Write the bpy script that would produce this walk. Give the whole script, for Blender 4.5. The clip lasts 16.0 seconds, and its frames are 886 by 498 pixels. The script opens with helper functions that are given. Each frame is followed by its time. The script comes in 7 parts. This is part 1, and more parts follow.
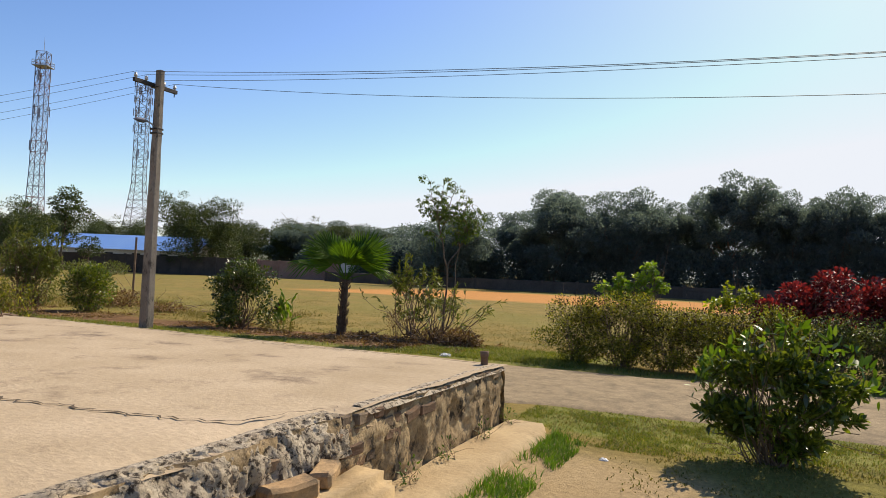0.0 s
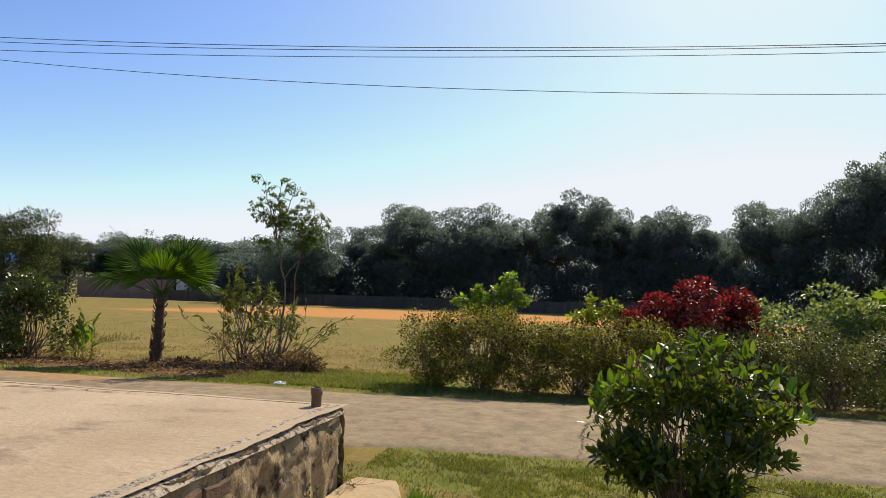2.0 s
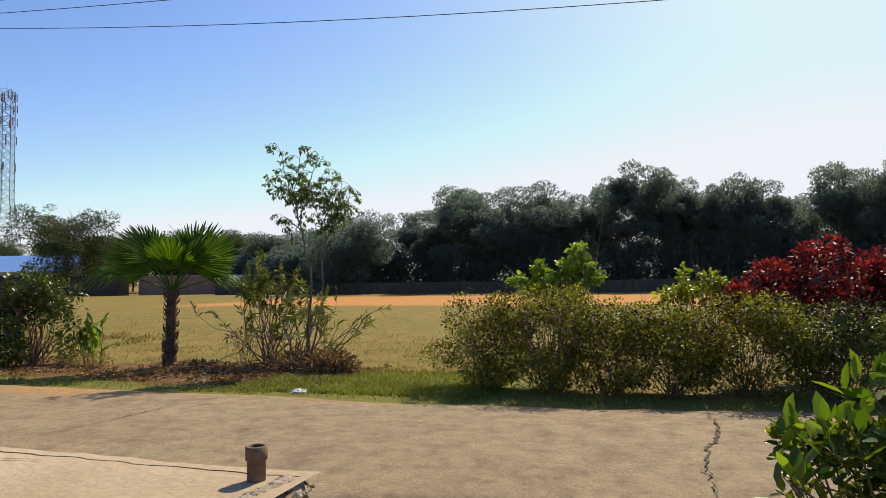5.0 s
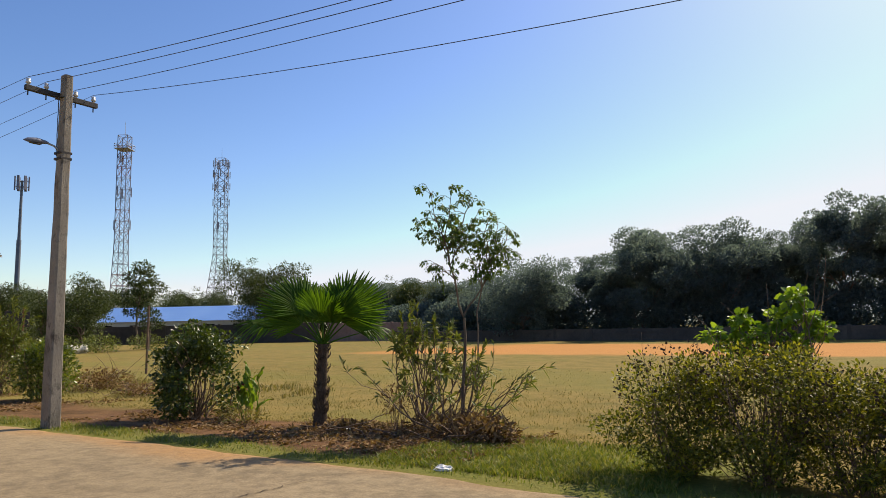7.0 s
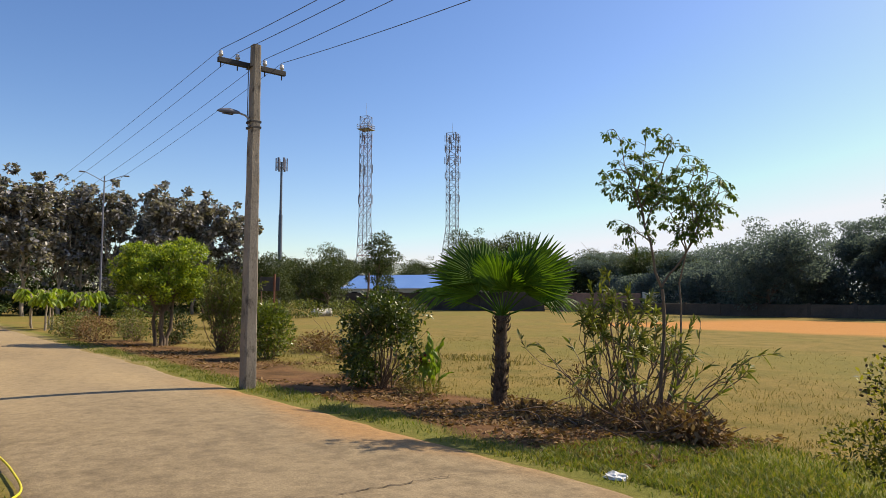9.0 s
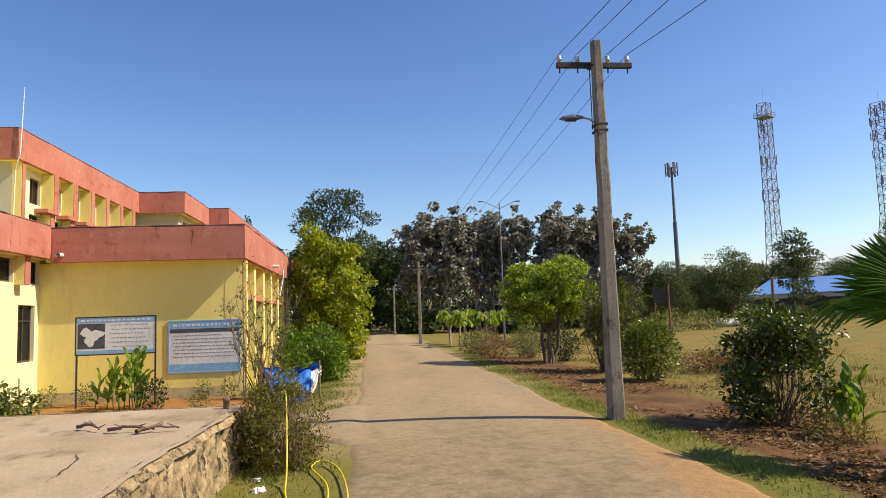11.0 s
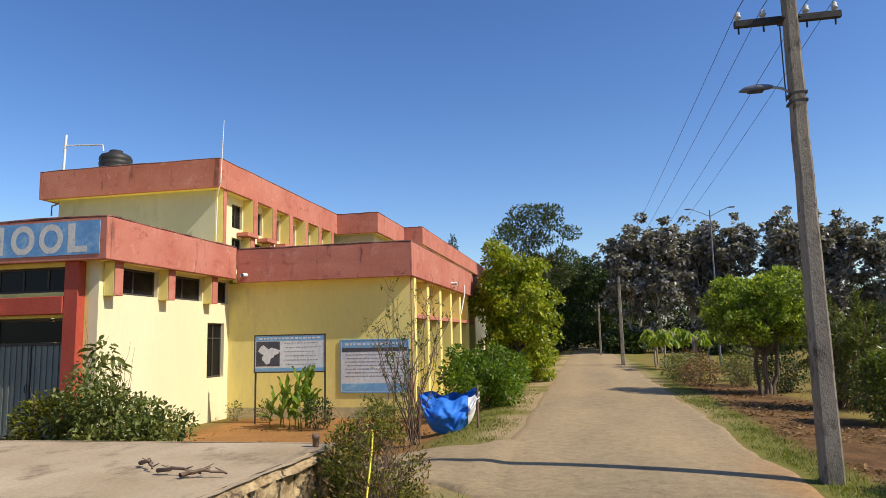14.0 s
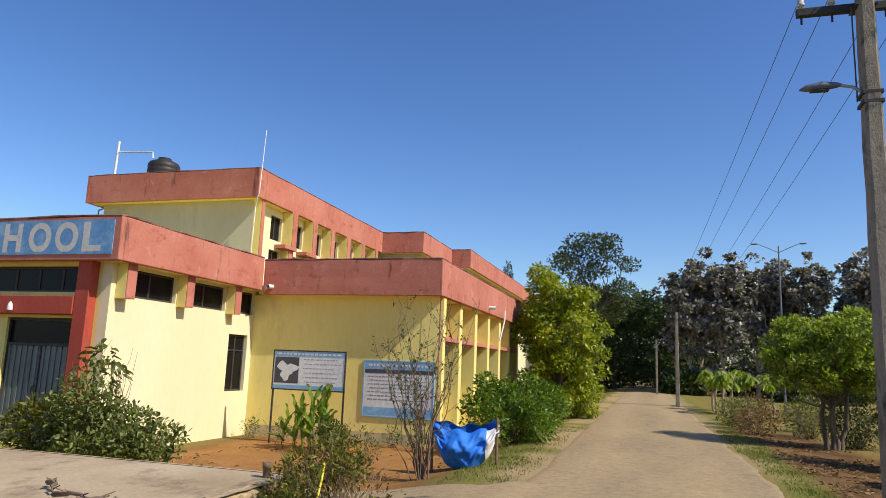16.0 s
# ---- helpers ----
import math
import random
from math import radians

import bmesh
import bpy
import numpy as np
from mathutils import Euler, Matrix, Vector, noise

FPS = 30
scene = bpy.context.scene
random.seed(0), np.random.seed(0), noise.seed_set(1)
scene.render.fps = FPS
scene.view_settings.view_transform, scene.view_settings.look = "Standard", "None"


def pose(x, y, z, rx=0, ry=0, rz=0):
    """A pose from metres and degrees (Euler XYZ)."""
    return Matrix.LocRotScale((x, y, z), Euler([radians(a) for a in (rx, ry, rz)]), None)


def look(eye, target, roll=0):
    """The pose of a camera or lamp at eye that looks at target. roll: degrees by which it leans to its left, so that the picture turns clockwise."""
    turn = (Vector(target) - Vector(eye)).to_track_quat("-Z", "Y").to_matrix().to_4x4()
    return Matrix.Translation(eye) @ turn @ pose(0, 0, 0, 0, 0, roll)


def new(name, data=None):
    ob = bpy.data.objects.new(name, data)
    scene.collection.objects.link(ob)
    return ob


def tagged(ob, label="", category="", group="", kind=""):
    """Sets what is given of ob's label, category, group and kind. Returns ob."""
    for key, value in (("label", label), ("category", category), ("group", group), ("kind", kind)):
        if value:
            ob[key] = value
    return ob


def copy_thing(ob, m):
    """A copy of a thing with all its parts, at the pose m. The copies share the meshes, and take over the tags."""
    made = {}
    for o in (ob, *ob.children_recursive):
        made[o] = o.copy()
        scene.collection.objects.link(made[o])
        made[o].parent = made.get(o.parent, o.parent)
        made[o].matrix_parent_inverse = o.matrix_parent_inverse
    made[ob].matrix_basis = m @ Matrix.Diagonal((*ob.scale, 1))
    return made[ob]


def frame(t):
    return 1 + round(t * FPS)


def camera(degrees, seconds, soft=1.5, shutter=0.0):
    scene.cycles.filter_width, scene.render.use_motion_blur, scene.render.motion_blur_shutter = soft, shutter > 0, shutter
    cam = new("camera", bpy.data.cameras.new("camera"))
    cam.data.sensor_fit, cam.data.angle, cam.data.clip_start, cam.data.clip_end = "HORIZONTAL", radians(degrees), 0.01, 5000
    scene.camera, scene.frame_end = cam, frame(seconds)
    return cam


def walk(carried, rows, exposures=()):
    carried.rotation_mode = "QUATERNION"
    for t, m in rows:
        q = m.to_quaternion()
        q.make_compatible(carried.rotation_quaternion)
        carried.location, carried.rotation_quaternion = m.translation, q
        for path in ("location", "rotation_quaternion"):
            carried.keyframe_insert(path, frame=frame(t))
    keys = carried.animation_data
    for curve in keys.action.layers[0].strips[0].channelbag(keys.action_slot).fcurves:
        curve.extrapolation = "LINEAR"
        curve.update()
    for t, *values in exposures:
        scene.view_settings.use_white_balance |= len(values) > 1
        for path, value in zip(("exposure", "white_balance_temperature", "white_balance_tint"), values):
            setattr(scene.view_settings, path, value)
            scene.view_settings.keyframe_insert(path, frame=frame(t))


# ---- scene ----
cam = camera(65.7, 16.0, 0.6)
PATH = [
    (0, (1.085, 0.358, 1.521), (0.241, 2.17, 1.593), 2.3),
    (0.5, (0.906, 0.815, 1.521), (0.166, 2.672, 1.603), 1.2),
    (1, (0.721, 1.251, 1.505), (0.127, 3.156, 1.639), -0.9),
    (1.5, (0.611, 1.612, 1.484), (0.166, 3.558, 1.608), 1.7),
    (2, (0.587, 1.948, 1.464), (0.154, 3.896, 1.599), 1.7),
    (2.5, (0.477, 2.305, 1.451), (0.074, 4.262, 1.522), -0.0),
    (3, (0.367, 2.691, 1.42), (0.008, 4.657, 1.48), 3.2),
    (3.2, (0.33, 2.838, 1.424), (0.057, 4.819, 1.459), 1.7),
    (5.5, (0.161, 4.466, 1.411), (-0.553, 6.329, 1.547), -0.2),
    (6, (0.159, 4.773, 1.505), (-0.628, 6.602, 1.692), 1.1),
    (6.5, (-0.025, 5.142, 1.547), (-0.787, 6.985, 1.693), 1.2),
    (7, (-0.147, 5.557, 1.518), (-1.197, 7.244, 1.747), -1.0),
    (7.5, (-0.212, 5.925, 1.496), (-1.522, 7.426, 1.667), 1.0),
    (8, (-0.319, 6.285, 1.492), (-1.64, 7.769, 1.725), 3.3),
    (8.5, (-0.449, 6.716, 1.5), (-1.787, 8.188, 1.706), 0.5),
    (9, (-0.452, 7.052, 1.53), (-2.003, 8.305, 1.676), 0.2),
    (9.5, (-0.705, 7.374, 1.547), (-2.422, 8.39, 1.684), 1.6),
    (10, (-0.926, 7.652, 1.591), (-2.78, 8.383, 1.762), -0.2),
    (12.3, (-1.916, 8.745, 1.699), (-3.904, 8.647, 1.894), -0.3),
    (12.5, (-1.98, 8.818, 1.675), (-3.966, 8.751, 1.905), 0.4),
    (13, (-2.282, 8.957, 1.712), (-4.269, 8.8, 1.877), -0.8),
    (13.5, (-2.624, 9.031, 1.724), (-4.595, 8.771, 1.94), -0.0),
    (14, (-2.926, 9.223, 1.739), (-4.87, 8.83, 1.998), -1.3),
    (14.1, (-2.988, 9.261, 1.743), (-4.904, 8.754, 2.015), -0.3),
    (14.5, (-3.18, 9.348, 1.715), (-5.108, 8.902, 2.005), 0.4),
    (15, (-3.433, 9.433, 1.678), (-5.344, 8.945, 2.007), 0.7),
    (15.5, (-3.752, 9.546, 1.681), (-5.679, 9.068, 1.922), 1.1),
    (16, (-4.129, 9.666, 1.695), (-6.018, 9.102, 2.03), 2.2),
]
walk(cam, [(t, look(eye, target, roll)) for t, eye, target, roll in PATH],
     [(0.0, 0.22, 7350, 12.5), (6.0, 0.22, 7350, 12.5), (8.5, 0.22, 7450, 12.5), (10.0, 0.33, 7400, 12.5), (12.3, 0.20, 6850, 11.5), (16.0, 0.10, 6500, 11)])

# ---- light ----
SUN = Vector((0.22, 1.0, 1.0)).normalized()
world = bpy.data.worlds.new("world")
scene.world = world
world.use_nodes = True
wn = world.node_tree
sky = wn.nodes.new("ShaderNodeTexSky")
sky.sky_type, sky.sun_disc = "NISHITA", False
sky.sun_elevation, sky.sun_rotation = math.asin(SUN.z), math.atan2(SUN.x, SUN.y)
sky.air_density, sky.dust_density, sky.ozone_density = 1.0, 0.6, 3.0
wn.nodes["Background"].inputs["Strength"].default_value = 0.121
deep = wn.nodes.new("ShaderNodeGamma")
deep.inputs["Gamma"].default_value = 1.12
wn.links.new(sky.outputs["Color"], deep.inputs["Color"])
rich = wn.nodes.new("ShaderNodeHueSaturation")
rich.inputs["Saturation"].default_value = 1.17
rich.inputs["Hue"].default_value = 0.508
wn.links.new(deep.outputs["Color"], rich.inputs["Color"])
# bright haze near the sun levels off at a pale blue
haze = wn.nodes.new("ShaderNodeMix")
haze.data_type, haze.blend_type = "RGBA", "DARKEN"
haze.inputs[0].default_value = 1.0
haze.inputs[7].default_value = (5.6, 6.35, 7.5, 1)
wn.links.new(rich.outputs["Color"], haze.inputs[6])
wn.links.new(haze.outputs[2], wn.nodes["Background"].inputs["Color"])
sun = new("sun", bpy.data.lights.new("sun", "SUN"))
sun.data.energy, sun.data.angle, sun.data.color = 5.0, radians(0.53), (1.0, 0.93, 0.82)
sun.matrix_world = look(SUN * 60, (0, 0, 0))

# ---- materials ----
def material(name):
    m = bpy.data.materials.new(name)
    m.use_nodes = True
    return m, m.node_tree.nodes, m.node_tree.links, m.node_tree.nodes["Principled BSDF"]


def node(nodes, kind, **values):
    n = nodes.new(kind)
    for k, v in values.items():
        n.inputs[k].default_value = v
    return n


def noise_node(nodes, links, scale, detail=4.0, rough=0.6, stretch=None, local=True):
    tc = nodes.new("ShaderNodeTexCoord")
    out = tc.outputs["Object"]
    if stretch:
        mp = node(nodes, "ShaderNodeMapping", Scale=stretch)
        links.new(out, mp.inputs["Vector"])
        out = mp.outputs["Vector"]
    n = node(nodes, "ShaderNodeTexNoise", Scale=scale, Detail=detail, Roughness=rough)
    links.new(out, n.inputs["Vector"])
    return n.outputs["Fac"]


def ramp(nodes, links, fac, stops):
    r = nodes.new("ShaderNodeValToRGB")
    el = r.color_ramp.elements
    while len(el) < len(stops):
        el.new(0.5)
    for e, (p, c) in zip(el, stops):
        e.position = p
        e.color = (*c, 1) if len(c) == 3 else (c[0], c[0], c[0], 1)
    links.new(fac, r.inputs["Fac"])
    return r.outputs["Color"]


def mix(nodes, links, fac, a, b, blend="MIX"):
    n = nodes.new("ShaderNodeMix")
    n.data_type, n.blend_type = "RGBA", blend
    for socket, v in ((n.inputs[0], fac), (n.inputs[6], a), (n.inputs[7], b)):
        if isinstance(v, (int, float)):
            socket.default_value = v
        elif isinstance(v, tuple):
            socket.default_value = (*v, 1)
        else:
            links.new(v, socket)
    return n.outputs[2]


def bump(nodes, links, bsdf, height, strength, distance):
    b = node(nodes, "ShaderNodeBump", Strength=strength, Distance=distance)
    links.new(height, b.inputs["Height"])
    links.new(b.outputs["Normal"], bsdf.inputs["Normal"])


def surface(name, dark, light, rough=0.85, big=0.6, fine=14.0, relief=0.3, metal=0.0, stain=None, stain_scale=1.2, stain_at=(0.55, 0.72), stretch=None, specular=0.4, grain_range=(0.72, 1.18)):
    """A weathered surface: two-scale tone, optional stains, fine relief."""
    m, n, l, b = material(name)
    a = noise_node(n, l, big, 5, 0.6, stretch)
    f = noise_node(n, l, fine, 6, 0.7, stretch)
    tone = ramp(n, l, a, [(0.3, dark), (0.7, light)])
    grain = ramp(n, l, f, [(0.25, (grain_range[0],)), (0.75, (grain_range[1],))])
    col = mix(n, l, 0.8, tone, grain, "MULTIPLY")
    if stain:
        s = noise_node(n, l, stain_scale, 8, 0.72, stretch)
        col = mix(n, l, ramp(n, l, s, [(stain_at[0], (0.0,)), (stain_at[1], (1.0,))]), col, stain)
    l.new(col, b.inputs["Base Color"])
    b.inputs["Roughness"].default_value, b.inputs["Metallic"].default_value = rough, metal
    b.inputs["Specular IOR Level"].default_value = specular
    if relief:
        bump(n, l, b, f, relief, 0.02)
    return m


def leaf_material(name, colours, rough=0.5, through_light=0.35, gloss=0.4, glow=(1.3, 1.25, 0.5)):
    """Leaves: colour varies leaf by leaf; part of the light passes through the blade."""
    m, n, l, b = material(name)
    geo = n.new("ShaderNodeNewGeometry")
    step = 1.0 / max(1, len(colours) - 1)
    col = ramp(n, l, geo.outputs["Random Per Island"], [(i * step, c) for i, c in enumerate(colours)])
    patch = noise_node(n, l, 1.3, 3)
    col = mix(n, l, 0.7, col, ramp(n, l, patch, [(0.3, (0.75,)), (0.7, (1.2,))]), "MULTIPLY")
    l.new(col, b.inputs["Base Color"])
    b.inputs["Roughness"].default_value, b.inputs["Specular IOR Level"].default_value = rough, gloss
    tr = n.new("ShaderNodeBsdfTranslucent")
    l.new(mix(n, l, 1.0, col, glow, "MULTIPLY"), tr.inputs["Color"])
    ms = node(n, "ShaderNodeMixShader", Fac=through_light)
    l.new(b.outputs["BSDF"], ms.inputs[1])
    l.new(tr.outputs["BSDF"], ms.inputs[2])
    l.new(ms.outputs["Shader"], n["Material Output"].inputs["Surface"])
    return m


def ground_material():
    m, n, l, b = material("ground_cover")
    at = n.new("ShaderNodeAttribute")
    at.attribute_name = "cover"
    sep = n.new("ShaderNodeSeparateColor")
    l.new(at.outputs["Color"], sep.inputs["Color"])
    orange = n.new("ShaderNodeAttribute")
    orange.attribute_name = "track"
    big, mid, fine = noise_node(n, l, 0.12, 6, 0.65), noise_node(n, l, 1.1, 6, 0.65), noise_node(n, l, 16, 6, 0.75)
    dry = mix(n, l, big, (0.20, 0.145, 0.040), (0.31, 0.225, 0.070))
    dry = mix(n, l, ramp(n, l, mid, [(0.44, (0.0,)), (0.68, (0.75,))]), dry, (0.12, 0.112, 0.026))
    green = mix(n, l, ramp(n, l, mid, [(0.35, (0.0,)), (0.7, (1.0,))]), (0.125, 0.15, 0.026), (0.23, 0.21, 0.055))
    dirt = mix(n, l, ramp(n, l, mid, [(0.38, (0.0,)), (0.68, (1.0,))]), (0.085, 0.043, 0.021), (0.24, 0.125, 0.058))
    sand = mix(n, l, mid, (0.32, 0.22, 0.11), (0.47, 0.35, 0.195))
    red = mix(n, l, mid, (0.45, 0.20, 0.055), (0.57, 0.28, 0.09))
    col = dry
    for k, c in ((0, green), (1, dirt), (2, sand)):
        col = mix(n, l, sep.outputs[k], col, c)
    col = mix(n, l, orange.outputs["Fac"], col, red)
    col = mix(n, l, 0.85, col, ramp(n, l, fine, [(0.25, (0.55,)), (0.75, (1.3,))]), "MULTIPLY")
    l.new(col, b.inputs["Base Color"])
    b.inputs["Roughness"].default_value, b.inputs["Specular IOR Level"].default_value = 0.95, 0.1
    bump(n, l, b, fine, 0.7, 0.04)
    return m


def road_material():
    m, n, l, b = material("worn_concrete_road")
    at = n.new("ShaderNodeAttribute")
    at.attribute_name = "dust"
    big, mid = noise_node(n, l, 0.35, 6, 0.65), noise_node(n, l, 3.0, 8, 0.7)
    fine = noise_node(n, l, 55, 4, 0.8)
    col = mix(n, l, big, (0.225, 0.166, 0.09), (0.335, 0.258, 0.155))
    col = mix(n, l, ramp(n, l, mid, [(0.46, (0.0,)), (0.68, (0.8,))]), col, (0.150, 0.112, 0.066))
    dust = mix(n, l, mid, (0.33, 0.165, 0.055), (0.41, 0.25, 0.11))
    edge = n.new("ShaderNodeMath")
    edge.operation = "MULTIPLY"
    l.new(at.outputs["Fac"], edge.inputs[0])
    l.new(ramp(n, l, mid, [(0.25, (0.5,)), (0.6, (1.0,))]), edge.inputs[1])
    worn = n.new("ShaderNodeAttribute")
    worn.attribute_name = "sandy"
    col = mix(n, l, worn.outputs["Fac"], col, mix(n, l, mid, (0.29, 0.205, 0.103), (0.47, 0.355, 0.20)))
    col = mix(n, l, edge.outputs[0], col, dust)
    col = mix(n, l, 0.8, col, ramp(n, l, fine, [(0.3, (0.6,)), (0.7, (1.3,))]), "MULTIPLY")
    col = mix(n, l, 0.8, col, ramp(n, l, noise_node(n, l, 9, 7, 0.75), [(0.34, (0.72,)), (0.5, (1.0,)), (0.66, (1.22,))]), "MULTIPLY")
    l.new(col, b.inputs["Base Color"])
    b.inputs["Roughness"].default_value, b.inputs["Specular IOR Level"].default_value = 0.9, 0.2
    bump(n, l, b, fine, 0.5, 0.012)
    return m


def peeled_paint():
    """Old red paint on plaster: blotches, paler worn patches, dark mould drips."""
    m, n, l, b = material("faded_red_paint")
    big, mid, fine = noise_node(n, l, 0.7, 5, 0.6), noise_node(n, l, 2.6, 8, 0.72), noise_node(n, l, 17, 6, 0.7)
    col = ramp(n, l, big, [(0.3, (0.43, 0.135, 0.09)), (0.7, (0.54, 0.215, 0.15))])
    col = mix(n, l, ramp(n, l, mid, [(0.56, (0.0,)), (0.70, (0.75,))]), col, (0.60, 0.30, 0.225))
    worn = noise_node(n, l, 1.7, 9, 0.75, (1, 1, 1.8))
    col = mix(n, l, ramp(n, l, worn, [(0.56, (0.0,)), (0.68, (0.85,))]), col, (0.30, 0.085, 0.055))
    drip = noise_node(n, l, 2.2, 8, 0.7, (1.6, 1.6, 0.35))
    col = mix(n, l, ramp(n, l, drip, [(0.58, (0.0,)), (0.72, (0.85,))]), col, (0.085, 0.042, 0.035))
    col = mix(n, l, 0.7, col, ramp(n, l, fine, [(0.25, (0.82,)), (0.75, (1.1,))]), "MULTIPLY")
    l.new(col, b.inputs["Base Color"])
    b.inputs["Roughness"].default_value, b.inputs["Specular IOR Level"].default_value = 0.88, 0.3
    bump(n, l, b, fine, 0.25, 0.02)
    return m


def brick_material(name, colours):
    m, n, l, b = material(name)
    info = n.new("ShaderNodeObjectInfo")
    col = ramp(n, l, info.outputs["Random"], [(i / (len(colours) - 1), c) for i, c in enumerate(colours)])
    f = noise_node(n, l, 30, 6, 0.75)
    s = noise_node(n, l, 9, 6, 0.7)
    col = mix(n, l, 0.9, col, ramp(n, l, f, [(0.25, (0.55,)), (0.75, (1.3,))]), "MULTIPLY")
    col = mix(n, l, ramp(n, l, s, [(0.5, (0.0,)), (0.7, (0.7,))]), col, (0.05, 0.045, 0.035))
    l.new(col, b.inputs["Base Color"])
    b.inputs["Roughness"].default_value = 0.95
    bump(n, l, b, f, 0.7, 0.02)
    return m


GROUND, ROAD = ground_material(), road_material()
SLAB = surface("pale_cement", (0.355, 0.262, 0.148), (0.50, 0.385, 0.248), 0.85, 0.8, 26, 0.5, stain=(0.15, 0.10, 0.058), stain_scale=1.9, stain_at=(0.54, 0.70), stretch=(0.85, 1.1, 1))
MORTAR = surface("broken_mortar", (0.38, 0.30, 0.20), (0.62, 0.53, 0.39), 0.95, 6, 60, 1.0, stain=(0.07, 0.052, 0.036), stain_scale=26, stain_at=(0.50, 0.58))
PLASTER_OLD = surface("mossy_plaster", (0.25, 0.165, 0.08), (0.58, 0.43, 0.235), 0.95, 5.5, 34, 1.0, stain=(0.05, 0.038, 0.023), stain_scale=6.5, stain_at=(0.51, 0.60), stretch=(1, 1, 0.8), grain_range=(0.5, 1.3))
BRICK = brick_material("worn_brick", [(0.15, 0.085, 0.048), (0.25, 0.15, 0.08), (0.38, 0.27, 0.155), (0.09, 0.062, 0.042)])
BRICK_LOOSE = brick_material("sandy_brick", [(0.40, 0.24, 0.11), (0.50, 0.33, 0.16), (0.36, 0.22, 0.12)])
PATHMAT = surface("sandy_cement", (0.34, 0.235, 0.115), (0.49, 0.365, 0.20), 0.95, 1.6, 30, 0.6, stain=(0.28, 0.20, 0.10), stain_scale=4)
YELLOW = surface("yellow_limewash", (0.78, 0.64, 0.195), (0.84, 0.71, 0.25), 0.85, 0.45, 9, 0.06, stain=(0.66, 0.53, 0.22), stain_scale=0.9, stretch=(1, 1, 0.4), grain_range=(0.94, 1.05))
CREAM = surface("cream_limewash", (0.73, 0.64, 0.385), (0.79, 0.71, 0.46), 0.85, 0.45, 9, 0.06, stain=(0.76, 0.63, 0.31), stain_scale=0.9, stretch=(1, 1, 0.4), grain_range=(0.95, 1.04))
# limewash of the east-facing upper walls, tone lowered to carry their shade
UPPERWALL_SHADE = surface("shaded_weathered_limewash", (0.43, 0.415, 0.28), (0.53, 0.505, 0.355), 0.85, 0.5, 9, 0.06, stain=(0.37, 0.34, 0.21), stain_scale=0.8, stretch=(1, 1, 0.3), grain_range=(0.94, 1.05))
DAMP = surface("damp_foot", (0.40, 0.34, 0.20), (0.62, 0.52, 0.27), 0.95, 2.2, 18, 0.3, stain=(0.20, 0.18, 0.13), stain_scale=3)
INKSOFT = surface("faded_ink", (0.20, 0.20, 0.22), (0.34, 0.34, 0.36), 0.7, 5, 30, 0.0)
PEELED = peeled_paint()
PINK = PEELED
COPING = surface("mould_coping", (0.055, 0.035, 0.03), (0.33, 0.15, 0.11), 0.95, 5.0, 22, 0.5)
RED = surface("red_oxide_paint", (0.37, 0.052, 0.028), (0.45, 0.075, 0.04), 0.7, 0.8, 16, 0.15)
DARKGLASS, _n, _l, _b = material("dark_window_glass")
_b.inputs["Base Color"].default_value, _b.inputs["Roughness"].default_value, _b.inputs["Specular IOR Level"].default_value = (0.008, 0.008, 0.009, 1), 0.2, 0.14
FRAME = surface("dark_steel_frame", (0.03, 0.028, 0.026), (0.06, 0.05, 0.045), 0.6, 3, 30, 0.1)
DOOR = surface("grey_green_sheet_steel", (0.13, 0.155, 0.145), (0.20, 0.225, 0.21), 0.5, 1.2, 20, 0.15, metal=0.2, stain=(0.10, 0.10, 0.085), stain_scale=2.5, stretch=(1, 1, 0.2))
POLEMAT = surface("weathered_concrete_pole", (0.17, 0.145, 0.115), (0.34, 0.295, 0.235), 0.92, 2.0, 40, 0.9, stain=(0.07, 0.058, 0.046), stain_scale=7, stain_at=(0.52, 0.66), stretch=(1, 1, 0.55))
STEEL = surface("grey_steel", (0.28, 0.29, 0.31), (0.42, 0.43, 0.45), 0.5, 2, 20, 0.1, metal=0.6)
TOWER_RED = surface("tower_red_paint", (0.16, 0.065, 0.06), (0.24, 0.10, 0.09), 0.6, 0.3, 8, 0.0)
TOWER_WHITE = surface("tower_pale_paint", (0.18, 0.20, 0.26), (0.27, 0.29, 0.36), 0.6, 0.3, 8, 0.0)
TOWER_GREY = surface("tower_galvanised", (0.13, 0.14, 0.18), (0.21, 0.22, 0.27), 0.6, 0.3, 8, 0.0, metal=0.3)
BLACKSTEEL = surface("black_channel", (0.022, 0.02, 0.02), (0.05, 0.044, 0.04), 0.7, 4, 30, 0.2)
CERAMIC = surface("insulator_ceramic", (0.42, 0.40, 0.37), (0.60, 0.58, 0.55), 0.3, 6, 30, 0.0)
WIRE = surface("aluminium_wire", (0.05, 0.05, 0.055), (0.09, 0.09, 0.095), 0.6, 4, 30, 0.0, metal=0.3)
RUST = surface("rusty_iron", (0.14, 0.085, 0.055), (0.24, 0.15, 0.10), 0.9, 20, 60, 0.5)
BARK = surface("rough_bark", (0.10, 0.072, 0.05), (0.20, 0.15, 0.105), 0.95, 4, 26, 0.9, stretch=(1, 1, 0.3))
BARK_PALE = surface("pale_bark", (0.24, 0.20, 0.15), (0.38, 0.32, 0.25), 0.9, 4, 26, 0.5, stretch=(1, 1, 0.3))
PALMBARK = surface("palm_trunk_fibre", (0.07, 0.045, 0.028), (0.15, 0.10, 0.065), 0.95, 9, 40, 1.0)
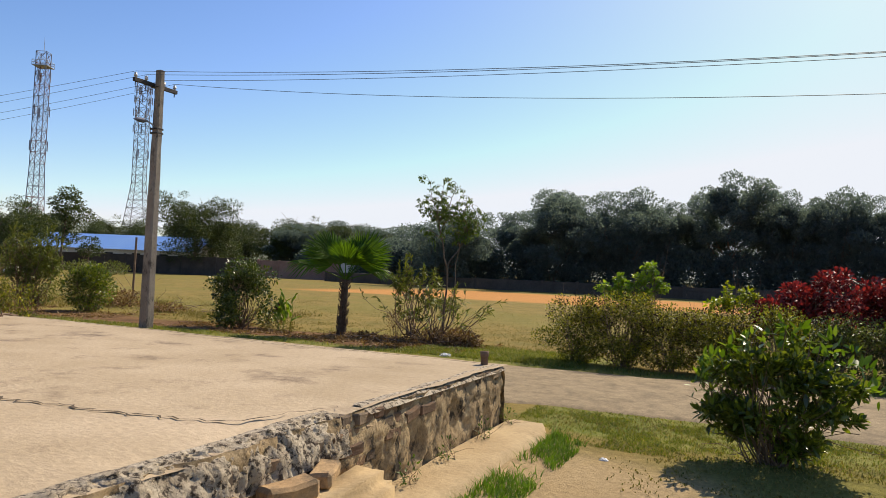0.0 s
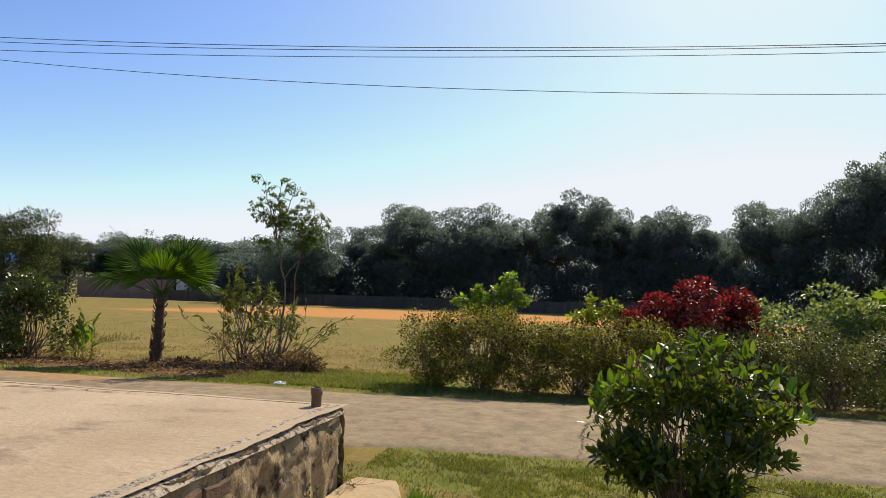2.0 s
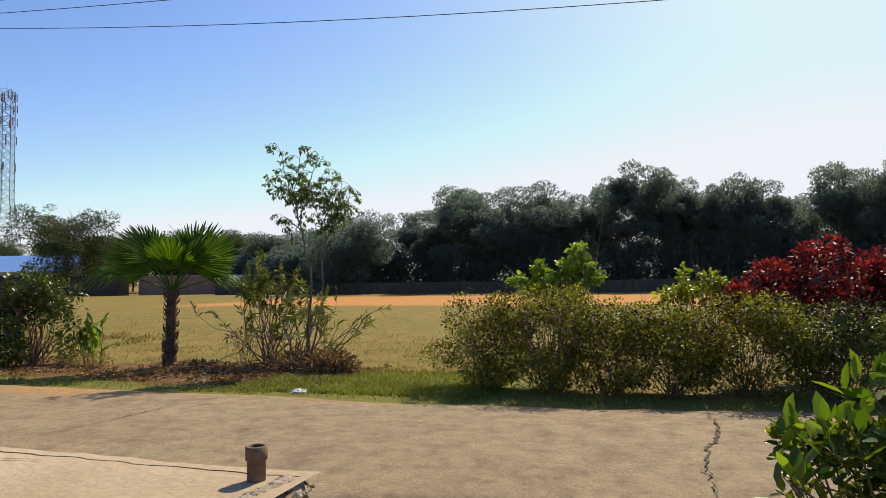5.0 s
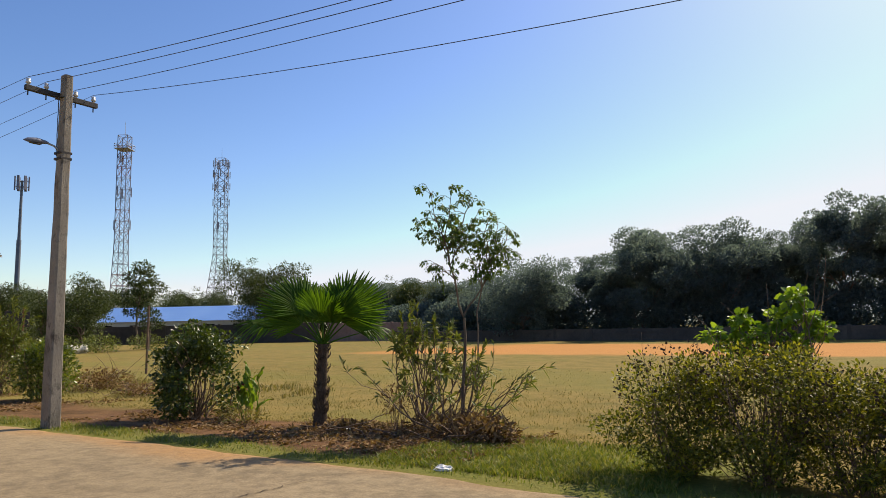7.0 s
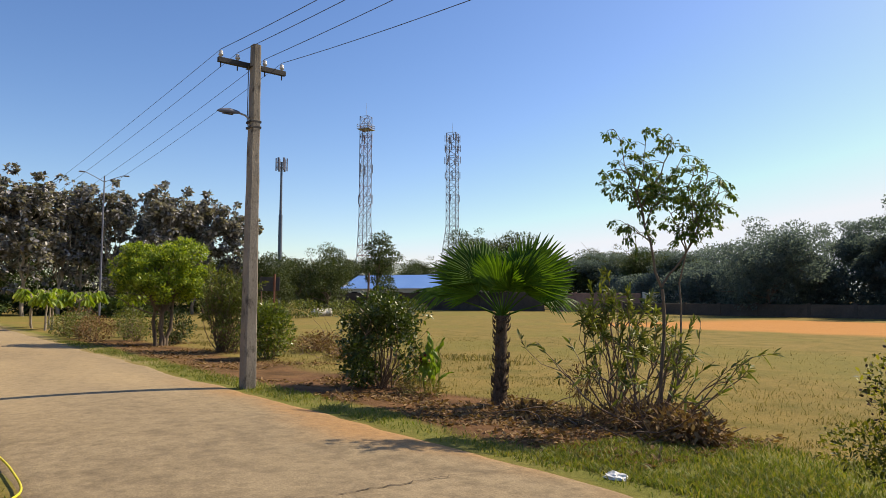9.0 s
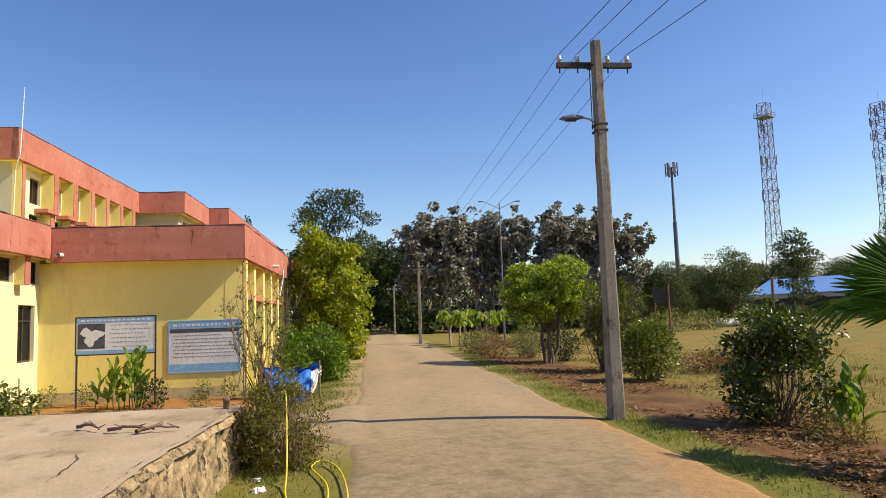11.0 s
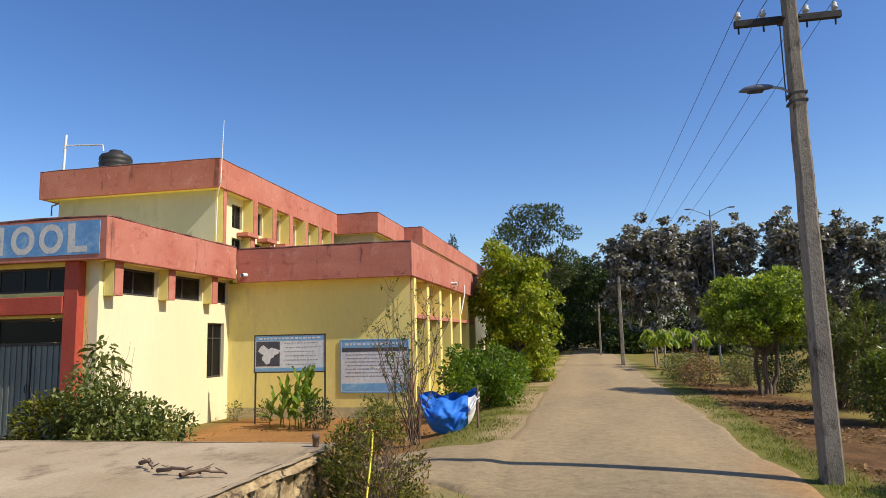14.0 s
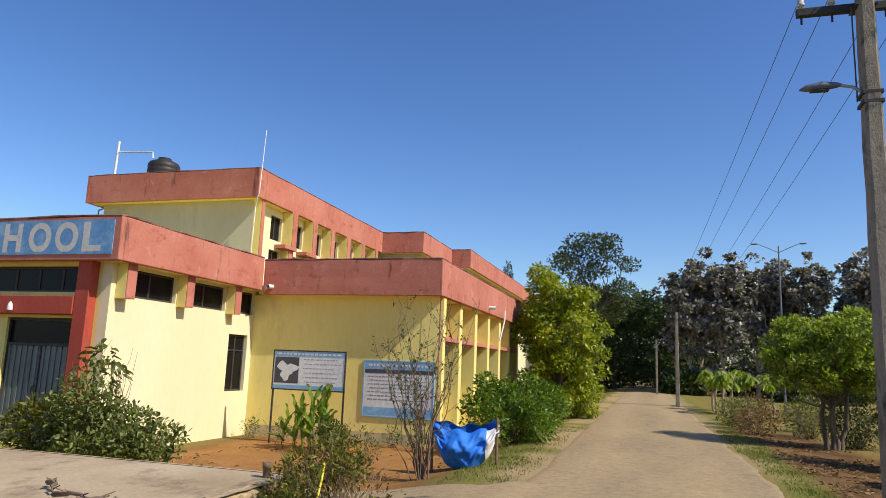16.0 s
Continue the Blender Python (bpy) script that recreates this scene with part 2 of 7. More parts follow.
TWIG = surface("dry_twig", (0.12, 0.075, 0.05), (0.24, 0.165, 0.11), 0.9, 6, 30, 0.3)
ROOF_BLUE = surface("blue_roof_sheet", (0.13, 0.29, 0.62), (0.22, 0.40, 0.72), 0.35, 0.2, 3, 0.05, metal=0.1)
SHEDWALL = surface("whitewashed_wall", (0.55, 0.53, 0.47), (0.70, 0.68, 0.62), 0.9, 0.3, 5, 0.1)
DARKWALL = surface("old_brown_wall", (0.055, 0.045, 0.038), (0.105, 0.085, 0.07), 0.95, 0.4, 6, 0.3, stain=(0.05, 0.04, 0.03), stain_scale=1.0)
TANK = surface("black_plastic", (0.018, 0.018, 0.018), (0.035, 0.033, 0.03), 0.55, 2, 10, 0.05)
WHITEPIPE = surface("white_pvc", (0.70, 0.69, 0.66), (0.80, 0.79, 0.77), 0.45, 3, 20, 0.0)
BOARDWHITE = surface("board_white", (0.62, 0.62, 0.62), (0.72, 0.72, 0.71), 0.6, 1.5, 12, 0.0)
BOARDBLUE = surface("board_blue", (0.16, 0.36, 0.58), (0.24, 0.45, 0.66), 0.6, 2.5, 14, 0.05, stain=(0.35, 0.50, 0.62), stain_scale=4)
SIGNBLUE = surface("sign_blue_paint", (0.10, 0.26, 0.50), (0.17, 0.36, 0.60), 0.75, 1.5, 14, 0.1, stain=(0.30, 0.44, 0.56), stain_scale=3, stain_at=(0.5, 0.72))
SIGNWHITE = surface("sign_letter_paint", (0.54, 0.52, 0.48), (0.66, 0.63, 0.58), 0.8, 3, 16, 0.1, stain=(0.30, 0.36, 0.43), stain_scale=5, stain_at=(0.53, 0.66))
INK = surface("ink", (0.05, 0.05, 0.06), (0.09, 0.09, 0.11), 0.7, 5, 30, 0.0)
TARP = surface("blue_tarpaulin", (0.015, 0.14, 0.58), (0.04, 0.22, 0.72), 0.62, 1.6, 9, 0.3, specular=0.25, grain_range=(0.9, 1.1))
TARPWHITE = surface("white_tarpaulin", (0.62, 0.60, 0.58), (0.74, 0.73, 0.71), 0.5, 2, 12, 0.2)
HOSE = surface("yellow_hose", (0.62, 0.52, 0.02), (0.75, 0.64, 0.04), 0.4, 5, 30, 0.0)
CRACK = surface("crack_soil", (0.05, 0.035, 0.022), (0.13, 0.09, 0.05), 1.0, 8, 40, 0.3)
PAPER = surface("white_litter", (0.65, 0.65, 0.63), (0.8, 0.8, 0.78), 0.6, 9, 40, 0.0)

L_GLOSSY = leaf_material("glossy_leaf", [(0.042, 0.068, 0.010), (0.085, 0.125, 0.016), (0.20, 0.25, 0.035)], 0.3, 0.42, 0.65, (1.5, 1.4, 0.5))
L_BUSH = leaf_material("dark_glossy_leaf", [(0.026, 0.046, 0.008), (0.05, 0.082, 0.012), (0.13, 0.17, 0.026)], 0.35, 0.28, 0.5)
L_LEAFY = leaf_material("fresh_green_leaf", [(0.045, 0.10, 0.010), (0.10, 0.18, 0.016), (0.22, 0.32, 0.035)], 0.4, 0.4, 0.4)
L_DARK = leaf_material("dark_leaf", [(0.020, 0.038, 0.009), (0.038, 0.066, 0.014), (0.075, 0.108, 0.022)], 0.5, 0.22)
L_HEDGE = leaf_material("olive_leaf", [(0.05, 0.058, 0.010), (0.125, 0.138, 0.018), (0.31, 0.295, 0.042)], 0.5, 0.5)
L_SEED = leaf_material("brown_seed_head", [(0.035, 0.022, 0.014), (0.08, 0.05, 0.03)], 0.9, 0.05)
L_RED = leaf_material("crimson_leaf", [(0.06, 0.012, 0.013), (0.15, 0.024, 0.024), (0.32, 0.06, 0.05)], 0.5, 0.35, 0.3, (1.5, 0.7, 0.6))
L_BRIGHT = leaf_material("lime_leaf", [(0.10, 0.18, 0.02), (0.16, 0.26, 0.03), (0.24, 0.34, 0.05)], 0.45, 0.45)
L_LIME = leaf_material("pale_lime_leaf", [(0.16, 0.25, 0.025), (0.26, 0.36, 0.04), (0.40, 0.48, 0.07)], 0.45, 0.45)
L_SILVER = leaf_material("grey_green_leaf", [(0.10, 0.15, 0.06), (0.17, 0.23, 0.10), (0.30, 0.36, 0.16)], 0.45, 0.45, 0.4)
L_PALM = leaf_material("palm_leaf", [(0.045, 0.10, 0.01), (0.075, 0.155, 0.014), (0.11, 0.205, 0.02)], 0.5, 0.45, 0.2)
L_SAPLING = leaf_material("sapling_leaf", [(0.045, 0.095, 0.016), (0.08, 0.14, 0.024), (0.13, 0.18, 0.035)], 0.5, 0.4)
L_OLEANDER = leaf_material("oleander_leaf", [(0.075, 0.105, 0.02), (0.135, 0.165, 0.035), (0.21, 0.23, 0.06)], 0.45, 0.3)
L_DRY = leaf_material("dead_leaf", [(0.11, 0.058, 0.026), (0.22, 0.13, 0.058), (0.34, 0.23, 0.11)], 0.9, 0.2)
L_ACACIA = leaf_material("feathery_leaf", [(0.075, 0.13, 0.014), (0.21, 0.30, 0.03), (0.46, 0.53, 0.08)], 0.5, 0.4)
L_YELLOWGREEN = leaf_material("yellow_green_leaf", [(0.10, 0.17, 0.012), (0.24, 0.30, 0.018), (0.46, 0.46, 0.035)], 0.45, 0.4)
# distance haze is mixed into these leaf colours as a blue-grey lift
L_FAR_HAZE = leaf_material("hazy_far_canopy_leaf", [(0.082, 0.114, 0.126), (0.120, 0.157, 0.165), (0.155, 0.192, 0.192)], 0.8, 0.58, 0.08, (1.2, 1.25, 0.85))
L_MIDTREE = leaf_material("field_tree_leaf", [(0.028, 0.044, 0.013), (0.052, 0.078, 0.020), (0.098, 0.124, 0.032)], 0.6, 0.26)
# the near-white leaf colour paints glints among the grey-brown teak leaves
L_TEAK = leaf_material("dusty_glint_teak_leaf", [(0.075, 0.069, 0.068), (0.16, 0.15, 0.152), (0.50, 0.49, 0.52), (0.23, 0.215, 0.21), (0.06, 0.07, 0.040)], 0.4, 0.25, 0.5)
L_GRASS = leaf_material("green_grass", [(0.09, 0.13, 0.018), (0.16, 0.20, 0.03), (0.30, 0.26, 0.08)], 0.6, 0.4)
L_STRAW = leaf_material("straw_grass", [(0.18, 0.145, 0.045), (0.26, 0.21, 0.075), (0.12, 0.13, 0.032)], 0.8, 0.3)
L_TUFT = leaf_material("lush_grass", [(0.07, 0.15, 0.014), (0.11, 0.21, 0.02), (0.16, 0.27, 0.03)], 0.6, 0.4)

# ---- mesh tools ----
rng = np.random.default_rng(7)


def mesh_from(name, verts, faces, mat, smooth=False):
    me = bpy.data.meshes.new(name)
    me.from_pydata([tuple(v) for v in verts], [], [tuple(f) for f in faces])
    for m in (mat if isinstance(mat, (list, tuple)) else [mat]):
        me.materials.append(m)
    if smooth:
        me.polygons.foreach_set("use_smooth", [True] * len(me.polygons))
    me.update()
    return me


def quad_mesh(name, verts, quads, mat, smooth=False):
    """A mesh of quads from numpy arrays, for the large ones."""
    me = bpy.data.meshes.new(name)
    verts, quads = np.asarray(verts, dtype=np.float32), np.asarray(quads, dtype=np.int32)
    k = len(quads)
    me.vertices.add(len(verts))
    me.vertices.foreach_set("co", verts.ravel())
    me.loops.add(4 * k)
    me.loops.foreach_set("vertex_index", quads.ravel())
    me.polygons.add(k)
    me.polygons.foreach_set("loop_start", np.arange(k, dtype=np.int32) * 4)
    me.polygons.foreach_set("loop_total", np.full(k, 4, dtype=np.int32))
    if smooth:
        me.polygons.foreach_set("use_smooth", np.ones(k, dtype=bool))
    me.materials.append(mat)
    me.update(calc_edges=True)
    me.validate()
    return me


def thing(name, label, category, at=(0, 0, 0), rz=0.0, group="", kind=""):
    ob = new(name)
    ob.empty_display_size = 0.1
    ob.matrix_world = pose(*at, 0, 0, rz)
    return tagged(ob, label, category, group, kind)


def child(name, me, parent, label="", kind=""):
    """One mesh as a part; its coordinates are those of the parent."""
    ob = new(name, me)
    ob.parent = parent
    return tagged(ob, label, kind=kind)


def solid(name, me, label, category, group="", kind="", at=(0, 0, 0), rz=0.0):
    ob = new(name, me)
    ob.matrix_world = pose(*at, 0, 0, rz)
    return tagged(ob, label, category, group, kind)


def box_mesh(name, lo, hi, mat, bevel=0.008, wobble=0.0, cuts=0):
    bm = bmesh.new()
    bmesh.ops.create_cube(bm, size=1.0)
    c, s = [(a + b) / 2 for a, b in zip(lo, hi)], [b - a for a, b in zip(lo, hi)]
    for v in bm.verts:
        v.co = Vector((c[i] + v.co[i] * s[i] for i in range(3)))
    if bevel:
        bmesh.ops.bevel(bm, geom=list(bm.edges), offset=min(bevel, 0.3 * min(s)), segments=1, affect="EDGES")
    if cuts:
        bmesh.ops.subdivide_edges(bm, edges=list(bm.edges), cuts=cuts, use_grid_fill=True)
    if wobble:
        for v in bm.verts:
            v.co += noise.noise_vector(v.co * 7.3) * wobble
    me = bpy.data.meshes.new(name)
    bm.to_mesh(me)
    bm.free()
    me.materials.append(mat)
    return me


def tube_arrays(points, radii, sides=6):
    """Vertices and quads of a tapered tube along points."""
    p = np.asarray(points, float)
    r = np.broadcast_to(np.asarray(radii, float), (len(p),))
    d = np.gradient(p, axis=0)
    d /= np.linalg.norm(d, axis=1)[:, None] + 1e-9
    ref = np.where(np.abs(d[:, 2:3]) > 0.9, np.array([[1.0, 0, 0]]), np.array([[0, 0, 1.0]]))
    u = np.cross(d, ref)
    u /= np.linalg.norm(u, axis=1)[:, None] + 1e-9
    w = np.cross(d, u)
    a = np.linspace(0, 2 * np.pi, sides, endpoint=False)
    v = p[:, None] + r[:, None, None] * (np.cos(a)[None, :, None] * u[:, None] + np.sin(a)[None, :, None] * w[:, None])
    i, j = np.meshgrid(np.arange(len(p) - 1), np.arange(sides), indexing="ij")
    k = (j + 1) % sides
    q = np.stack([i * sides + j, i * sides + k, (i + 1) * sides + k, (i + 1) * sides + j], -1).reshape(-1, 4)
    return v.reshape(-1, 3), q


def join_arrays(pieces):
    vs, qs, n = [], [], 0
    for v, q in pieces:
        vs.append(v)
        qs.append(np.asarray(q) + n)
        n += len(v)
    return np.concatenate(vs), np.concatenate(qs)


def tubes(name, list_of, mat, sides=6):
    v, q = join_arrays([tube_arrays(p, r, sides) for p, r in list_of])
    return quad_mesh(name, v, q, mat, True)


def leaf_arrays(base, axis, size, aspect=0.45, fold=0.25, droop=0.15, r=rng):
    """Leaf blades, folded along the midrib: two quads each."""
    n = len(base)
    axis = axis / (np.linalg.norm(axis, axis=1)[:, None] + 1e-9)
    side = np.cross(axis, r.normal(size=(n, 3)) * 0.5 + np.array([0, 0, 1.0]))
    side /= np.linalg.norm(side, axis=1)[:, None] + 1e-9
    up = np.cross(side, axis)
    size = np.broadcast_to(np.asarray(size, float), (n,))[:, None]
    w = size * aspect * 0.5
    sag = np.array([[0, 0, -1.0]]) * size * droop
    l1 = base + axis * size * 0.30 + side * w + up * w * fold
    l2 = base + axis * size * 0.70 + side * w * 0.8 + up * w * fold + sag * 0.5
    r1 = base + axis * size * 0.30 - side * w + up * w * fold
    r2 = base + axis * size * 0.70 - side * w * 0.8 + up * w * fold + sag * 0.5
    tip = base + axis * size + sag
    v = np.stack([base, l1, l2, tip, r2, r1], 1).reshape(-1, 3)
    o = np.arange(n)[:, None] * 6
    q = np.stack([o + np.array([[0, 3, 2, 1]]), o + np.array([[0, 5, 4, 3]])], 1).reshape(-1, 4)
    return v, q


def in_blobs(blobs, n, r, shell=0.45, gap=0.0, gap_scale=1.0):
    """n points in a union of ellipsoids (cx, cy, cz, rx, ry, rz), denser to the outside, with gaps, and the way out of each."""
    b = np.asarray(blobs, float)
    vol = (b[:, 3] * b[:, 4] * b[:, 5]) ** 0.75
    pick = r.choice(len(b), size=int(n * 1.5), p=vol / vol.sum())
    d = r.normal(size=(len(pick), 3))
    d /= np.linalg.norm(d, axis=1)[:, None]
    rad = shell + (1.08 - shell) * r.random(len(pick)) ** 0.6
    p = b[pick, :3] + d * b[pick, 3:] * rad[:, None]
    s = gap_scale
    f = np.sin(p[:, 0] * 2.1 / s + 1.3 * np.sin(p[:, 1] * 1.7 / s)) + np.sin(p[:, 1] * 2.7 / s + p[:, 2] * 1.9 / s) + np.sin(p[:, 2] * 3.1 / s - p[:, 0] * 1.1 / s)
    keep = (f > -3 + gap * 3) | (r.random(len(pick)) < 0.25)
    return p[keep][:n], d[keep][:n]


def clumped(blobs, k, frac, r):
    """Breaks crown masses up into k smaller uneven clumps."""
    p, _ = in_blobs(blobs, k, r, 0.5, 0.0)
    size = np.asarray(blobs, float)[:, 3:].mean() * frac * (0.6 + 0.9 * r.random(len(p)))
    return np.column_stack([p, size * (0.9 + 0.4 * r.random(len(p))), size * (0.9 + 0.4 * r.random(len(p))), size * 0.75])


def small_leaf_arrays(base, axis, size, aspect, r):
    """Plain pointed leaves, one quad each."""
    n = len(base)
    axis = axis / (np.linalg.norm(axis, axis=1)[:, None] + 1e-9)
    side = np.cross(axis, r.normal(size=(n, 3)) * 0.6 + np.array([0, 0, 1.0]))
    side /= np.linalg.norm(side, axis=1)[:, None] + 1e-9
    size = size[:, None]
    m = base + axis * size * 0.45
    v = np.stack([base, m + side * size * aspect * 0.5, base + axis * size, m - side * size * aspect * 0.5], 1).reshape(-1, 3)
    return v, (np.arange(n)[:, None] * 4 + np.arange(4)[None])


def crown_mesh(name, blobs, n, size, mat, r, aspect=0.5, shell=0.45, gap=0.35, gap_scale=1.0, up=0.4, droop=0.15, zmin=0.05, clumps=0, frac=0.36):
    if clumps:
        blobs = clumped(blobs, clumps, frac, r)
    p, d = in_blobs(blobs, n, r, shell, gap, gap_scale)
    above = p[:, 2] > zmin
    p, d = p[above], d[above]
    ax = d * 0.7 + r.normal(size=p.shape) * 0.6 + np.array([0, 0, up])
    sz = size * (0.6 + 0.8 * r.random(len(p)))
    v, q = small_leaf_arrays(p, ax, sz, aspect, r) if n > 12000 or (size > 0.2 and n > 7000) else leaf_arrays(p, ax, sz, aspect, 0.25, droop, r)
    return quad_mesh(name, v, q, mat)


def limb(a, b, r, bend=0.12, steps=6):
    a, b = np.asarray(a, float), np.asarray(b, float)
    t = np.linspace(0, 1, steps)[:, None]
    off = r.normal(size=3) * bend * np.linalg.norm(b - a)
    wig = r.normal(size=(steps, 3)) * 0.02 * np.linalg.norm(b - a)
    wig[0] = 0
    return a + (b - a) * t + off * np.sin(np.pi * t) + wig


def smooth01(x):
    x = np.clip(x, 0, 1)
    return x * x * (3 - 2 * x)


def value_noise(x, y, scale, seed=0):
    """Smooth noise 0..1 on a plane, in numpy."""
    tab = np.random.default_rng(seed).random((64, 64))
    u, v = np.asarray(x) / scale, np.asarray(y) / scale
    i, j = np.floor(u).astype(int), np.floor(v).astype(int)
    a, b = smooth01(u - i), smooth01(v - j)
    g = lambda p, q: tab[p % 64, q % 64]
    return (g(i, j) * (1 - a) + g(i + 1, j) * a) * (1 - b) + (g(i, j + 1) * (1 - a) + g(i + 1, j + 1) * a) * b


def fractal(x, y, scale, seed=0):
    return 0.55 * value_noise(x, y, scale, seed) + 0.3 * value_noise(x, y, scale / 2.3, seed + 1) + 0.15 * value_noise(x, y, scale / 5.1, seed + 2)


def band(v, lo, hi, soft):
    return smooth01((v - lo) / soft + 0.5) * smooth01((hi - v) / soft + 0.5)


def ground_z(x, y):
    """Height of the ground: a bank beside the platform, a dip in the garden, a slight fall beyond the road."""
    x, y = np.asarray(x, float), np.asarray(y, float)
    z = 0.13 * band(x, -3.0, -0.55, 0.5) * smooth01((7.4 - y) / 0.9)
    z = z - 0.26 * smooth01((-10.6 - x) / 2.0) * smooth01((7.3 - y) / 2.0)
    z = z - 0.06 * smooth01((y - 12.4) / 1.6)
    z = z + 0.05 * (fractal(x, y, 1.7, 3) - 0.5) * (1 - band(y, 7.6, 12.3, 0.8))
    return z


def gz(x, y):
    return float(ground_z(x, y))

# ---- ground and road ----
def steps(pairs):
    """Coordinates from a to b in strides: [(start, stride), ..., (end, 0)]."""
    out = []
    for (a, s), (b, _) in zip(pairs, pairs[1:]):
        out.extend(np.arange(a, b - 1e-6, s))
    return np.array(out + [pairs[-1][0]])


def sheet(xs, ys):
    X, Y = np.meshgrid(xs, ys, indexing="ij")
    i, j = np.meshgrid(np.arange(len(xs) - 1), np.arange(len(ys) - 1), indexing="ij")
    n = len(ys)
    q = np.stack([i * n + j, (i + 1) * n + j, (i + 1) * n + j + 1, i * n + j + 1], -1).reshape(-1, 4)
    return X.ravel(), Y.ravel(), q


def build_ground():
    xs = steps([(-3000, 600), (-600, 80), (-200, 12), (-70, 1.2), (-28, 0.2), (9, 0.8), (40, 12), (200, 80), (600, 600), (3000, 0)])
    ys = steps([(-3000, 600), (-600, 80), (-120, 12), (-12, 0.8), (0, 0.2), (22, 0.8), (75, 6), (200, 80), (600, 600), (3000, 0)])
    X, Y, q = sheet(xs, ys)
    Z = ground_z(X, Y)
    me = quad_mesh("ground", np.stack([X, Y, Z], 1), q, GROUND, True)
    f1, f2 = fractal(X, Y, 1.6, 11) - 0.5, fractal(X, Y, 4.5, 21) - 0.5
    wx, wy = X + 1.6 * f2, Y + 1.1 * f1
    green = band(wy, 7.0, 8.9, 0.5) * smooth01((wx + 1.3) / 0.4)
    green = np.maximum(green, 0.6 * band(wy, 5.0, 7.2, 1.0) * smooth01((wx - 0.2) / 0.8) * smooth01((0.52 + f1) * 3 - 0.6))
    green = np.maximum(green, 0.85 * band(Y + 0.5 * f1, 11.6, 12.45, 0.25))
    green = np.maximum(green, 0.95 * band(wx, -5.2, -1.6, 0.8) * band(wy, 11.7, 14.4, 0.8))
    green = np.maximum(green, 0.6 * band(wy, 6.4, 8.2, 0.5) * smooth01((-6.5 - X) / 1.0))
    green = np.maximum(green, 0.35 * smooth01((0.05 + f2) * 4) * (Y > 12))
    dirt = 0.97 * band(wx, -13.5, -4.5, 0.7) * band(Y + 0.8 * f1, 12.3, 14.7, 0.3)
    dirt = np.maximum(dirt, 0.9 * band(wx, -29, -12.6, 1.5) * band(wy, 12.4, 14.6, 0.8))
    dirt = np.maximum(dirt, 0.8 * band(wx, -21, -11.2, 0.8) * band(wy, 0.2, 6.2, 0.8))
    sand = 0.9 * band(wx, -1.4, 0.95, 0.5) * smooth01((6.6 - wy) / 0.8)
    sand = np.maximum(sand, 0.85 * band(wy, 7.2, 8.6, 0.3) * smooth01((-9 - X) / 3) * smooth01((0.3 + f1) * 3))
    sand = np.maximum(sand, 0.55 * band(wy, 11.4, 12.1, 0.2) * smooth01((-16 - X) / 3))
    track = band(Y + 1.5 * f1, 41.5, 63, 2.5) * smooth01((X + 33 - 0.12 * (Y - 41)) / 5) * 0.97
    track = np.maximum(track, 0.5 * band(wx, -20.5, -11.2, 0.8) * band(wy, 0.4, 6.0, 0.8))
    cover = np.stack([green, dirt, sand, np.ones_like(green)], 1).astype(np.float32)
    me.color_attributes.new("cover", "FLOAT_COLOR", "POINT").data.foreach_set("color", np.clip(cover, 0, 1).ravel())
    me.attributes.new("track", "FLOAT", "POINT").data.foreach_set("value", track.astype(np.float32))
    return solid("ground", me, "dry yellow grass field with green verges and bare soil", "ground", kind="structure")


def road_edges(x):
    near = 7.82 + 0.5 * smooth01((x + 3.0) / 2.2) + 0.22 * (fractal(x, x * 0 + 3, 1.3, 5) - 0.5)
    far = 11.72 + 0.35 * smooth01((x + 1.0) / 3) + 0.30 * (fractal(x, x * 0 + 9, 1.1, 6) - 0.5)
    return near, far


def build_road():
    xs = steps([(-110, 1.0), (-30, 0.2), (8, 1.0), (60, 0)])
    ts = np.linspace(0, 1, 33)
    X, T, q = sheet(xs, ts)
    near, far = road_edges(X)
    Y = near + (far - near) * T
    Z = -0.018 + 0.03 * smooth01(np.minimum(T, 1 - T) / 0.05) + 0.045 * (1 - (2 * T - 1) ** 2) + 0.012 * (fractal(X, Y, 1.5, 31) - 0.5)
    Z = np.where((T < 0.001) | (T > 0.999), -0.06, Z)
    me = quad_mesh("road", np.stack([X, Y, Z], 1), q, ROAD, True)
    f = fractal(X, Y, 2.4, 44)
    dust = smooth01((T - 0.72) / 0.26 + (f - 0.5) * 2.2) * smooth01((-1.5 - X) / 4) * smooth01((X + 15) / 5)
    dust = np.maximum(dust, 0.22 * smooth01((0.14 - T) / 0.12 + (f - 0.5)) * smooth01((-9 - X) / 3))
    me.attributes.new("dust", "FLOAT", "POINT").data.foreach_set("value", dust.astype(np.float32))
    tracks = np.exp(-((T - 0.24) / 0.12) ** 2) + np.exp(-((T - 0.72) / 0.13) ** 2)
    sandy = smooth01((-6.5 - X) / 9) * np.clip(0.45 + 0.35 * tracks + 0.9 * (fractal(X * 0.25, Y, 0.9, 47) - 0.5), 0, 0.95)
    sandy = np.maximum(sandy, 0.8 * smooth01((0.16 - T) / 0.12 + 1.2 * (f - 0.5)) * smooth01((-9 - X) / 4))
    me.attributes.new("sandy", "FLOAT", "POINT").data.foreach_set("value", sandy.astype(np.float32))
    return solid("road", me, "worn pale concrete road with orange dust along its edge", "road", kind="structure")


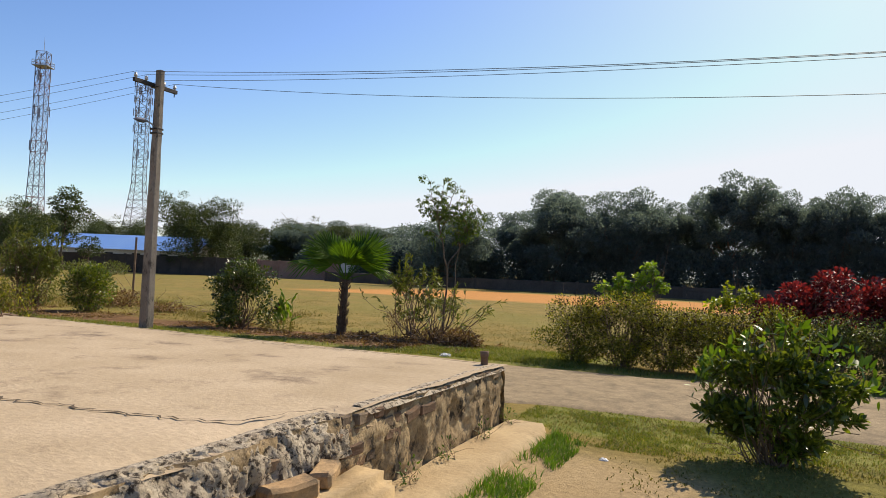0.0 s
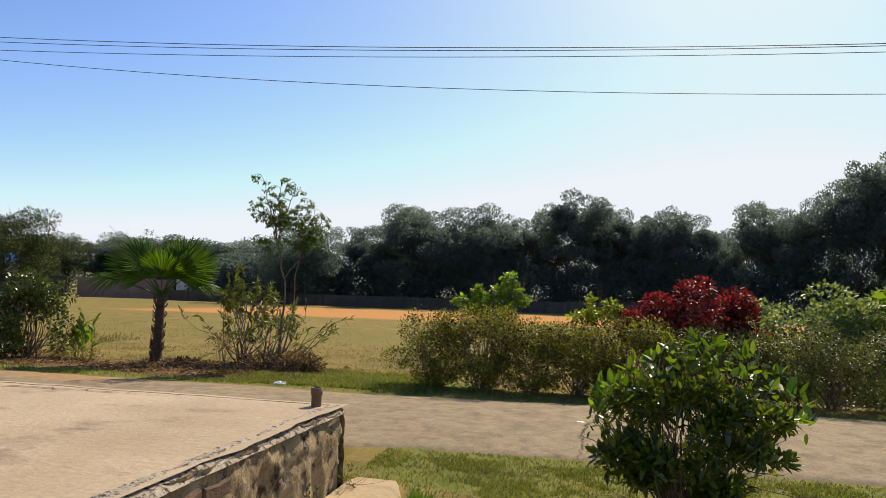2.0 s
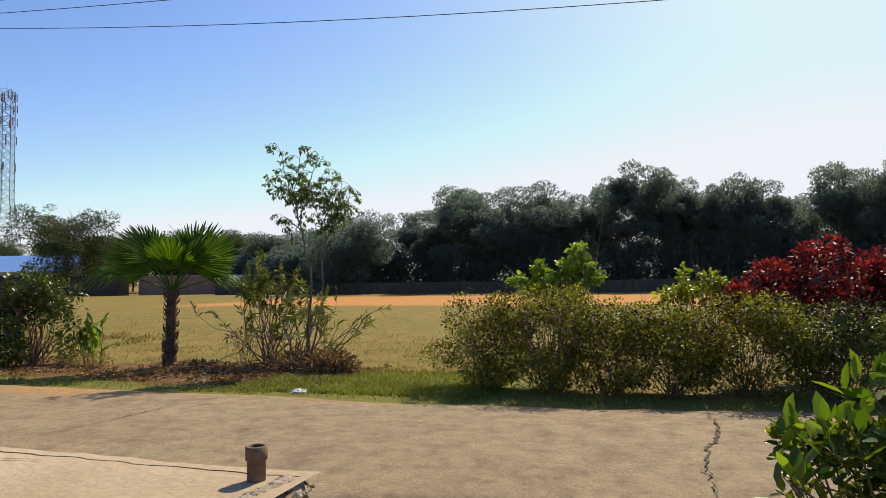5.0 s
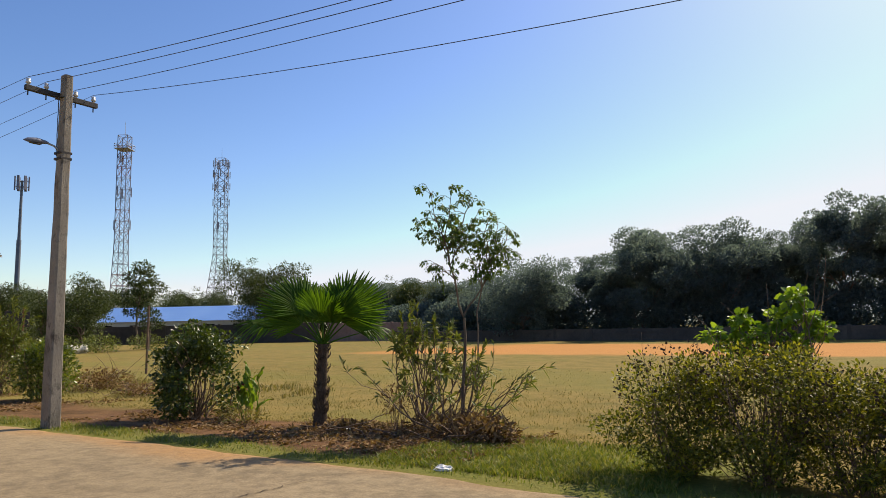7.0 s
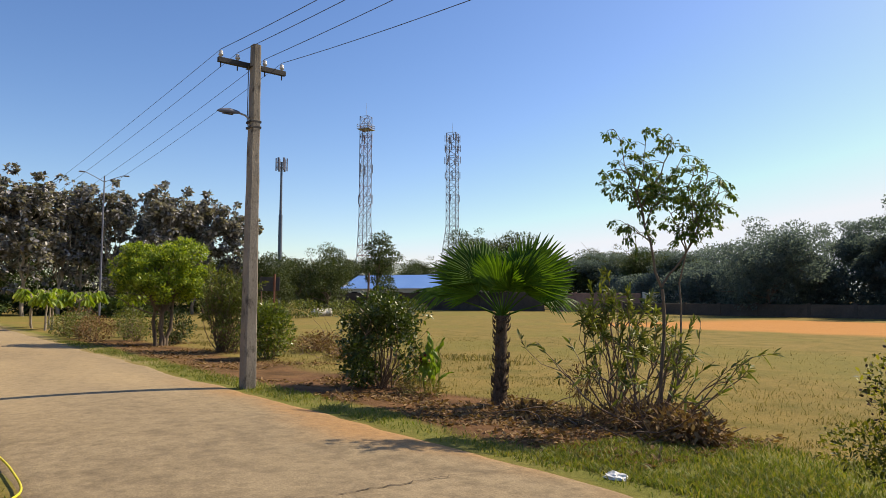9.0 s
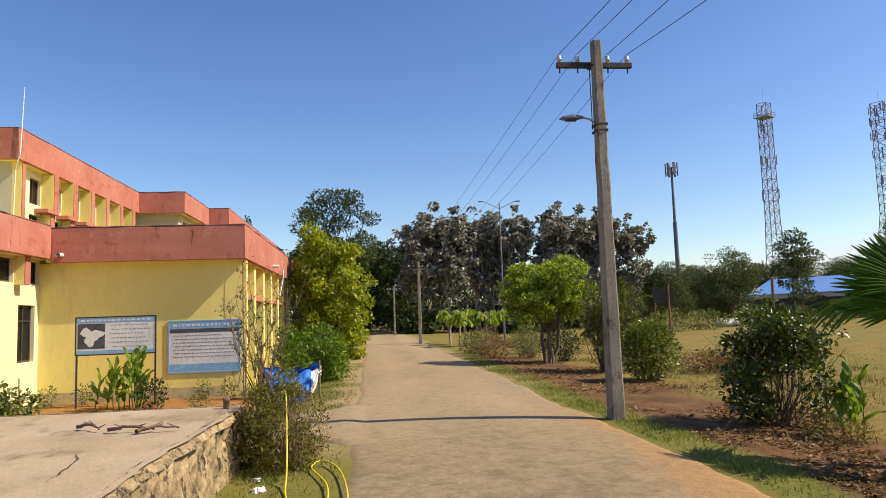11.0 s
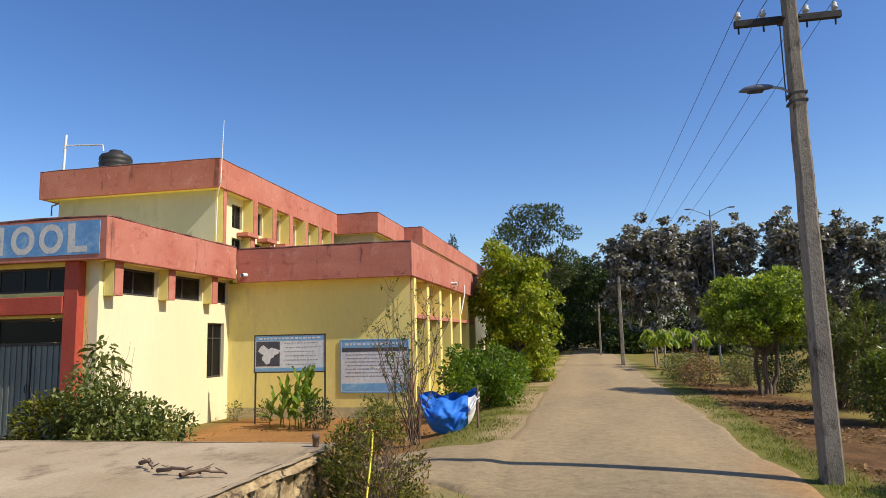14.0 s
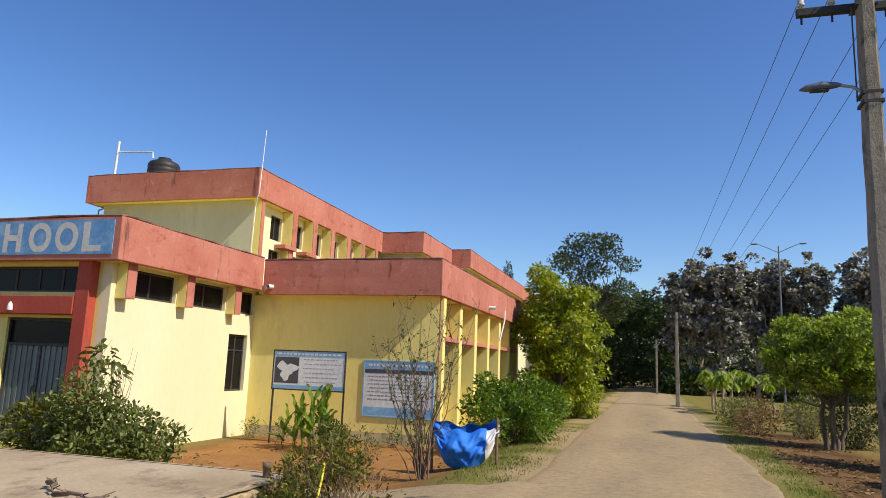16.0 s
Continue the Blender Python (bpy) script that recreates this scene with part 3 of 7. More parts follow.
def build_side_drive():
    """A short cement drive that leaves the road between the platform and the school garden."""
    a, b, q = sheet(np.linspace(0, 1, 26), np.linspace(0, 1, 34))
    Y = 8.3 - 4.6 * b
    X0 = -14.35 + 0.25 * (fractal(Y, Y * 0, 1.2, 141) - 0.5) - 0.5 * smooth01((Y - 7.2) / 0.8)
    X1 = -11.35 + 0.35 * (fractal(Y, Y * 0, 1.0, 143) - 0.5) + 0.7 * smooth01((Y - 7.2) / 0.8)
    X = X0 + (X1 - X0) * a
    Z = np.maximum(ground_z(X, Y), 0.03 - 0.30 * smooth01((7.9 - Y) / 2.2)) + 0.028 - 0.03 * smooth01((Y - 7.75) / 0.35) + 0.01 * (fractal(X, Y, 1.0, 145) - 0.5)
    Z = np.where((a < 0.001) | (a > 0.999) | (b > 0.999), Z - 0.12, Z)
    me = quad_mesh("drive", np.stack([X, Y, Z], 1), q, ROAD, True)
    worn = np.clip(0.55 + 0.9 * (fractal(X, Y, 0.9, 147) - 0.5), 0, 0.9)
    me.attributes.new("sandy", "FLOAT", "POINT").data.foreach_set("value", worn.astype(np.float32))
    return solid("drive", me, "short worn cement drive leading off the road", "drive", kind="structure")


def crack_mesh(name, path, width, z, r, mat=None):
    """A jagged crack: a narrow uneven strip with a raised crumbling lip."""
    pts = []
    for (x0, y0), (x1, y1) in zip(path, path[1:]):
        k = max(2, int(math.hypot(x1 - x0, y1 - y0) / 0.05))
        for i in range(k):
            pts.append((x0 + (x1 - x0) * i / k, y0 + (y1 - y0) * i / k))
    pts = np.array(pts + [path[-1]]) + r.normal(size=(len(pts) + 1, 2)) * width * 0.7
    d = np.gradient(pts, axis=0)
    s = np.stack([-d[:, 1], d[:, 0]], 1) / (np.linalg.norm(d, axis=1)[:, None] + 1e-9)
    w = width * (0.25 + r.random(len(pts)))[:, None] * np.sin(np.linspace(0.15, np.pi - 0.15, len(pts)))[:, None]
    a, b = pts + s * w * 0.5, pts - s * w * 0.5
    n = len(pts)
    v = np.concatenate([np.column_stack([a, np.full(n, z)]), np.column_stack([pts, np.full(n, z)]), np.column_stack([b, np.full(n, z)])])
    q = [(k * n + i, k * n + i + 1, (k + 1) * n + i + 1, (k + 1) * n + i) for k in (0, 1) for i in range(n - 1)]
    return quad_mesh(name, v, np.array(q), mat or CRACK)


ground = build_ground()
road = build_road()
build_side_drive()
r0 = np.random.default_rng(3)
for path, w in (([(0.5, 8.4), (0.48, 9.6), (0.68, 10.8), (0.6, 12.1)], 0.026), ([(-5.3, 8.6), (-5.08, 9.7), (-4.95, 10.95), (-4.7, 11.6)], 0.016)):
    child("crack", crack_mesh("crack", path, w, 0.062, r0), road)

# ---- the raised platform ----
SX0, SX1, SY0, SY1, ST = -9.9, -1.06, -7.0, 6.5, 0.69


def rim(t, seed):
    return 0.10 * (fractal(t, t * 0 + seed, 0.55, seed) - 0.5) + 0.03 * (value_noise(t, t * 0, 0.13, seed + 4) - 0.5)


def skew(x):
    """The road side of the platform runs slightly askew."""
    return 0.18 * (SX1 - x) / (SX1 - SX0)


def build_platform():
    top = thing("concrete_platform", "raised pale cement platform with a broken brick rim", "platform", (0, 0, 0))
    us, vs = np.concatenate([np.arange(SX0, SX1, 0.14), [SX1]]), np.concatenate([np.arange(SY0, SY1, 0.14), [SY1]])
    X, Y, q = sheet(us, vs)
    ex, ey = smooth01((X - (SX1 - 0.5)) / 0.5), smooth01((Y - (SY1 - 0.5)) / 0.5)
    X2 = X + ex * rim(Y, 50) - 0.03 * ex
    Y2 = Y + ey * (rim(X, 60) + skew(X))
    Z = ST + 0.012 * (fractal(X, Y, 1.9, 70) - 0.5) - 0.05 * ex * smooth01((4.2 - Y) / 0.5) * value_noise(X, Y, 0.2, 77)
    child("slab", quad_mesh("slab", np.stack([X2, Y2, Z], 1), q, SLAB, True), top, "pale trowelled cement top with brown stains")

    def face(name, p0, p1, out, mat, h0, h1, lump, seed, label):
        """A lumpy wall face between two plan points, leaning out at random."""
        L = math.hypot(p1[0] - p0[0], p1[1] - p0[1])
        a, b, qq = sheet(np.linspace(0, L, int(L / 0.025)), np.linspace(0, 1, 30))
        bulge = lump * (fractal(a, b * (h1 - h0) * 1.0, 0.4, seed) - 0.5) + 0.4 * lump * (value_noise(a, b * (h1 - h0), 0.07, seed + 3) - 0.5)
        flake = smooth01((fractal(a, b * (h1 - h0), 0.22, seed + 7) - 0.50) * 14)
        bulge = bulge - 0.022 * flake + 0.016 * (value_noise(a, b * (h1 - h0), 0.028, seed + 9) - 0.5)
        bulge = bulge - 0.05 * smooth01((b - 0.82) / 0.18) * value_noise(a, b * 0, 0.17, seed + 11)
        bulge = bulge - 0.06 * smooth01((0.12 - np.minimum(a, L - a)) / 0.12) * (0.5 + value_noise(b * 3, a * 0, 0.3, seed + 13))
        x = p0[0] + (p1[0] - p0[0]) * a / L + out[0] * bulge
        y = p0[1] + (p1[1] - p0[1]) * a / L + out[1] * bulge
        z = h0 + (h1 - h0) * b
        child(name, quad_mesh(name, np.stack([x, y, z], 1), qq, mat, True), top, label)

    face("side_wall", (SX1, SY0), (SX1, SY1), (1, 0), PLASTER_OLD, -0.1, ST - 0.015, 0.035, 81, "mossy crumbling plaster over brick")
    face("side_wall", (SX1, SY1), (SX0, SY1 + 0.18), (0, 1), PLASTER_OLD, -0.1, ST - 0.015, 0.06, 85, "stained cement face towards the road")
    face("side_wall", (SX0, SY1 + 0.18), (SX0, SY0), (-1, 0), PLASTER_OLD, -0.4, ST - 0.015, 0.05, 89, "stained cement face")
    # crumbling mortar lip, where the cement has broken away from the brick
    ys = np.arange(0.2, 3.78, 0.016)
    a, b, qq = sheet(ys, np.linspace(0, 1, 20))
    prof_t = np.array([0.0, 0.3, 0.55, 0.75, 1.0])
    px = np.interp(b, prof_t, [-1.24, -1.15, -1.08, -1.03, -1.02])
    pz = np.interp(b, prof_t, [ST - 0.002, ST + 0.004, ST - 0.03, ST - 0.10, ST - 0.22])
    edge = 0.09 * (fractal(a, a * 0 + 1, 0.5, 91) - 0.5) * (1 - b)
    n1 = fractal(a, b * 0.34, 0.11, 95) - 0.5
    n2 = -np.abs(value_noise(a, b * 0.34, 0.035, 97) - 0.5) * 1.6 + (value_noise(a, b * 0.34, 0.018, 99) - 0.5) * 0.6
    amp = smooth01(b / 0.25)
    v = np.stack([px + edge + amp * (0.06 * n1 + 0.032 * n2), a, pz + amp * (0.04 * n1 + 0.022 * n2)], 1)
    child("mortar_lip", quad_mesh("mortar_lip", v, qq, MORTAR), top, "whitish crumbled mortar")
    a, b, qq = sheet(np.arange(4.0, 6.45, 0.022), np.linspace(0, 1, 7))
    rough = 0.06 * (fractal(a, b * 0.3, 0.16, 98) - 0.5)
    v = np.stack([SX1 - 0.12 + 0.12 * b + rough, a, ST + 0.006 - 0.05 * b ** 2.5 + rough * 0.35 * b], 1)
    child("mortar_lip", quad_mesh("mortar_lip", v, qq, MORTAR), top)
    # crumbled edges of the cement towards the road and the school
    for along, lo, hi, flip in (("x", SX0, SX1 - 0.04, 1.0), ("y", SY0, SY1 + 0.14, -1.0)):
        a, b, qq = sheet(np.arange(lo, hi, 0.03), np.linspace(0, 1, 9))
        rough = 0.07 * (fractal(a, b * 0.4, 0.18, 101) - 0.5) + 0.03 * (value_noise(a, b * 0.3, 0.05, 103) - 0.5)
        out = -0.07 + 0.10 * b + rough * (0.3 + b)
        z = ST + 0.004 - 0.085 * b ** 1.5 + 0.3 * rough * b
        if along == "x":
            v = np.stack([a, SY1 + skew(a) + rim(a, 60) * 0.8 + out, z], 1)
        else:
            v, qq = np.stack([SX0 - out, a, z], 1), qq[:, ::-1]
        child("broken_edge", quad_mesh("broken_edge", v, qq, PLASTER_OLD), top, "crumbled cement edge")
    r = np.random.default_rng(12)
    for path, w in (([(-3.9, 2.75), (-2.8, 2.95), (-2.0, 3.05), (-1.42, 3.22), (-1.22, 3.9)], 0.03),
                    ([(-4.9, 6.22), (-4.2, 6.30), (-3.2, 6.34), (-2.2, 6.36)], 0.02), ([(-7.2, 5.9), (-6.6, 6.05), (-6.1, 6.1)], 0.02)):
        child("crack", crack_mesh("crack", path, w, ST + 0.008, r), top, "dark crack filled with dirt")
    # exposed bricks along the rim
    brick = box_mesh("brick", (-0.055, -0.105, -0.035), (0.055, 0.105, 0.035), BRICK, 0.008, 0.010, 1)
    half = box_mesh("brick", (-0.055, -0.055, -0.035), (0.055, 0.055, 0.035), BRICK, 0.010, 0.012, 1)
    y = 3.72
    while y < 6.35:
        long = r.random() < 0.65
        L = 0.22 if long else 0.12
        if r.random() < 0.14:
            y += L
            continue
        ob = child("brick", brick if long else half, top)
        ob.matrix_local = pose(SX1 - 0.066 + r.normal() * 0.008, y + L / 2, ST - 0.058 + r.normal() * 0.006, r.normal() * 2, r.normal() * 3, r.normal() * 3)
        y += L + 0.012
    for row, (ya, yb) in enumerate(((3.6, 4.75), (3.7, 4.35), (3.85, 4.15))):
        y = ya
        while y < yb:
            long = r.random() < 0.55
            L = 0.22 if long else 0.12
            ob = child("brick", brick if long else half, top)
            ob.matrix_local = pose(SX1 - 0.058 + r.normal() * 0.010, y + L / 2, ST - 0.137 - row * 0.082, r.normal() * 3, r.normal() * 3, r.normal() * 3)
            y += L + 0.014
    for y in (2.35, 2.75, 3.1, 3.45):
        ob = child("brick", half, top)
        ob.matrix_local = pose(SX1 - 0.03, y, ST - 0.13, r.normal() * 5, r.normal() * 4, r.normal() * 5)
    return top


platform = build_platform()


def rough_block(name, lo, hi, mat, label, category, lump=0.03, cell=0.06, group=""):
    """A rounded, uneven block of old cement or stone."""
    bm = bmesh.new()
    bmesh.ops.create_cube(bm, size=1.0)
    s = [b - a for a, b in zip(lo, hi)]
    c = [(a + b) / 2 for a, b in zip(lo, hi)]
    for v in bm.verts:
        v.co = Vector((v.co[i] * s[i] for i in range(3)))
    bmesh.ops.bevel(bm, geom=list(bm.edges), offset=min(s) * 0.22, segments=3, affect="EDGES")
    for k in range(4):
        long_edges = [e for e in bm.edges if e.calc_length() > cell * 2]
        if long_edges:
            bmesh.ops.subdivide_edges(bm, edges=long_edges, cuts=1, use_grid_fill=True)
    for v in bm.verts:
        p = v.co + Vector(c)
        v.co += noise.noise_vector(p * 3.1) * lump + noise.noise_vector(p * 11.0) * lump * 0.4
    me = bpy.data.meshes.new(name)
    bm.to_mesh(me)
    bm.free()
    me.materials.append(mat)
    me.polygons.foreach_set("use_smooth", [True] * len(me.polygons))
    return solid(name, me, label, category, group, at=c)


rough_block("cement_step", (-1.07, 0.6, 0.0), (-0.74, 3.85, 0.40), PATHMAT, "rounded worn cement step beside the platform", "step", 0.03, 0.08)
for k, (x, y, s, rz) in enumerate(((-0.90, 2.62, 1.0, 12), (-0.93, 3.05, 1.0, -25), (-0.95, 3.38, 0.85, 20), (-0.88, 2.1, 1.0, 40))):
    b = solid("loose_brick", box_mesh("loose_brick", (-0.06, -0.11, -0.04), (0.06, 0.11, 0.04), BRICK_LOOSE, 0.016, 0.014, 1), "chipped sandy brick lying on the cement step", "brick", "loose bricks on the step")
    b.matrix_world = pose(x, y, 0.455, 3, 2, rz) @ Matrix.Scale(s * 1.25, 4)


def build_path():
    """The sandy cement apron that runs along the platform and ends in a rounded tongue."""
    vs = np.arange(0.2, 6.86, 0.08)
    X, Y, q = sheet(np.linspace(0, 1, 9), vs)
    right = -0.62 + 0.10 * (fractal(Y, Y * 0, 0.9, 33) - 0.5) - 0.14 * smooth01((Y - 6.0) / 0.86) ** 3
    xx = -1.06 + (right + 1.06) * X
    z = np.maximum(ground_z(xx, Y), 0.10) + 0.035 + 0.012 * (fractal(xx, Y, 0.5, 37) - 0.5)
    z = np.where((X > 0.99) | (Y > 6.8), z - 0.09, z)
    return solid("cement_apron", quad_mesh("cement_apron", np.stack([xx, Y, z], 1), q, PATHMAT, True), "sandy cement apron along the platform foot", "pavement", kind="structure")


build_path()


def build_pipe(x, y):
    prof = [(0.034, -0.02), (0.034, 0.075), (0.040, 0.078), (0.040, 0.125), (0.030, 0.127), (0.030, 0.03)]
    v, q = tube_arrays([(0, 0, z) for _, z in prof], 0.03, 14)
    v = v.reshape(len(prof), 14, 3)
    for i, (rad, z) in enumerate(prof):
        a = np.linspace(0, 2 * np.pi, 14, endpoint=False)
        v[i] = np.stack([rad * np.cos(a), rad * np.sin(a), np.full(14, z)], 1)
    return solid("pipe_stub", quad_mesh("pipe_stub", v.reshape(-1, 3), q, RUST, True), "short rusty pipe stub standing in the platform corner", "pipe", at=(x, y, ST))


build_pipe(-1.24, 6.36)
build_pipe(-9.62, 6.52)

# ---- school building ----
school = thing("school_building", "yellow school building with faded red parapets", "building", (0, 0, 0))


def wall_mesh(name, p0, p1, z0, z1, thick, holes, mat):
    """A wall from p0 to p1 (its outer face lies to the right of that way), with rectangular openings (s0, s1, za, zb)."""
    d = Vector((p1[0] - p0[0], p1[1] - p0[1], 0))
    L = d.length
    d.normalize()
    inward = Vector((-d.y, d.x, 0))
    ss = sorted({0.0, L, *[h[0] for h in holes], *[h[1] for h in holes]})
    zs = sorted({z0, z1, *[h[2] for h in holes], *[h[3] for h in holes]})
    verts, faces = [], []

    def pt(s, z, t):
        v = Vector((p0[0], p0[1], 0)) + d * s + inward * t
        return (v.x, v.y, z)

    def quad(*p):
        verts.extend(p)
        faces.append(tuple(range(len(verts) - 4, len(verts))))

    def open_at(s, z):
        return s < 0 or s > L or z < z0 or z > z1 or any(h[0] < s < h[1] and h[2] < z < h[3] for h in holes)

    for sa, sb in zip(ss, ss[1:]):
        for za, zb in zip(zs, zs[1:]):
            s, z = (sa + sb) / 2, (za + zb) / 2
            if open_at(s, z):
                continue
            quad(pt(sa, za, 0), pt(sb, za, 0), pt(sb, zb, 0), pt(sa, zb, 0))
            quad(pt(sb, za, thick), pt(sa, za, thick), pt(sa, zb, thick), pt(sb, zb, thick))
            if open_at(sa - 1e-4, z):
                quad(pt(sa, za, thick), pt(sa, za, 0), pt(sa, zb, 0), pt(sa, zb, thick))
            if open_at(sb + 1e-4, z):
                quad(pt(sb, za, 0), pt(sb, za, thick), pt(sb, zb, thick), pt(sb, zb, 0))
            if open_at(s, za - 1e-4):
                quad(pt(sa, za, thick), pt(sb, za, thick), pt(sb, za, 0), pt(sa, za, 0))
            if open_at(s, zb + 1e-4):
                quad(pt(sa, zb, 0), pt(sb, zb, 0), pt(sb, zb, thick), pt(sa, zb, thick))
    return mesh_from(name, verts, faces, mat)


def window(p0, p1, s0, s1, za, zb, bars=1, rails=0, inset=0.09):
    """A steel window set into a wall opening: frame, mullions and panes."""
    d = Vector((p1[0] - p0[0], p1[1] - p0[1], 0)).normalized()
    ang = math.degrees(math.atan2(d.y, d.x))
    w, h = s1 - s0, zb - za
    o = Vector((p0[0], p0[1], 0)) + d * s0 + Vector((-d.y, d.x, 0)) * inset
    fr = new("window")
    fr.parent = school
    fr.matrix_local = pose(o.x, o.y, za, 0, 0, ang)
    for lo, hi in (((0, 0, 0), (0.05, 0.05, h)), ((w - 0.05, 0, 0), (w, 0.05, h)), ((0.05, 0, 0), (w - 0.05, 0.05, 0.05)), ((0.05, 0, h - 0.05), (w - 0.05, 0.05, h))):
        child("window_frame", box_mesh("window_frame", lo, hi, FRAME, 0.005), fr)
    for k in range(bars):
        x = w * (k + 1) / (bars + 1)
        child("mullion", box_mesh("mullion", (x - 0.025, -0.004, 0.05), (x + 0.025, 0.046, h - 0.05), FRAME, 0.005), fr)
    for k in range(rails):
        z = h * (1 - 0.28 * (k + 1))
        child("transom_bar", box_mesh("transom_bar", (0.05, -0.006, z - 0.02), (w - 0.05, 0.042, z + 0.02), FRAME, 0.005), fr)
    for k in range(bars + 1):
        xa, xb = w * k / (bars + 1) + 0.03, w * (k + 1) / (bars + 1) - 0.03
        child("pane", box_mesh("pane", (xa, 0.015, 0.03), (xb, 0.021, h - 0.03), DARKGLASS, 0), fr)
    return fr


def parapet(lo, hi, mat=PINK, label="faded red parapet with black mould along the top"):
    """A parapet beam with a mould-stained coping."""
    child("parapet", box_mesh("parapet", lo, (hi[0], hi[1], hi[2] - 0.03), mat, 0.012, 0.006, 3), school, label)
    child("coping", box_mesh("coping", (lo[0] - 0.006, lo[1] - 0.006, hi[2] - 0.034), (hi[0] + 0.006, hi[1] + 0.006, hi[2] + 0.004), COPING, 0.012, 0.03, 10), school)


def fin(lo, hi, axis):
    """A sunshade fin: yellow cheeks with a red front edge."""
    lo, hi = list(lo), list(hi)
    child("fin", box_mesh("fin", lo, hi, YELLOW, 0.008), school)
    a, b = list(lo), list(hi)
    a[axis], b[axis] = hi[axis] + 0.002, hi[axis] + 0.028
    child("fin_edge", box_mesh("fin_edge", a, b, PINK, 0.008), school)


# outer faces lie to the right of each wall's way, inner ones to its left
def wall_with_windows(p0, p1, z0, z1, mat, openings, label="", bars=1, rails=0):
    """openings: (s0, s1, za, zb) along the wall; each gets a steel window."""
    child("wall", wall_mesh("wall", p0, p1, z0, z1, 0.23, openings, mat), school, label)
    for s0, s1, za, zb in openings:
        window(p0, p1, s0, s1, za, zb, bars, 1 if zb - za > 1.0 else rails)


# front block: entrance side and the side towards the road
AX, AY, AZ = -15.1, -0.35, 3.46
BX, BY, BZ = -20.3, 4.35, 3.37
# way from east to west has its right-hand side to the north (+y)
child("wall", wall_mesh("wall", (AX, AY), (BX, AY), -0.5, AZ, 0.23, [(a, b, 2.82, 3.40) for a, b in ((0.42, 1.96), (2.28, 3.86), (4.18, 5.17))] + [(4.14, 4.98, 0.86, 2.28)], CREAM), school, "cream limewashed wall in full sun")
for a, b in ((0.42, 1.96), (2.28, 3.86), (4.18, 5.17)):
    window((AX, AY), (BX, AY), a, b, 2.82, 3.40, 1)
window((AX, AY), (BX, AY), 4.14, 4.98, 0.86, 2.28, 1, 1)
for x in (-15.36, -17.22, -19.12):
    fin((x - 0.13, AY + 0.003, 2.76), (x + 0.13, AY + 0.24, AZ - 0.004), 1)
# entrance side, seen past the sign
ent = (AX, -9.0)
child("wall", wall_mesh("wall", (AX, -9.0), (AX, AY - 0.234), -0.5, AZ, 0.23, [(5.0, 7.98, 2.86, 3.38), (6.2, 7.95, -0.12, 2.34)], YELLOW), school, "yellow limewashed entrance wall")
window((AX, -9.0), (AX, AY), 5.0, 7.98, 2.86, 3.38, 4)
child("column", box_mesh("column", (AX + 0.003, -0.98, -0.4), (AX + 0.22, AY - 0.30, AZ - 0.004), RED, 0.012), school, "red oxide painted column")
child("beam", box_mesh("beam", (AX + 0.004, -5.0, 2.40), (AX + 0.24, -0.985, 2.76), RED, 0.012), school, "red oxide painted beam over the door")
lamp = child("bulkhead_lamp", tubes("bulkhead_lamp", [([(0, 0, 0), (0, 0, 0.04), (0.0, 0, 0.12), (0, 0, 0.17)], [0.05, 0.055, 0.04, 0.012])], WHITEPIPE, 10), school)
lamp.matrix_local = pose(AX + 0.30, -2.45, 2.46)
door = new("door")
door.parent = school
door.matrix_local = pose(AX - 0.10, -2.8, -0.12)
for y0, y1 in ((0.02, 0.86), (0.89, 1.73)):
    leafp = []
    for k in range(12):
        ya, yb = y0 + (y1 - y0) * k / 12, y0 + (y1 - y0) * (k + 1) / 12
        leafp += [(0.0 if k % 2 else 0.018, ya), (0.0 if k % 2 else 0.018, yb)]
    v = [(x, y, z) for x, y in leafp for z in (0.04, 1.90)]
    f = [(2 * i, 2 * i + 2, 2 * i + 3, 2 * i + 1) for i in range(len(leafp) - 1)]
    child("door_leaf", mesh_from("door_leaf", v, f, DOOR), door, "corrugated grey-green steel door leaf")
for lo, hi in (((-0.02, 0.0, 0), (0.05, 0.03, 2.44)), ((-0.02, 1.72, 0), (0.05, 1.75, 2.44)), ((-0.02, 0.03, 1.90), (0.05, 1.72, 1.96)), ((-0.02, 0.03, 2.40), (0.05, 1.72, 2.44)), ((-0.02, 0.86, 0.04), (0.04, 0.89, 1.9))):
    child("door_frame", box_mesh("door_frame", lo, hi, FRAME, 0.005), door)
child("transom_pane", box_mesh("transom_pane", (-0.01, 0.03, 1.965), (0.0, 1.72, 2.395), DARKGLASS, 0), door)
child("door_handle", tubes("door_handle", [([(0.03, 0.80, 0.95), (0.07, 0.80, 0.97), (0.07, 0.80, 1.09), (0.03, 0.80, 1.11)], 0.012)], FRAME, 6), door)
# roof slab and parapets of the front block
child("roof_slab", box_mesh("roof_slab", (-23.3, -9.0, AZ), (-14.79, 0.02, AZ + 0.14), YELLOW, 0), school)
parapet((-14.88, -9.0, AZ - 0.012), (-14.75, 0.06, 4.33))
parapet((-19.94, -0.07, AZ - 0.010), (-14.883, 0.063, 4.332))
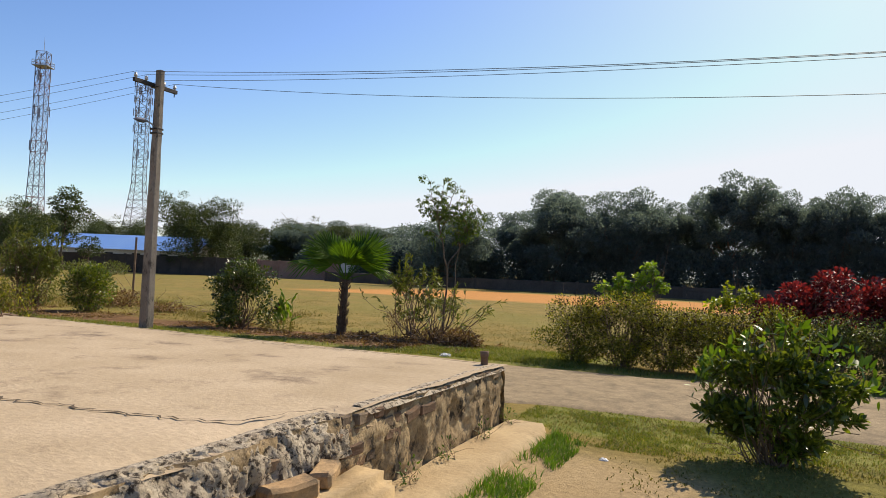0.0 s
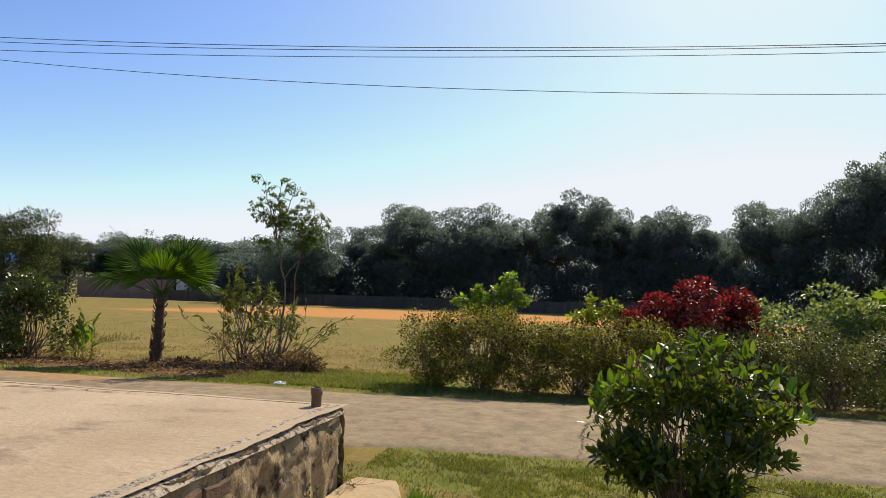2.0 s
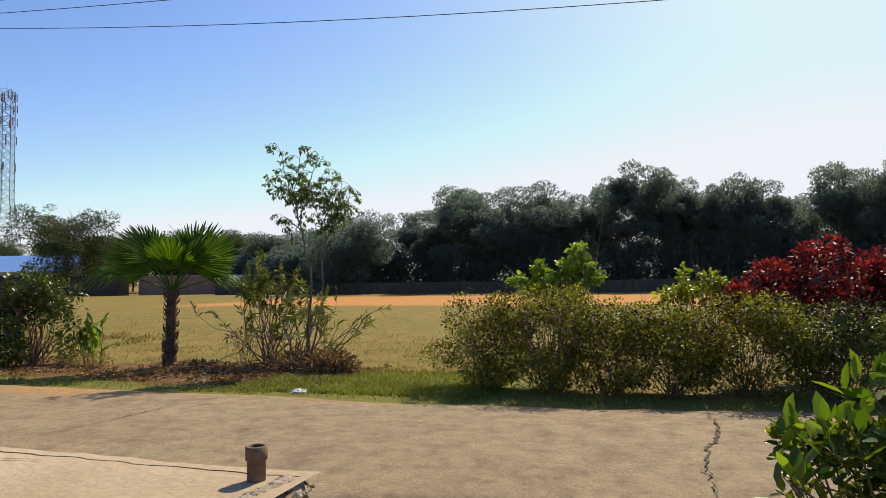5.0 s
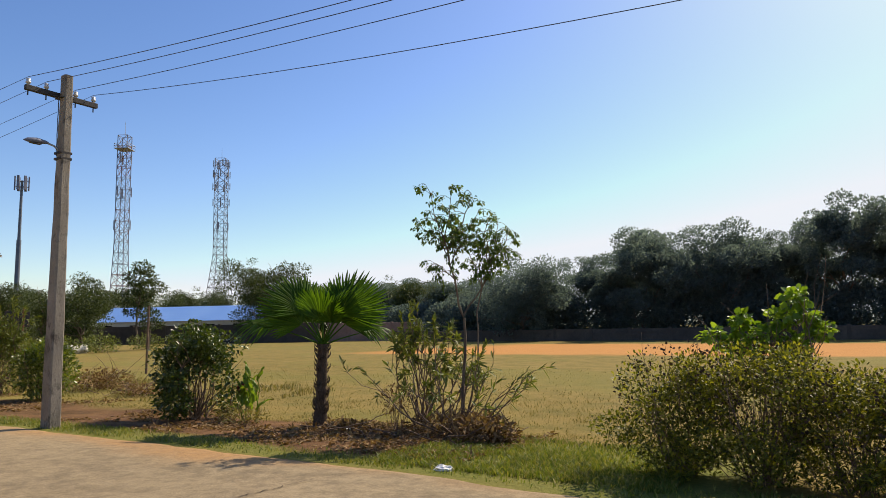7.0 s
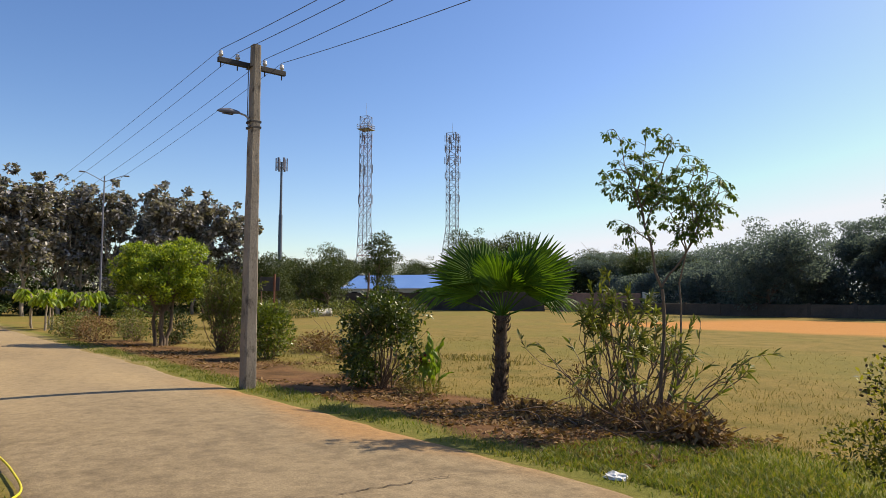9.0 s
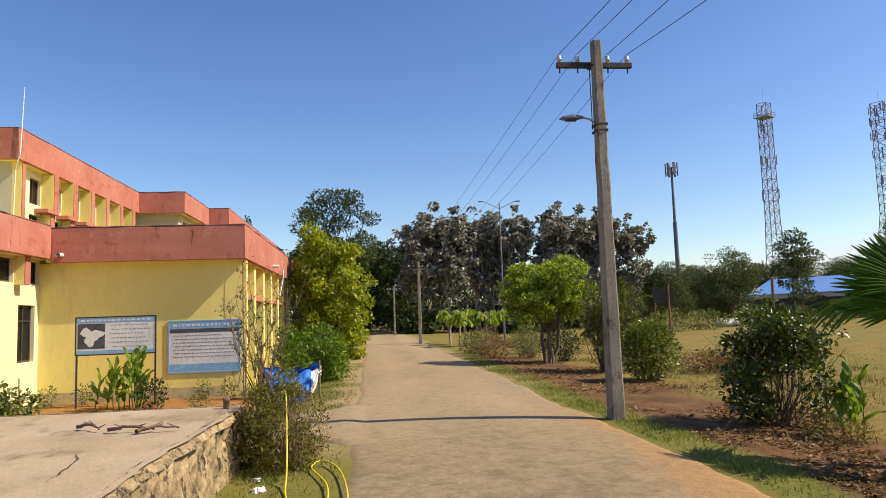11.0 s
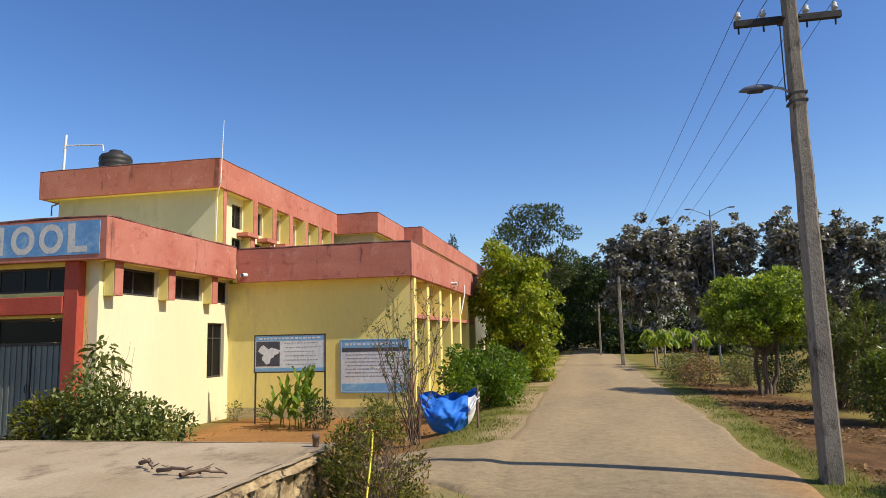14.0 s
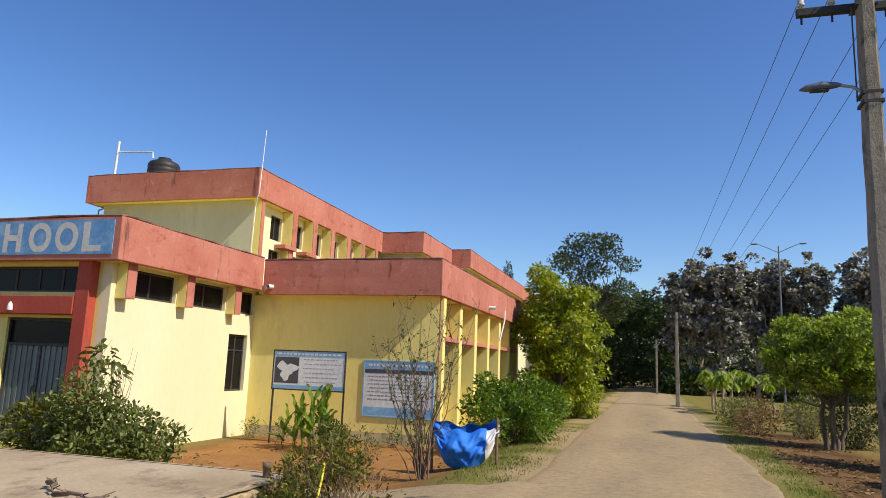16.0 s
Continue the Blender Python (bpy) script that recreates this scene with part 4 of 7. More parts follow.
# painted sign on the entrance parapet
sign = new("sign")
sign.parent = school
sign.matrix_local = pose(-14.746, -3.95, 3.56)
child("sign_panel", box_mesh("sign_panel", (0, -2.6, 0), (0.012, 3.86, 0.68), SIGNBLUE, 0.002), sign, "faded blue painted sign panel")
for ch, y0, wide in (("S", -0.08, 0.9), ("C", 0.52, 0.9), ("H", 1.14, 0.9), ("O", 1.80, 0.88), ("O", 2.46, 0.88), ("L", 3.10, 1.2)):
    cu = bpy.data.curves.new("letter", "FONT")
    cu.body, cu.size, cu.extrude, cu.offset = ch, 0.78, 0.0008, 0.028
    tmp = bpy.data.objects.new("letter_source", cu)
    me = bpy.data.meshes.new_from_object(tmp)
    bpy.data.objects.remove(tmp)
    me.materials.append(SIGNWHITE)
    ob = child("letter", me, sign, "worn whitish painted letter")
    ob.matrix_local = pose(0.014, y0, 0.075, 90, 0, 90) @ Matrix.Diagonal((wide, 1, 1, 1))

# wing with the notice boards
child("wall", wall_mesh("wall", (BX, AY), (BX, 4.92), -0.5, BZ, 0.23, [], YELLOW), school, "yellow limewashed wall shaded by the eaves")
child("damp_band", box_mesh("damp_band", (BX + 0.003, AY + 0.06, -0.4), (BX + 0.008, 4.9, 0.02), DAMP, 0, 0.0), school, "damp stained foot of the wall")
wing_open = [(0.5 + 1.75 * k, 1.95 + 1.75 * k, 1.0, 2.2) for k in range(6)] + [(0.5 + 1.75 * k, 1.95 + 1.75 * k, 2.62, 3.2) for k in range(6)]
child("wall", wall_mesh("wall", (BX - 0.23, BY), (-31.2, BY), -0.5, BZ, 0.23, wing_open, YELLOW), school)
for s0, s1, za, zb in wing_open:
    window((BX - 0.23, BY), (-31.2, BY), s0, s1, za, zb, 1)
for k in range(7):
    x = BX - 0.36 - 1.75 * k if k else BX - 0.12
    child("pillar", box_mesh("pillar", (x - 0.13, BY + 0.003, -0.35), (x + 0.13, 4.82, BZ - 0.003), YELLOW, 0.012), school, "yellow limewashed pillar")
child("pillar_edge", box_mesh("pillar_edge", (BX - 0.25, 4.822, -0.35), (BX + 0.012, 4.85, BZ - 0.013), PINK, 0.008), school, "faded red painted corner")
child("ledge", box_mesh("ledge", (-31.0, BY + 0.004, 2.30), (BX - 0.25, 4.80, 2.42), PINK, 0.01), school, "faded red sunshade ledge")
child("roof_slab", box_mesh("roof_slab", (-31.3, -0.06, BZ), (-19.99, 4.92, BZ + 0.14), YELLOW, 0), school)
parapet((-20.08, 0.066, BZ - 0.012), (-19.95, 4.96, 4.28))
parapet((-31.4, 4.83, BZ - 0.010), (-20.083, 4.963, 4.282))
parapet((-31.53, 0.0, BZ - 0.011), (-31.402, 4.96, 4.281))
for x, y, z, ax in ((-19.70, 0.34, 3.56, 0), (-25.2, 5.2, 3.55, 1), (-30.2, 5.2, 3.5, 1)):
    p = [(x - 0.35, y, z), (x - 0.02, y, z - 0.02)] if ax == 0 else [(x, y - 0.4, z), (x, y - 0.02, z - 0.02)]
    child("drain_spout", tubes("drain_spout", [(p, 0.055)], WHITEPIPE, 10), school, "white drain spout")
child("drain_pipe", tubes("drain_pipe", [([(-27.2, 5.06, 3.62), (-27.2, 5.06, 3.3), (-27.0, 4.95, 2.6)], 0.03)], WHITEPIPE, 8), school)

# upper storey, stepping out towards the road further back
UX, UY, UZ, UT = -23.45, -2.65, 6.85, 7.83
child("wall", wall_mesh("wall", (UX, -8.65), (UX, UY), 3.6, UZ, 0.23, [], UPPERWALL_SHADE), school, "yellow upper storey wall with its shade mixed into the limewash colour")
up_open = [(0.92 + 1.55 * k, 1.66 + 1.55 * k, 5.75, 6.6) for k in range(6)] + [(0.92 + 1.55 * k, 1.66 + 1.55 * k, 4.3, 5.4) for k in range(6)]
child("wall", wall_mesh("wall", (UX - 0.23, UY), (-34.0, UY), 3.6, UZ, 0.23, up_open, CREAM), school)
for s0, s1, za, zb in up_open:
    window((UX - 0.23, UY), (-34.0, UY), s0, s1, za, zb, 1)
fin((UX - 0.2, UY + 0.003, 3.62), (UX - 0.003, UY + 0.30, UZ - 0.003), 1)
for k in range(7):
    x = UX - 0.55 - 1.55 * (k + 1)
    fin((x - 0.16, UY + 0.003, 5.62), (x + 0.16, UY + 0.40, UZ - 0.003), 1)
    child("window_ledge", box_mesh("window_ledge", (x - 0.20, UY + 0.004, 5.48), (x + 0.62, UY + 0.44, 5.615), PINK, 0.008), school, "faded red window ledge")
    fin((x - 0.16, UY + 0.004, 3.62), (x + 0.16, UY + 0.30, 5.476), 1)
child("roof_slab", box_mesh("roof_slab", (-34.2, -9.0, UZ), (-23.1, -2.32, UZ + 0.14), YELLOW, 0), school)
parapet((-23.18, -9.0, UZ - 0.012), (-23.05, -2.26, UT))
parapet((-34.0, -2.39, UZ - 0.010), (-23.183, -2.257, UT + 0.002))
parapet((-34.4, -9.13, UZ - 0.011), (-23.05, -9.003, UT + 0.001))
for x0, x1, y1 in ((-38.9, -34.0, -0.2), (-64.0, -38.9, 0.84)):
    child("wall", wall_mesh("wall", (x1 - 0.4, -3.0), (x1 - 0.4, y1 - 0.4), 3.4, UZ, 0.23, [], UPPERWALL_SHADE), school)
    n = int((x1 - x0 - 1) / 1.9)
    op = [(0.6 + 1.9 * k, 1.9 + 1.9 * k, 5.6, 6.6) for k in range(n)]
    child("wall", wall_mesh("wall", (x1 - 0.63, y1 - 0.4), (x0 - 0.4, y1 - 0.4), -0.5, UZ, 0.23, op, CREAM), school)
    for s0, s1, za, zb in op:
        window((x1 - 0.63, y1 - 0.4), (x0 - 0.4, y1 - 0.4), s0, s1, za, zb, 1)
    child("roof_slab", box_mesh("roof_slab", (x0, -9.0, UZ), (x1 - 0.04, y1 - 0.05, UZ + 0.14), YELLOW, 0), school)
    parapet((x1 - 0.13, -3.0 if x1 > -35 else -0.2, UZ - 0.012), (x1, y1, UT))
    parapet((x0, y1 - 0.13, UZ - 0.010), (x1 - 0.133, y1 + 0.003, UT + 0.002))
child("wall", wall_mesh("wall", (-64.0, 0.4), (-64.0, -9.0), -0.5, UZ, 0.23, [], YELLOW), school)
child("wall", wall_mesh("wall", (-64.0, -9.0), (AX, -9.0), -0.5, UZ - 3.4, 0.23, [], YELLOW), school)
child("lightning_rod", tubes("lightning_rod", [([(-23.2, -2.42, 6.55), (-23.02, -2.26, 6.78), (-23.0, -2.2, 7.0)], 0.022), ([(-23.0, -2.2, 6.95), (-23.0, -2.12, 9.05)], [0.02, 0.012]), ([(-23.2, -2.42, 6.56), (-23.2, -2.46, 4.2)], 0.02)], WHITEPIPE, 6), school, "thin white pipe rising above the parapet")
child("overflow_pipe", tubes("overflow_pipe", [([(-24.2, -9.05, 7.0), (-24.2, -9.6, 6.85), (-24.2, -9.6, 6.5)], 0.03)], STEEL, 8), school)


def build_tank():
    t = thing("water_tank", "ribbed black plastic water tank on the roof", "water tank", (-25.6, -8.1, UZ + 0.40))
    prof = []
    for k in range(9):
        z = 0.05 + k * 0.2
        prof += [(0.68, z), (0.70, z + 0.05), (0.70, z + 0.13), (0.68, z + 0.18)]
    prof = [(0.02, 0.0), (0.66, 0.0)] + prof + [(0.62, 1.92), (0.3, 2.06), (0.28, 2.14), (0.02, 2.15)]
    a = np.linspace(0, 2 * np.pi, 28, endpoint=False)
    v = np.array([[(rr * math.cos(b), rr * math.sin(b), z) for b in a] for rr, z in prof]).reshape(-1, 3)
    _, q = tube_arrays([(0, 0, i) for i in range(len(prof))], 1.0, 28)
    child("tank_shell", quad_mesh("tank_shell", v * np.array([[0.85, 0.85, 0.9]]), q, TANK, True), t)
    child("inlet_pipe", tubes("inlet_pipe", [([(0.0, -0.55, 1.98), (0.0, -0.6, 2.22), (0.0, -2.2, 2.32), (0.02, -2.25, 2.2)], 0.03)], WHITEPIPE, 8), t, "white inlet pipe")
    child("stand_pipe", tubes("stand_pipe", [([(0, -2.35, 0), (0, -2.25, 2.75)], [0.05, 0.05])], WHITEPIPE, 8), t, "white upright pipe")
    return t


build_tank()


def notice_board(name, label, w, h, photo, posts, at):
    """A painted board: header band, ruled lines of writing too small to read, and a dark picture."""
    b = thing(name, label, "notice board", at)
    child("panel", box_mesh("panel", (0, 0, 0), (0.02, w, h), BOARDWHITE, 0.003), b)
    child("header_band", box_mesh("header_band", (0.0205, 0.01, h * 0.86), (0.0235, w - 0.01, h - 0.01), BOARDBLUE, 0), b, "blue header band")
    child("foot_band", box_mesh("foot_band", (0.0205, 0.01, 0.012), (0.0235, w - 0.01, h * (0.16 if not photo else 0.10)), BOARDBLUE, 0), b, "blue foot band")
    r = np.random.default_rng(int(w * 1000))
    x0 = 0.06
    if photo:
        child("picture", box_mesh("picture", (0.0206, 0.03, h * 0.15), (0.0236, w * 0.36, h * 0.84), INK, 0), b, "black picture")
        ang = np.linspace(0, 2 * np.pi, 22, endpoint=False)
        rad = 0.20 + 0.07 * np.sin(3 * ang + 0.6) + 0.03 * np.sin(7 * ang)
        v = [(0.0262, w * 0.19 + rr * 1.15 * math.cos(t), h * 0.5 + rr * 0.95 * math.sin(t)) for rr, t in zip(rad, ang)]
        child("picture_shape", mesh_from("picture_shape", v, [tuple(range(22))], BOARDWHITE), b, "white shape in the picture")
        x0 = w * 0.40
    lines = 6 if photo else 7
    zt, zb = h * (0.79 if photo else 0.72), h * (0.2 if photo else 0.30)
    for k in range(lines):
        z = zt + (zb - zt) * k / (lines - 1)
        y, end, n = x0 + 0.05 * (k % 2) + 0.04, w - 0.12 - r.random() * w * (0.12 if photo else 0.38), 0
        vs, fs = [], []
        while y < end:
            L = 0.03 + 0.07 * r.random()
            hh = h * 0.009 * (0.8 + 0.5 * r.random())
            vs += [(0.0232, y, z - hh), (0.0232, y + L, z - hh), (0.0232, y + L, z + hh), (0.0232, y, z + hh)]
            fs.append((n, n + 1, n + 2, n + 3))
            n += 4
            y += L + 0.025
        child("writing_line", mesh_from("writing_line", vs, fs, INKSOFT), b)
    y = 0.1
    vs, fs, n = [], [], 0
    while y < w - 0.15:
        L = 0.04 + 0.07 * r.random()
        vs += [(0.0262, y, h * 0.905), (0.0262, y + L, h * 0.905), (0.0262, y + L, h * 0.95), (0.0262, y, h * 0.95)]
        fs.append((n, n + 1, n + 2, n + 3))
        n += 4
        y += L + 0.04
    child("heading_line", mesh_from("heading_line", vs, fs, BOARDWHITE), b, kind="stuff")
    if not photo:
        child("title_band", box_mesh("title_band", (0.0205, 0.012, h * 0.78), (0.0236, w - 0.012, h * 0.855), INK, 0), b, "dark title band")
    for lo, hi in (((0.0, -0.03, -0.03), (0.03, 0, h + 0.03)), ((0.0, w, -0.03), (0.03, w + 0.03, h + 0.03)), ((0, 0, h), (0.03, w, h + 0.03)), ((0, 0, -0.03), (0.03, w, 0))):
        child("frame_bar", box_mesh("frame_bar", lo, hi, FRAME if photo else BOARDBLUE, 0.003), b)
    for y in posts:
        child("post", box_mesh("post", (-0.035, y - 0.02, -at[2] - 0.55), (-0.001, y + 0.02, h + 0.02), FRAME, 0.004), b, "dark angle iron post")
    return b


notice_board("notice_board", "white notice board with a black picture on iron posts", 1.84, 0.88, True, (0.0, 1.84), (-19.05, 1.10, 1.02))
notice_board("wall_notice_board", "white painted notice with blue bands on the school wall", 1.80, 1.32, False, (), (-20.295, 2.93, 0.42))

# ---- poles and wires ----
def build_pole(name, label, at, h, arm=True, lamp_z=None, w0=0.27, w1=0.17, rz=0.0, lean=(0, 0)):
    p = thing(name, label, "utility pole", at, rz)
    n = 14
    zs = np.linspace(-0.3, h, n)
    prof = []
    for z in zs:
        t = max(0, z / h)
        a, b = (w0 + (w1 - w0) * t) / 2, (w0 * 0.8 + (w1 * 0.85 - w0 * 0.8) * t) / 2
        c = 0.025
        ring = [(a - c, -b), (a, -b + c), (a, b - c), (a - c, b), (-a + c, b), (-a, b - c), (-a, -b + c), (-a + c, -b)]
        prof.append([(x + lean[0] * t + 0.004 * math.sin(z * 9), y + lean[1] * t + 0.004 * math.cos(z * 7), z) for x, y in ring])
    v = np.array(prof).reshape(-1, 3)
    _, q = tube_arrays([(0, 0, i) for i in range(n)], 1.0, 8)
    top = [tuple(len(v) - 8 + i for i in range(8))]
    child("shaft", mesh_from("shaft", v, [tuple(f) for f in q] + top, POLEMAT), p)
    if arm:
        za = h - 0.35
        x = lean[0] - w1 / 2 - 0.04
        child("cross_arm", box_mesh("cross_arm", (x - 0.035, -0.63, za - 0.045), (x + 0.035, 0.63, za + 0.045), BLACKSTEEL, 0.006), p, "black steel cross arm")
        child("arm_clamp", box_mesh("arm_clamp", (x - 0.05, -0.11, za - 0.06), (-x - 0.02, 0.11, za - 0.048), BLACKSTEEL, 0.004), p)
        for y in (-0.58, -0.28, 0.23, 0.56):
            ins = child("insulator", tubes("insulator", [([(x, y, za + 0.045), (x, y, za + 0.075), (x, y, za + 0.08), (x, y, za + 0.11), (x, y, za + 0.115), (x, y, za + 0.15), (x, y, za + 0.17)], [0.02, 0.028, 0.042, 0.040, 0.028, 0.036, 0.006])], CERAMIC, 10), p, "pale ceramic insulator")
            child("pin", tubes("pin", [([(x, y, za - 0.13), (x, y, za + 0.05)], 0.012)], BLACKSTEEL, 6), ins)
    if lamp_z:
        child("lamp_arm", tubes("lamp_arm", [([(0, -0.05, lamp_z - 0.1), (0, -0.16, lamp_z - 0.02), (0, -0.32, lamp_z + 0.015)], 0.018)], STEEL, 8), p)
        hd = child("lamp_head", tubes("lamp_head", [([(0, -0.26, lamp_z + 0.01), (0, -0.31, lamp_z + 0.012), (0, -0.45, lamp_z + 0.01), (0, -0.60, lamp_z - 0.005), (0, -0.66, lamp_z - 0.02)], [0.018, 0.032, 0.05, 0.036, 0.008])], TOWER_GREY, 10), p, "small grey street lamp head")
        child("lens", box_mesh("lens", (-0.035, -0.56, lamp_z - 0.05), (0.035, -0.38, lamp_z - 0.035), FRAME, 0.008), hd)
        child("cable", tubes("cable", [([(0.0, -0.12, z) if k % 2 else (0.03, -0.13, z) for k, z in enumerate(np.linspace(lamp_z - 0.2, h - 0.4, 9))], 0.008)], WIRE, 5), p)
        for z in (lamp_z - 0.12, lamp_z - 0.22):
            child("band", box_mesh("band", (-w0 * 0.42, -w0 * 0.36, z - 0.02), (w0 * 0.42, w0 * 0.36, z + 0.02), BLACKSTEEL, 0.004), p)
    return p


POLE1, POLE2, POLE0, POLE3 = (-11.79, 11.92, 0.0), (-43.0, 11.25, 0.0), (24.1, 11.5, 0.0), (-64.0, 10.5, 0.0)
build_pole("utility_pole", "weathered concrete utility pole with a street lamp beside the road", POLE1, 6.0, True, 4.74, lean=(0.02, 0.0))
build_pole("utility_pole", "weathered concrete utility pole further down the road", POLE2, 5.0, True, w0=0.26)
build_pole("utility_pole", "weathered concrete utility pole beyond the hedge", POLE0, 5.2, True)
build_pole("utility_pole", "slim concrete pole at the far end of the road", POLE3, 4.5, True, w0=0.22)


def wire(a, b, sag, label, thick=0.0056):
    t = np.linspace(0, 1, 40)[:, None]
    a, b = np.array(a), np.array(b)
    p = a + (b - a) * t - np.array([[0, 0, 1.0]]) * sag * 4 * t * (1 - t)
    solid("overhead_wire", tubes("overhead_wire", [(p, thick)], WIRE, 5), label, "wire", "overhead wires")


for y, sag, sag2 in ((-0.58, 0.78, 0.18), (-0.28, 0.70, 0.28), (0.23, 0.60, 0.38), (0.56, 1.08, 0.48)):
    wire((POLE1[0] - 0.11, POLE1[1] + y, 5.84), (POLE0[0] - 0.12, POLE0[1] + y, 5.04), sag, "thin dark overhead wire sagging between poles")
    wire((POLE1[0] - 0.11, POLE1[1] + y, 5.84), (POLE2[0] - 0.12, POLE2[1] + y, 4.8), sag2, "thin dark overhead wire sagging between poles", 0.0042)
    wire((POLE2[0] - 0.11, POLE2[1] + y, 4.8), (POLE3[0] - 0.12, POLE3[1] + y, 4.3), 0.3, "thin dark overhead wire sagging between poles")


def build_street_lamp(at, h):
    s = thing("street_lamp", "tall grey double-armed street lamp", "street lamp", at)
    child("mast", tubes("mast", [([(0, 0, -0.2), (0, 0, h * 0.5), (0, 0, h)], [0.065, 0.05, 0.035])], TOWER_GREY, 8), s)
    for d in (-1, 1):
        arm = child("arm", tubes("arm", [([(0, 0, h - 0.35), (0, 0.5 * d, h - 0.1), (0, 1.0 * d, h + 0.12)], 0.02)], TOWER_GREY, 6), s)
        child("lamp_head", box_mesh("lamp_head", (-0.09, 1.0 * d - 0.3 * (d < 0), h + 0.08), (0.09, 1.3 * d + 0.3 * (d < 0), h + 0.14), TOWER_GREY, 0.03), arm)
    return s


build_street_lamp((-42.2, 16.25, 0.0), 8.4)


# ---- plants near the road ----
def shrub(name, label, x, y, blobs, n, size, mat, seed, stems=14, stem_r=0.014, aspect=0.45, up=0.4, shell=0.35, gap=0.3, gap_scale=0.4, stem_mat=None, droop=0.15, category="shrub", group="", extra=(), clumps=0, frac=0.36):
    """A bush: woody stems from one foot, and a crown of separate leaves."""
    r = np.random.default_rng(seed)
    t = thing(name, label, category, (x, y, gz(x, y)), group=group)
    tips, _ = in_blobs(blobs, stems, r, 0.3)
    sets = []
    for p in tips:
        foot = np.array([r.normal() * 0.06, r.normal() * 0.06, -0.05])
        line = limb(foot, p, r, 0.10, 6)
        sets.append((line, np.linspace(stem_r, stem_r * 0.35, 6)))
        for _k in range(2):
            m = line[r.integers(2, 5)]
            sets.append((limb(m, m + (p - foot) * 0.4 + r.normal(size=3) * 0.12, r, 0.1, 4), np.linspace(stem_r * 0.5, stem_r * 0.2, 4)))
    child("stem_tangle", tubes("stem_tangle", sets, stem_mat or TWIG, 5), t, kind="stuff")
    child("foliage", crown_mesh("foliage", blobs, n, size, mat, r, aspect, shell, gap, gap_scale, up, droop, 0.03, clumps, frac), t)
    for nm, bl, nn, sz, mt, asp, lab in extra:
        child(nm, crown_mesh(nm, bl, nn, sz, mt, r, asp, 0.85, 0.2, 0.3, 0.6, 0.0), t, lab, "stuff")
    return t


SHOOTS = ((-0.60, 0.05, 0.78), (-0.50, -0.2, 0.86), (-0.34, 0.1, 0.96), (-0.22, -0.1, 1.04), (-0.06, 0.05, 1.13), (0.06, -0.05, 1.18), (0.18, 0.1, 1.09), (0.34, -0.1, 1.02), (0.46, 0.15, 1.05), (0.60, 0.0, 0.95), (0.68, -0.15, 0.82), (0.76, 0.05, 0.70), (-0.66, -0.1, 0.62))
glossy = shrub("glossy_shrub", "dense glossy green shrub on the lawn", 1.22, 6.95, [(0, 0, 0.52, 0.50, 0.48, 0.36), (0, 0, 0.22, 0.36, 0.34, 0.22), (0.04, 0, 0.84, 0.38, 0.36, 0.22), (-0.42, 0.05, 0.66, 0.26, 0.32, 0.2), (0.46, 0, 0.68, 0.26, 0.32, 0.22), (-0.52, 0, 0.44, 0.16, 0.2, 0.14), (0.56, 0, 0.42, 0.16, 0.2, 0.16), (0.1, 0, 1.0, 0.2, 0.2, 0.14)], 6000, 0.078, L_GLOSSY, 21, 70, 0.009, 0.40, 0.7, 0.35, 0.5, 0.2, clumps=85, frac=0.3,
               extra=[("shoot_leaves", [(x, y, z, 0.075, 0.075, 0.10) for x, y, z in SHOOTS], 230, 0.10, L_LEAFY, 0.42, "pale fresh leaves on the shoots")])
shoot_rng = np.random.default_rng(22)
child("shoot_stems", tubes("shoot_stems", [(limb(np.array([x * 0.45, y * 0.45, z * 0.5]), np.array([x, y, z + 0.05]), shoot_rng, 0.06, 5), np.linspace(0.007, 0.003, 5)) for x, y, z in SHOOTS], TWIG, 5), glossy, kind="stuff")
glossy.scale = (0.93, 0.93, 0.97)
# flowering hedge with dark seed heads
hedge = [(-1.95, 12.95, 0.80, 1.22), (-1.12, 12.95, 0.92, 1.26), (-0.35, 12.85, 0.72, 0.98), (0.35, 12.9, 0.72, 1.05), (1.15, 12.9, 0.78, 1.15), (2.2, 12.95, 0.85, 1.02), (3.1, 13.0, 0.8, 1.0), (4.0, 13.0, 0.85, 1.08), (5.0, 13.1, 0.9, 1.1), (6.1, 13.1, 0.95, 1.15), (7.3, 13.2, 1.0, 1.2)]
for k, (x, y, w, h) in enumerate(hedge):
    bl = [(0, 0, h * 0.5, w * 0.8, 0.66, h * 0.5), (-0.22 * w, 0.1, h * 0.7, w * 0.4, 0.4, h * 0.28), (0.25 * w, -0.08, h * 0.72, w * 0.4, 0.4, h * 0.27)]
    dryness = L_HEDGE if k not in (5, 6, 7, 8) else L_OLEANDER
    shrub("hedge_shrub", "olive green hedge shrub with dark brown seed heads" if k < 5 else "dry greyish green hedge shrub along the road", x, y, bl, 8600, 0.044, dryness, 40 + k, 40, 0.007, 0.44, 0.35, 0.3, 0.45, 0.18, group="hedge along the road", clumps=44, frac=0.42,
          extra=[("seed_head_cover", [(0, 0, h * 0.72, w * 0.72, 0.6, h * 0.36)], 620, 0.028, L_SEED, 0.9, "dark brown seed heads")])
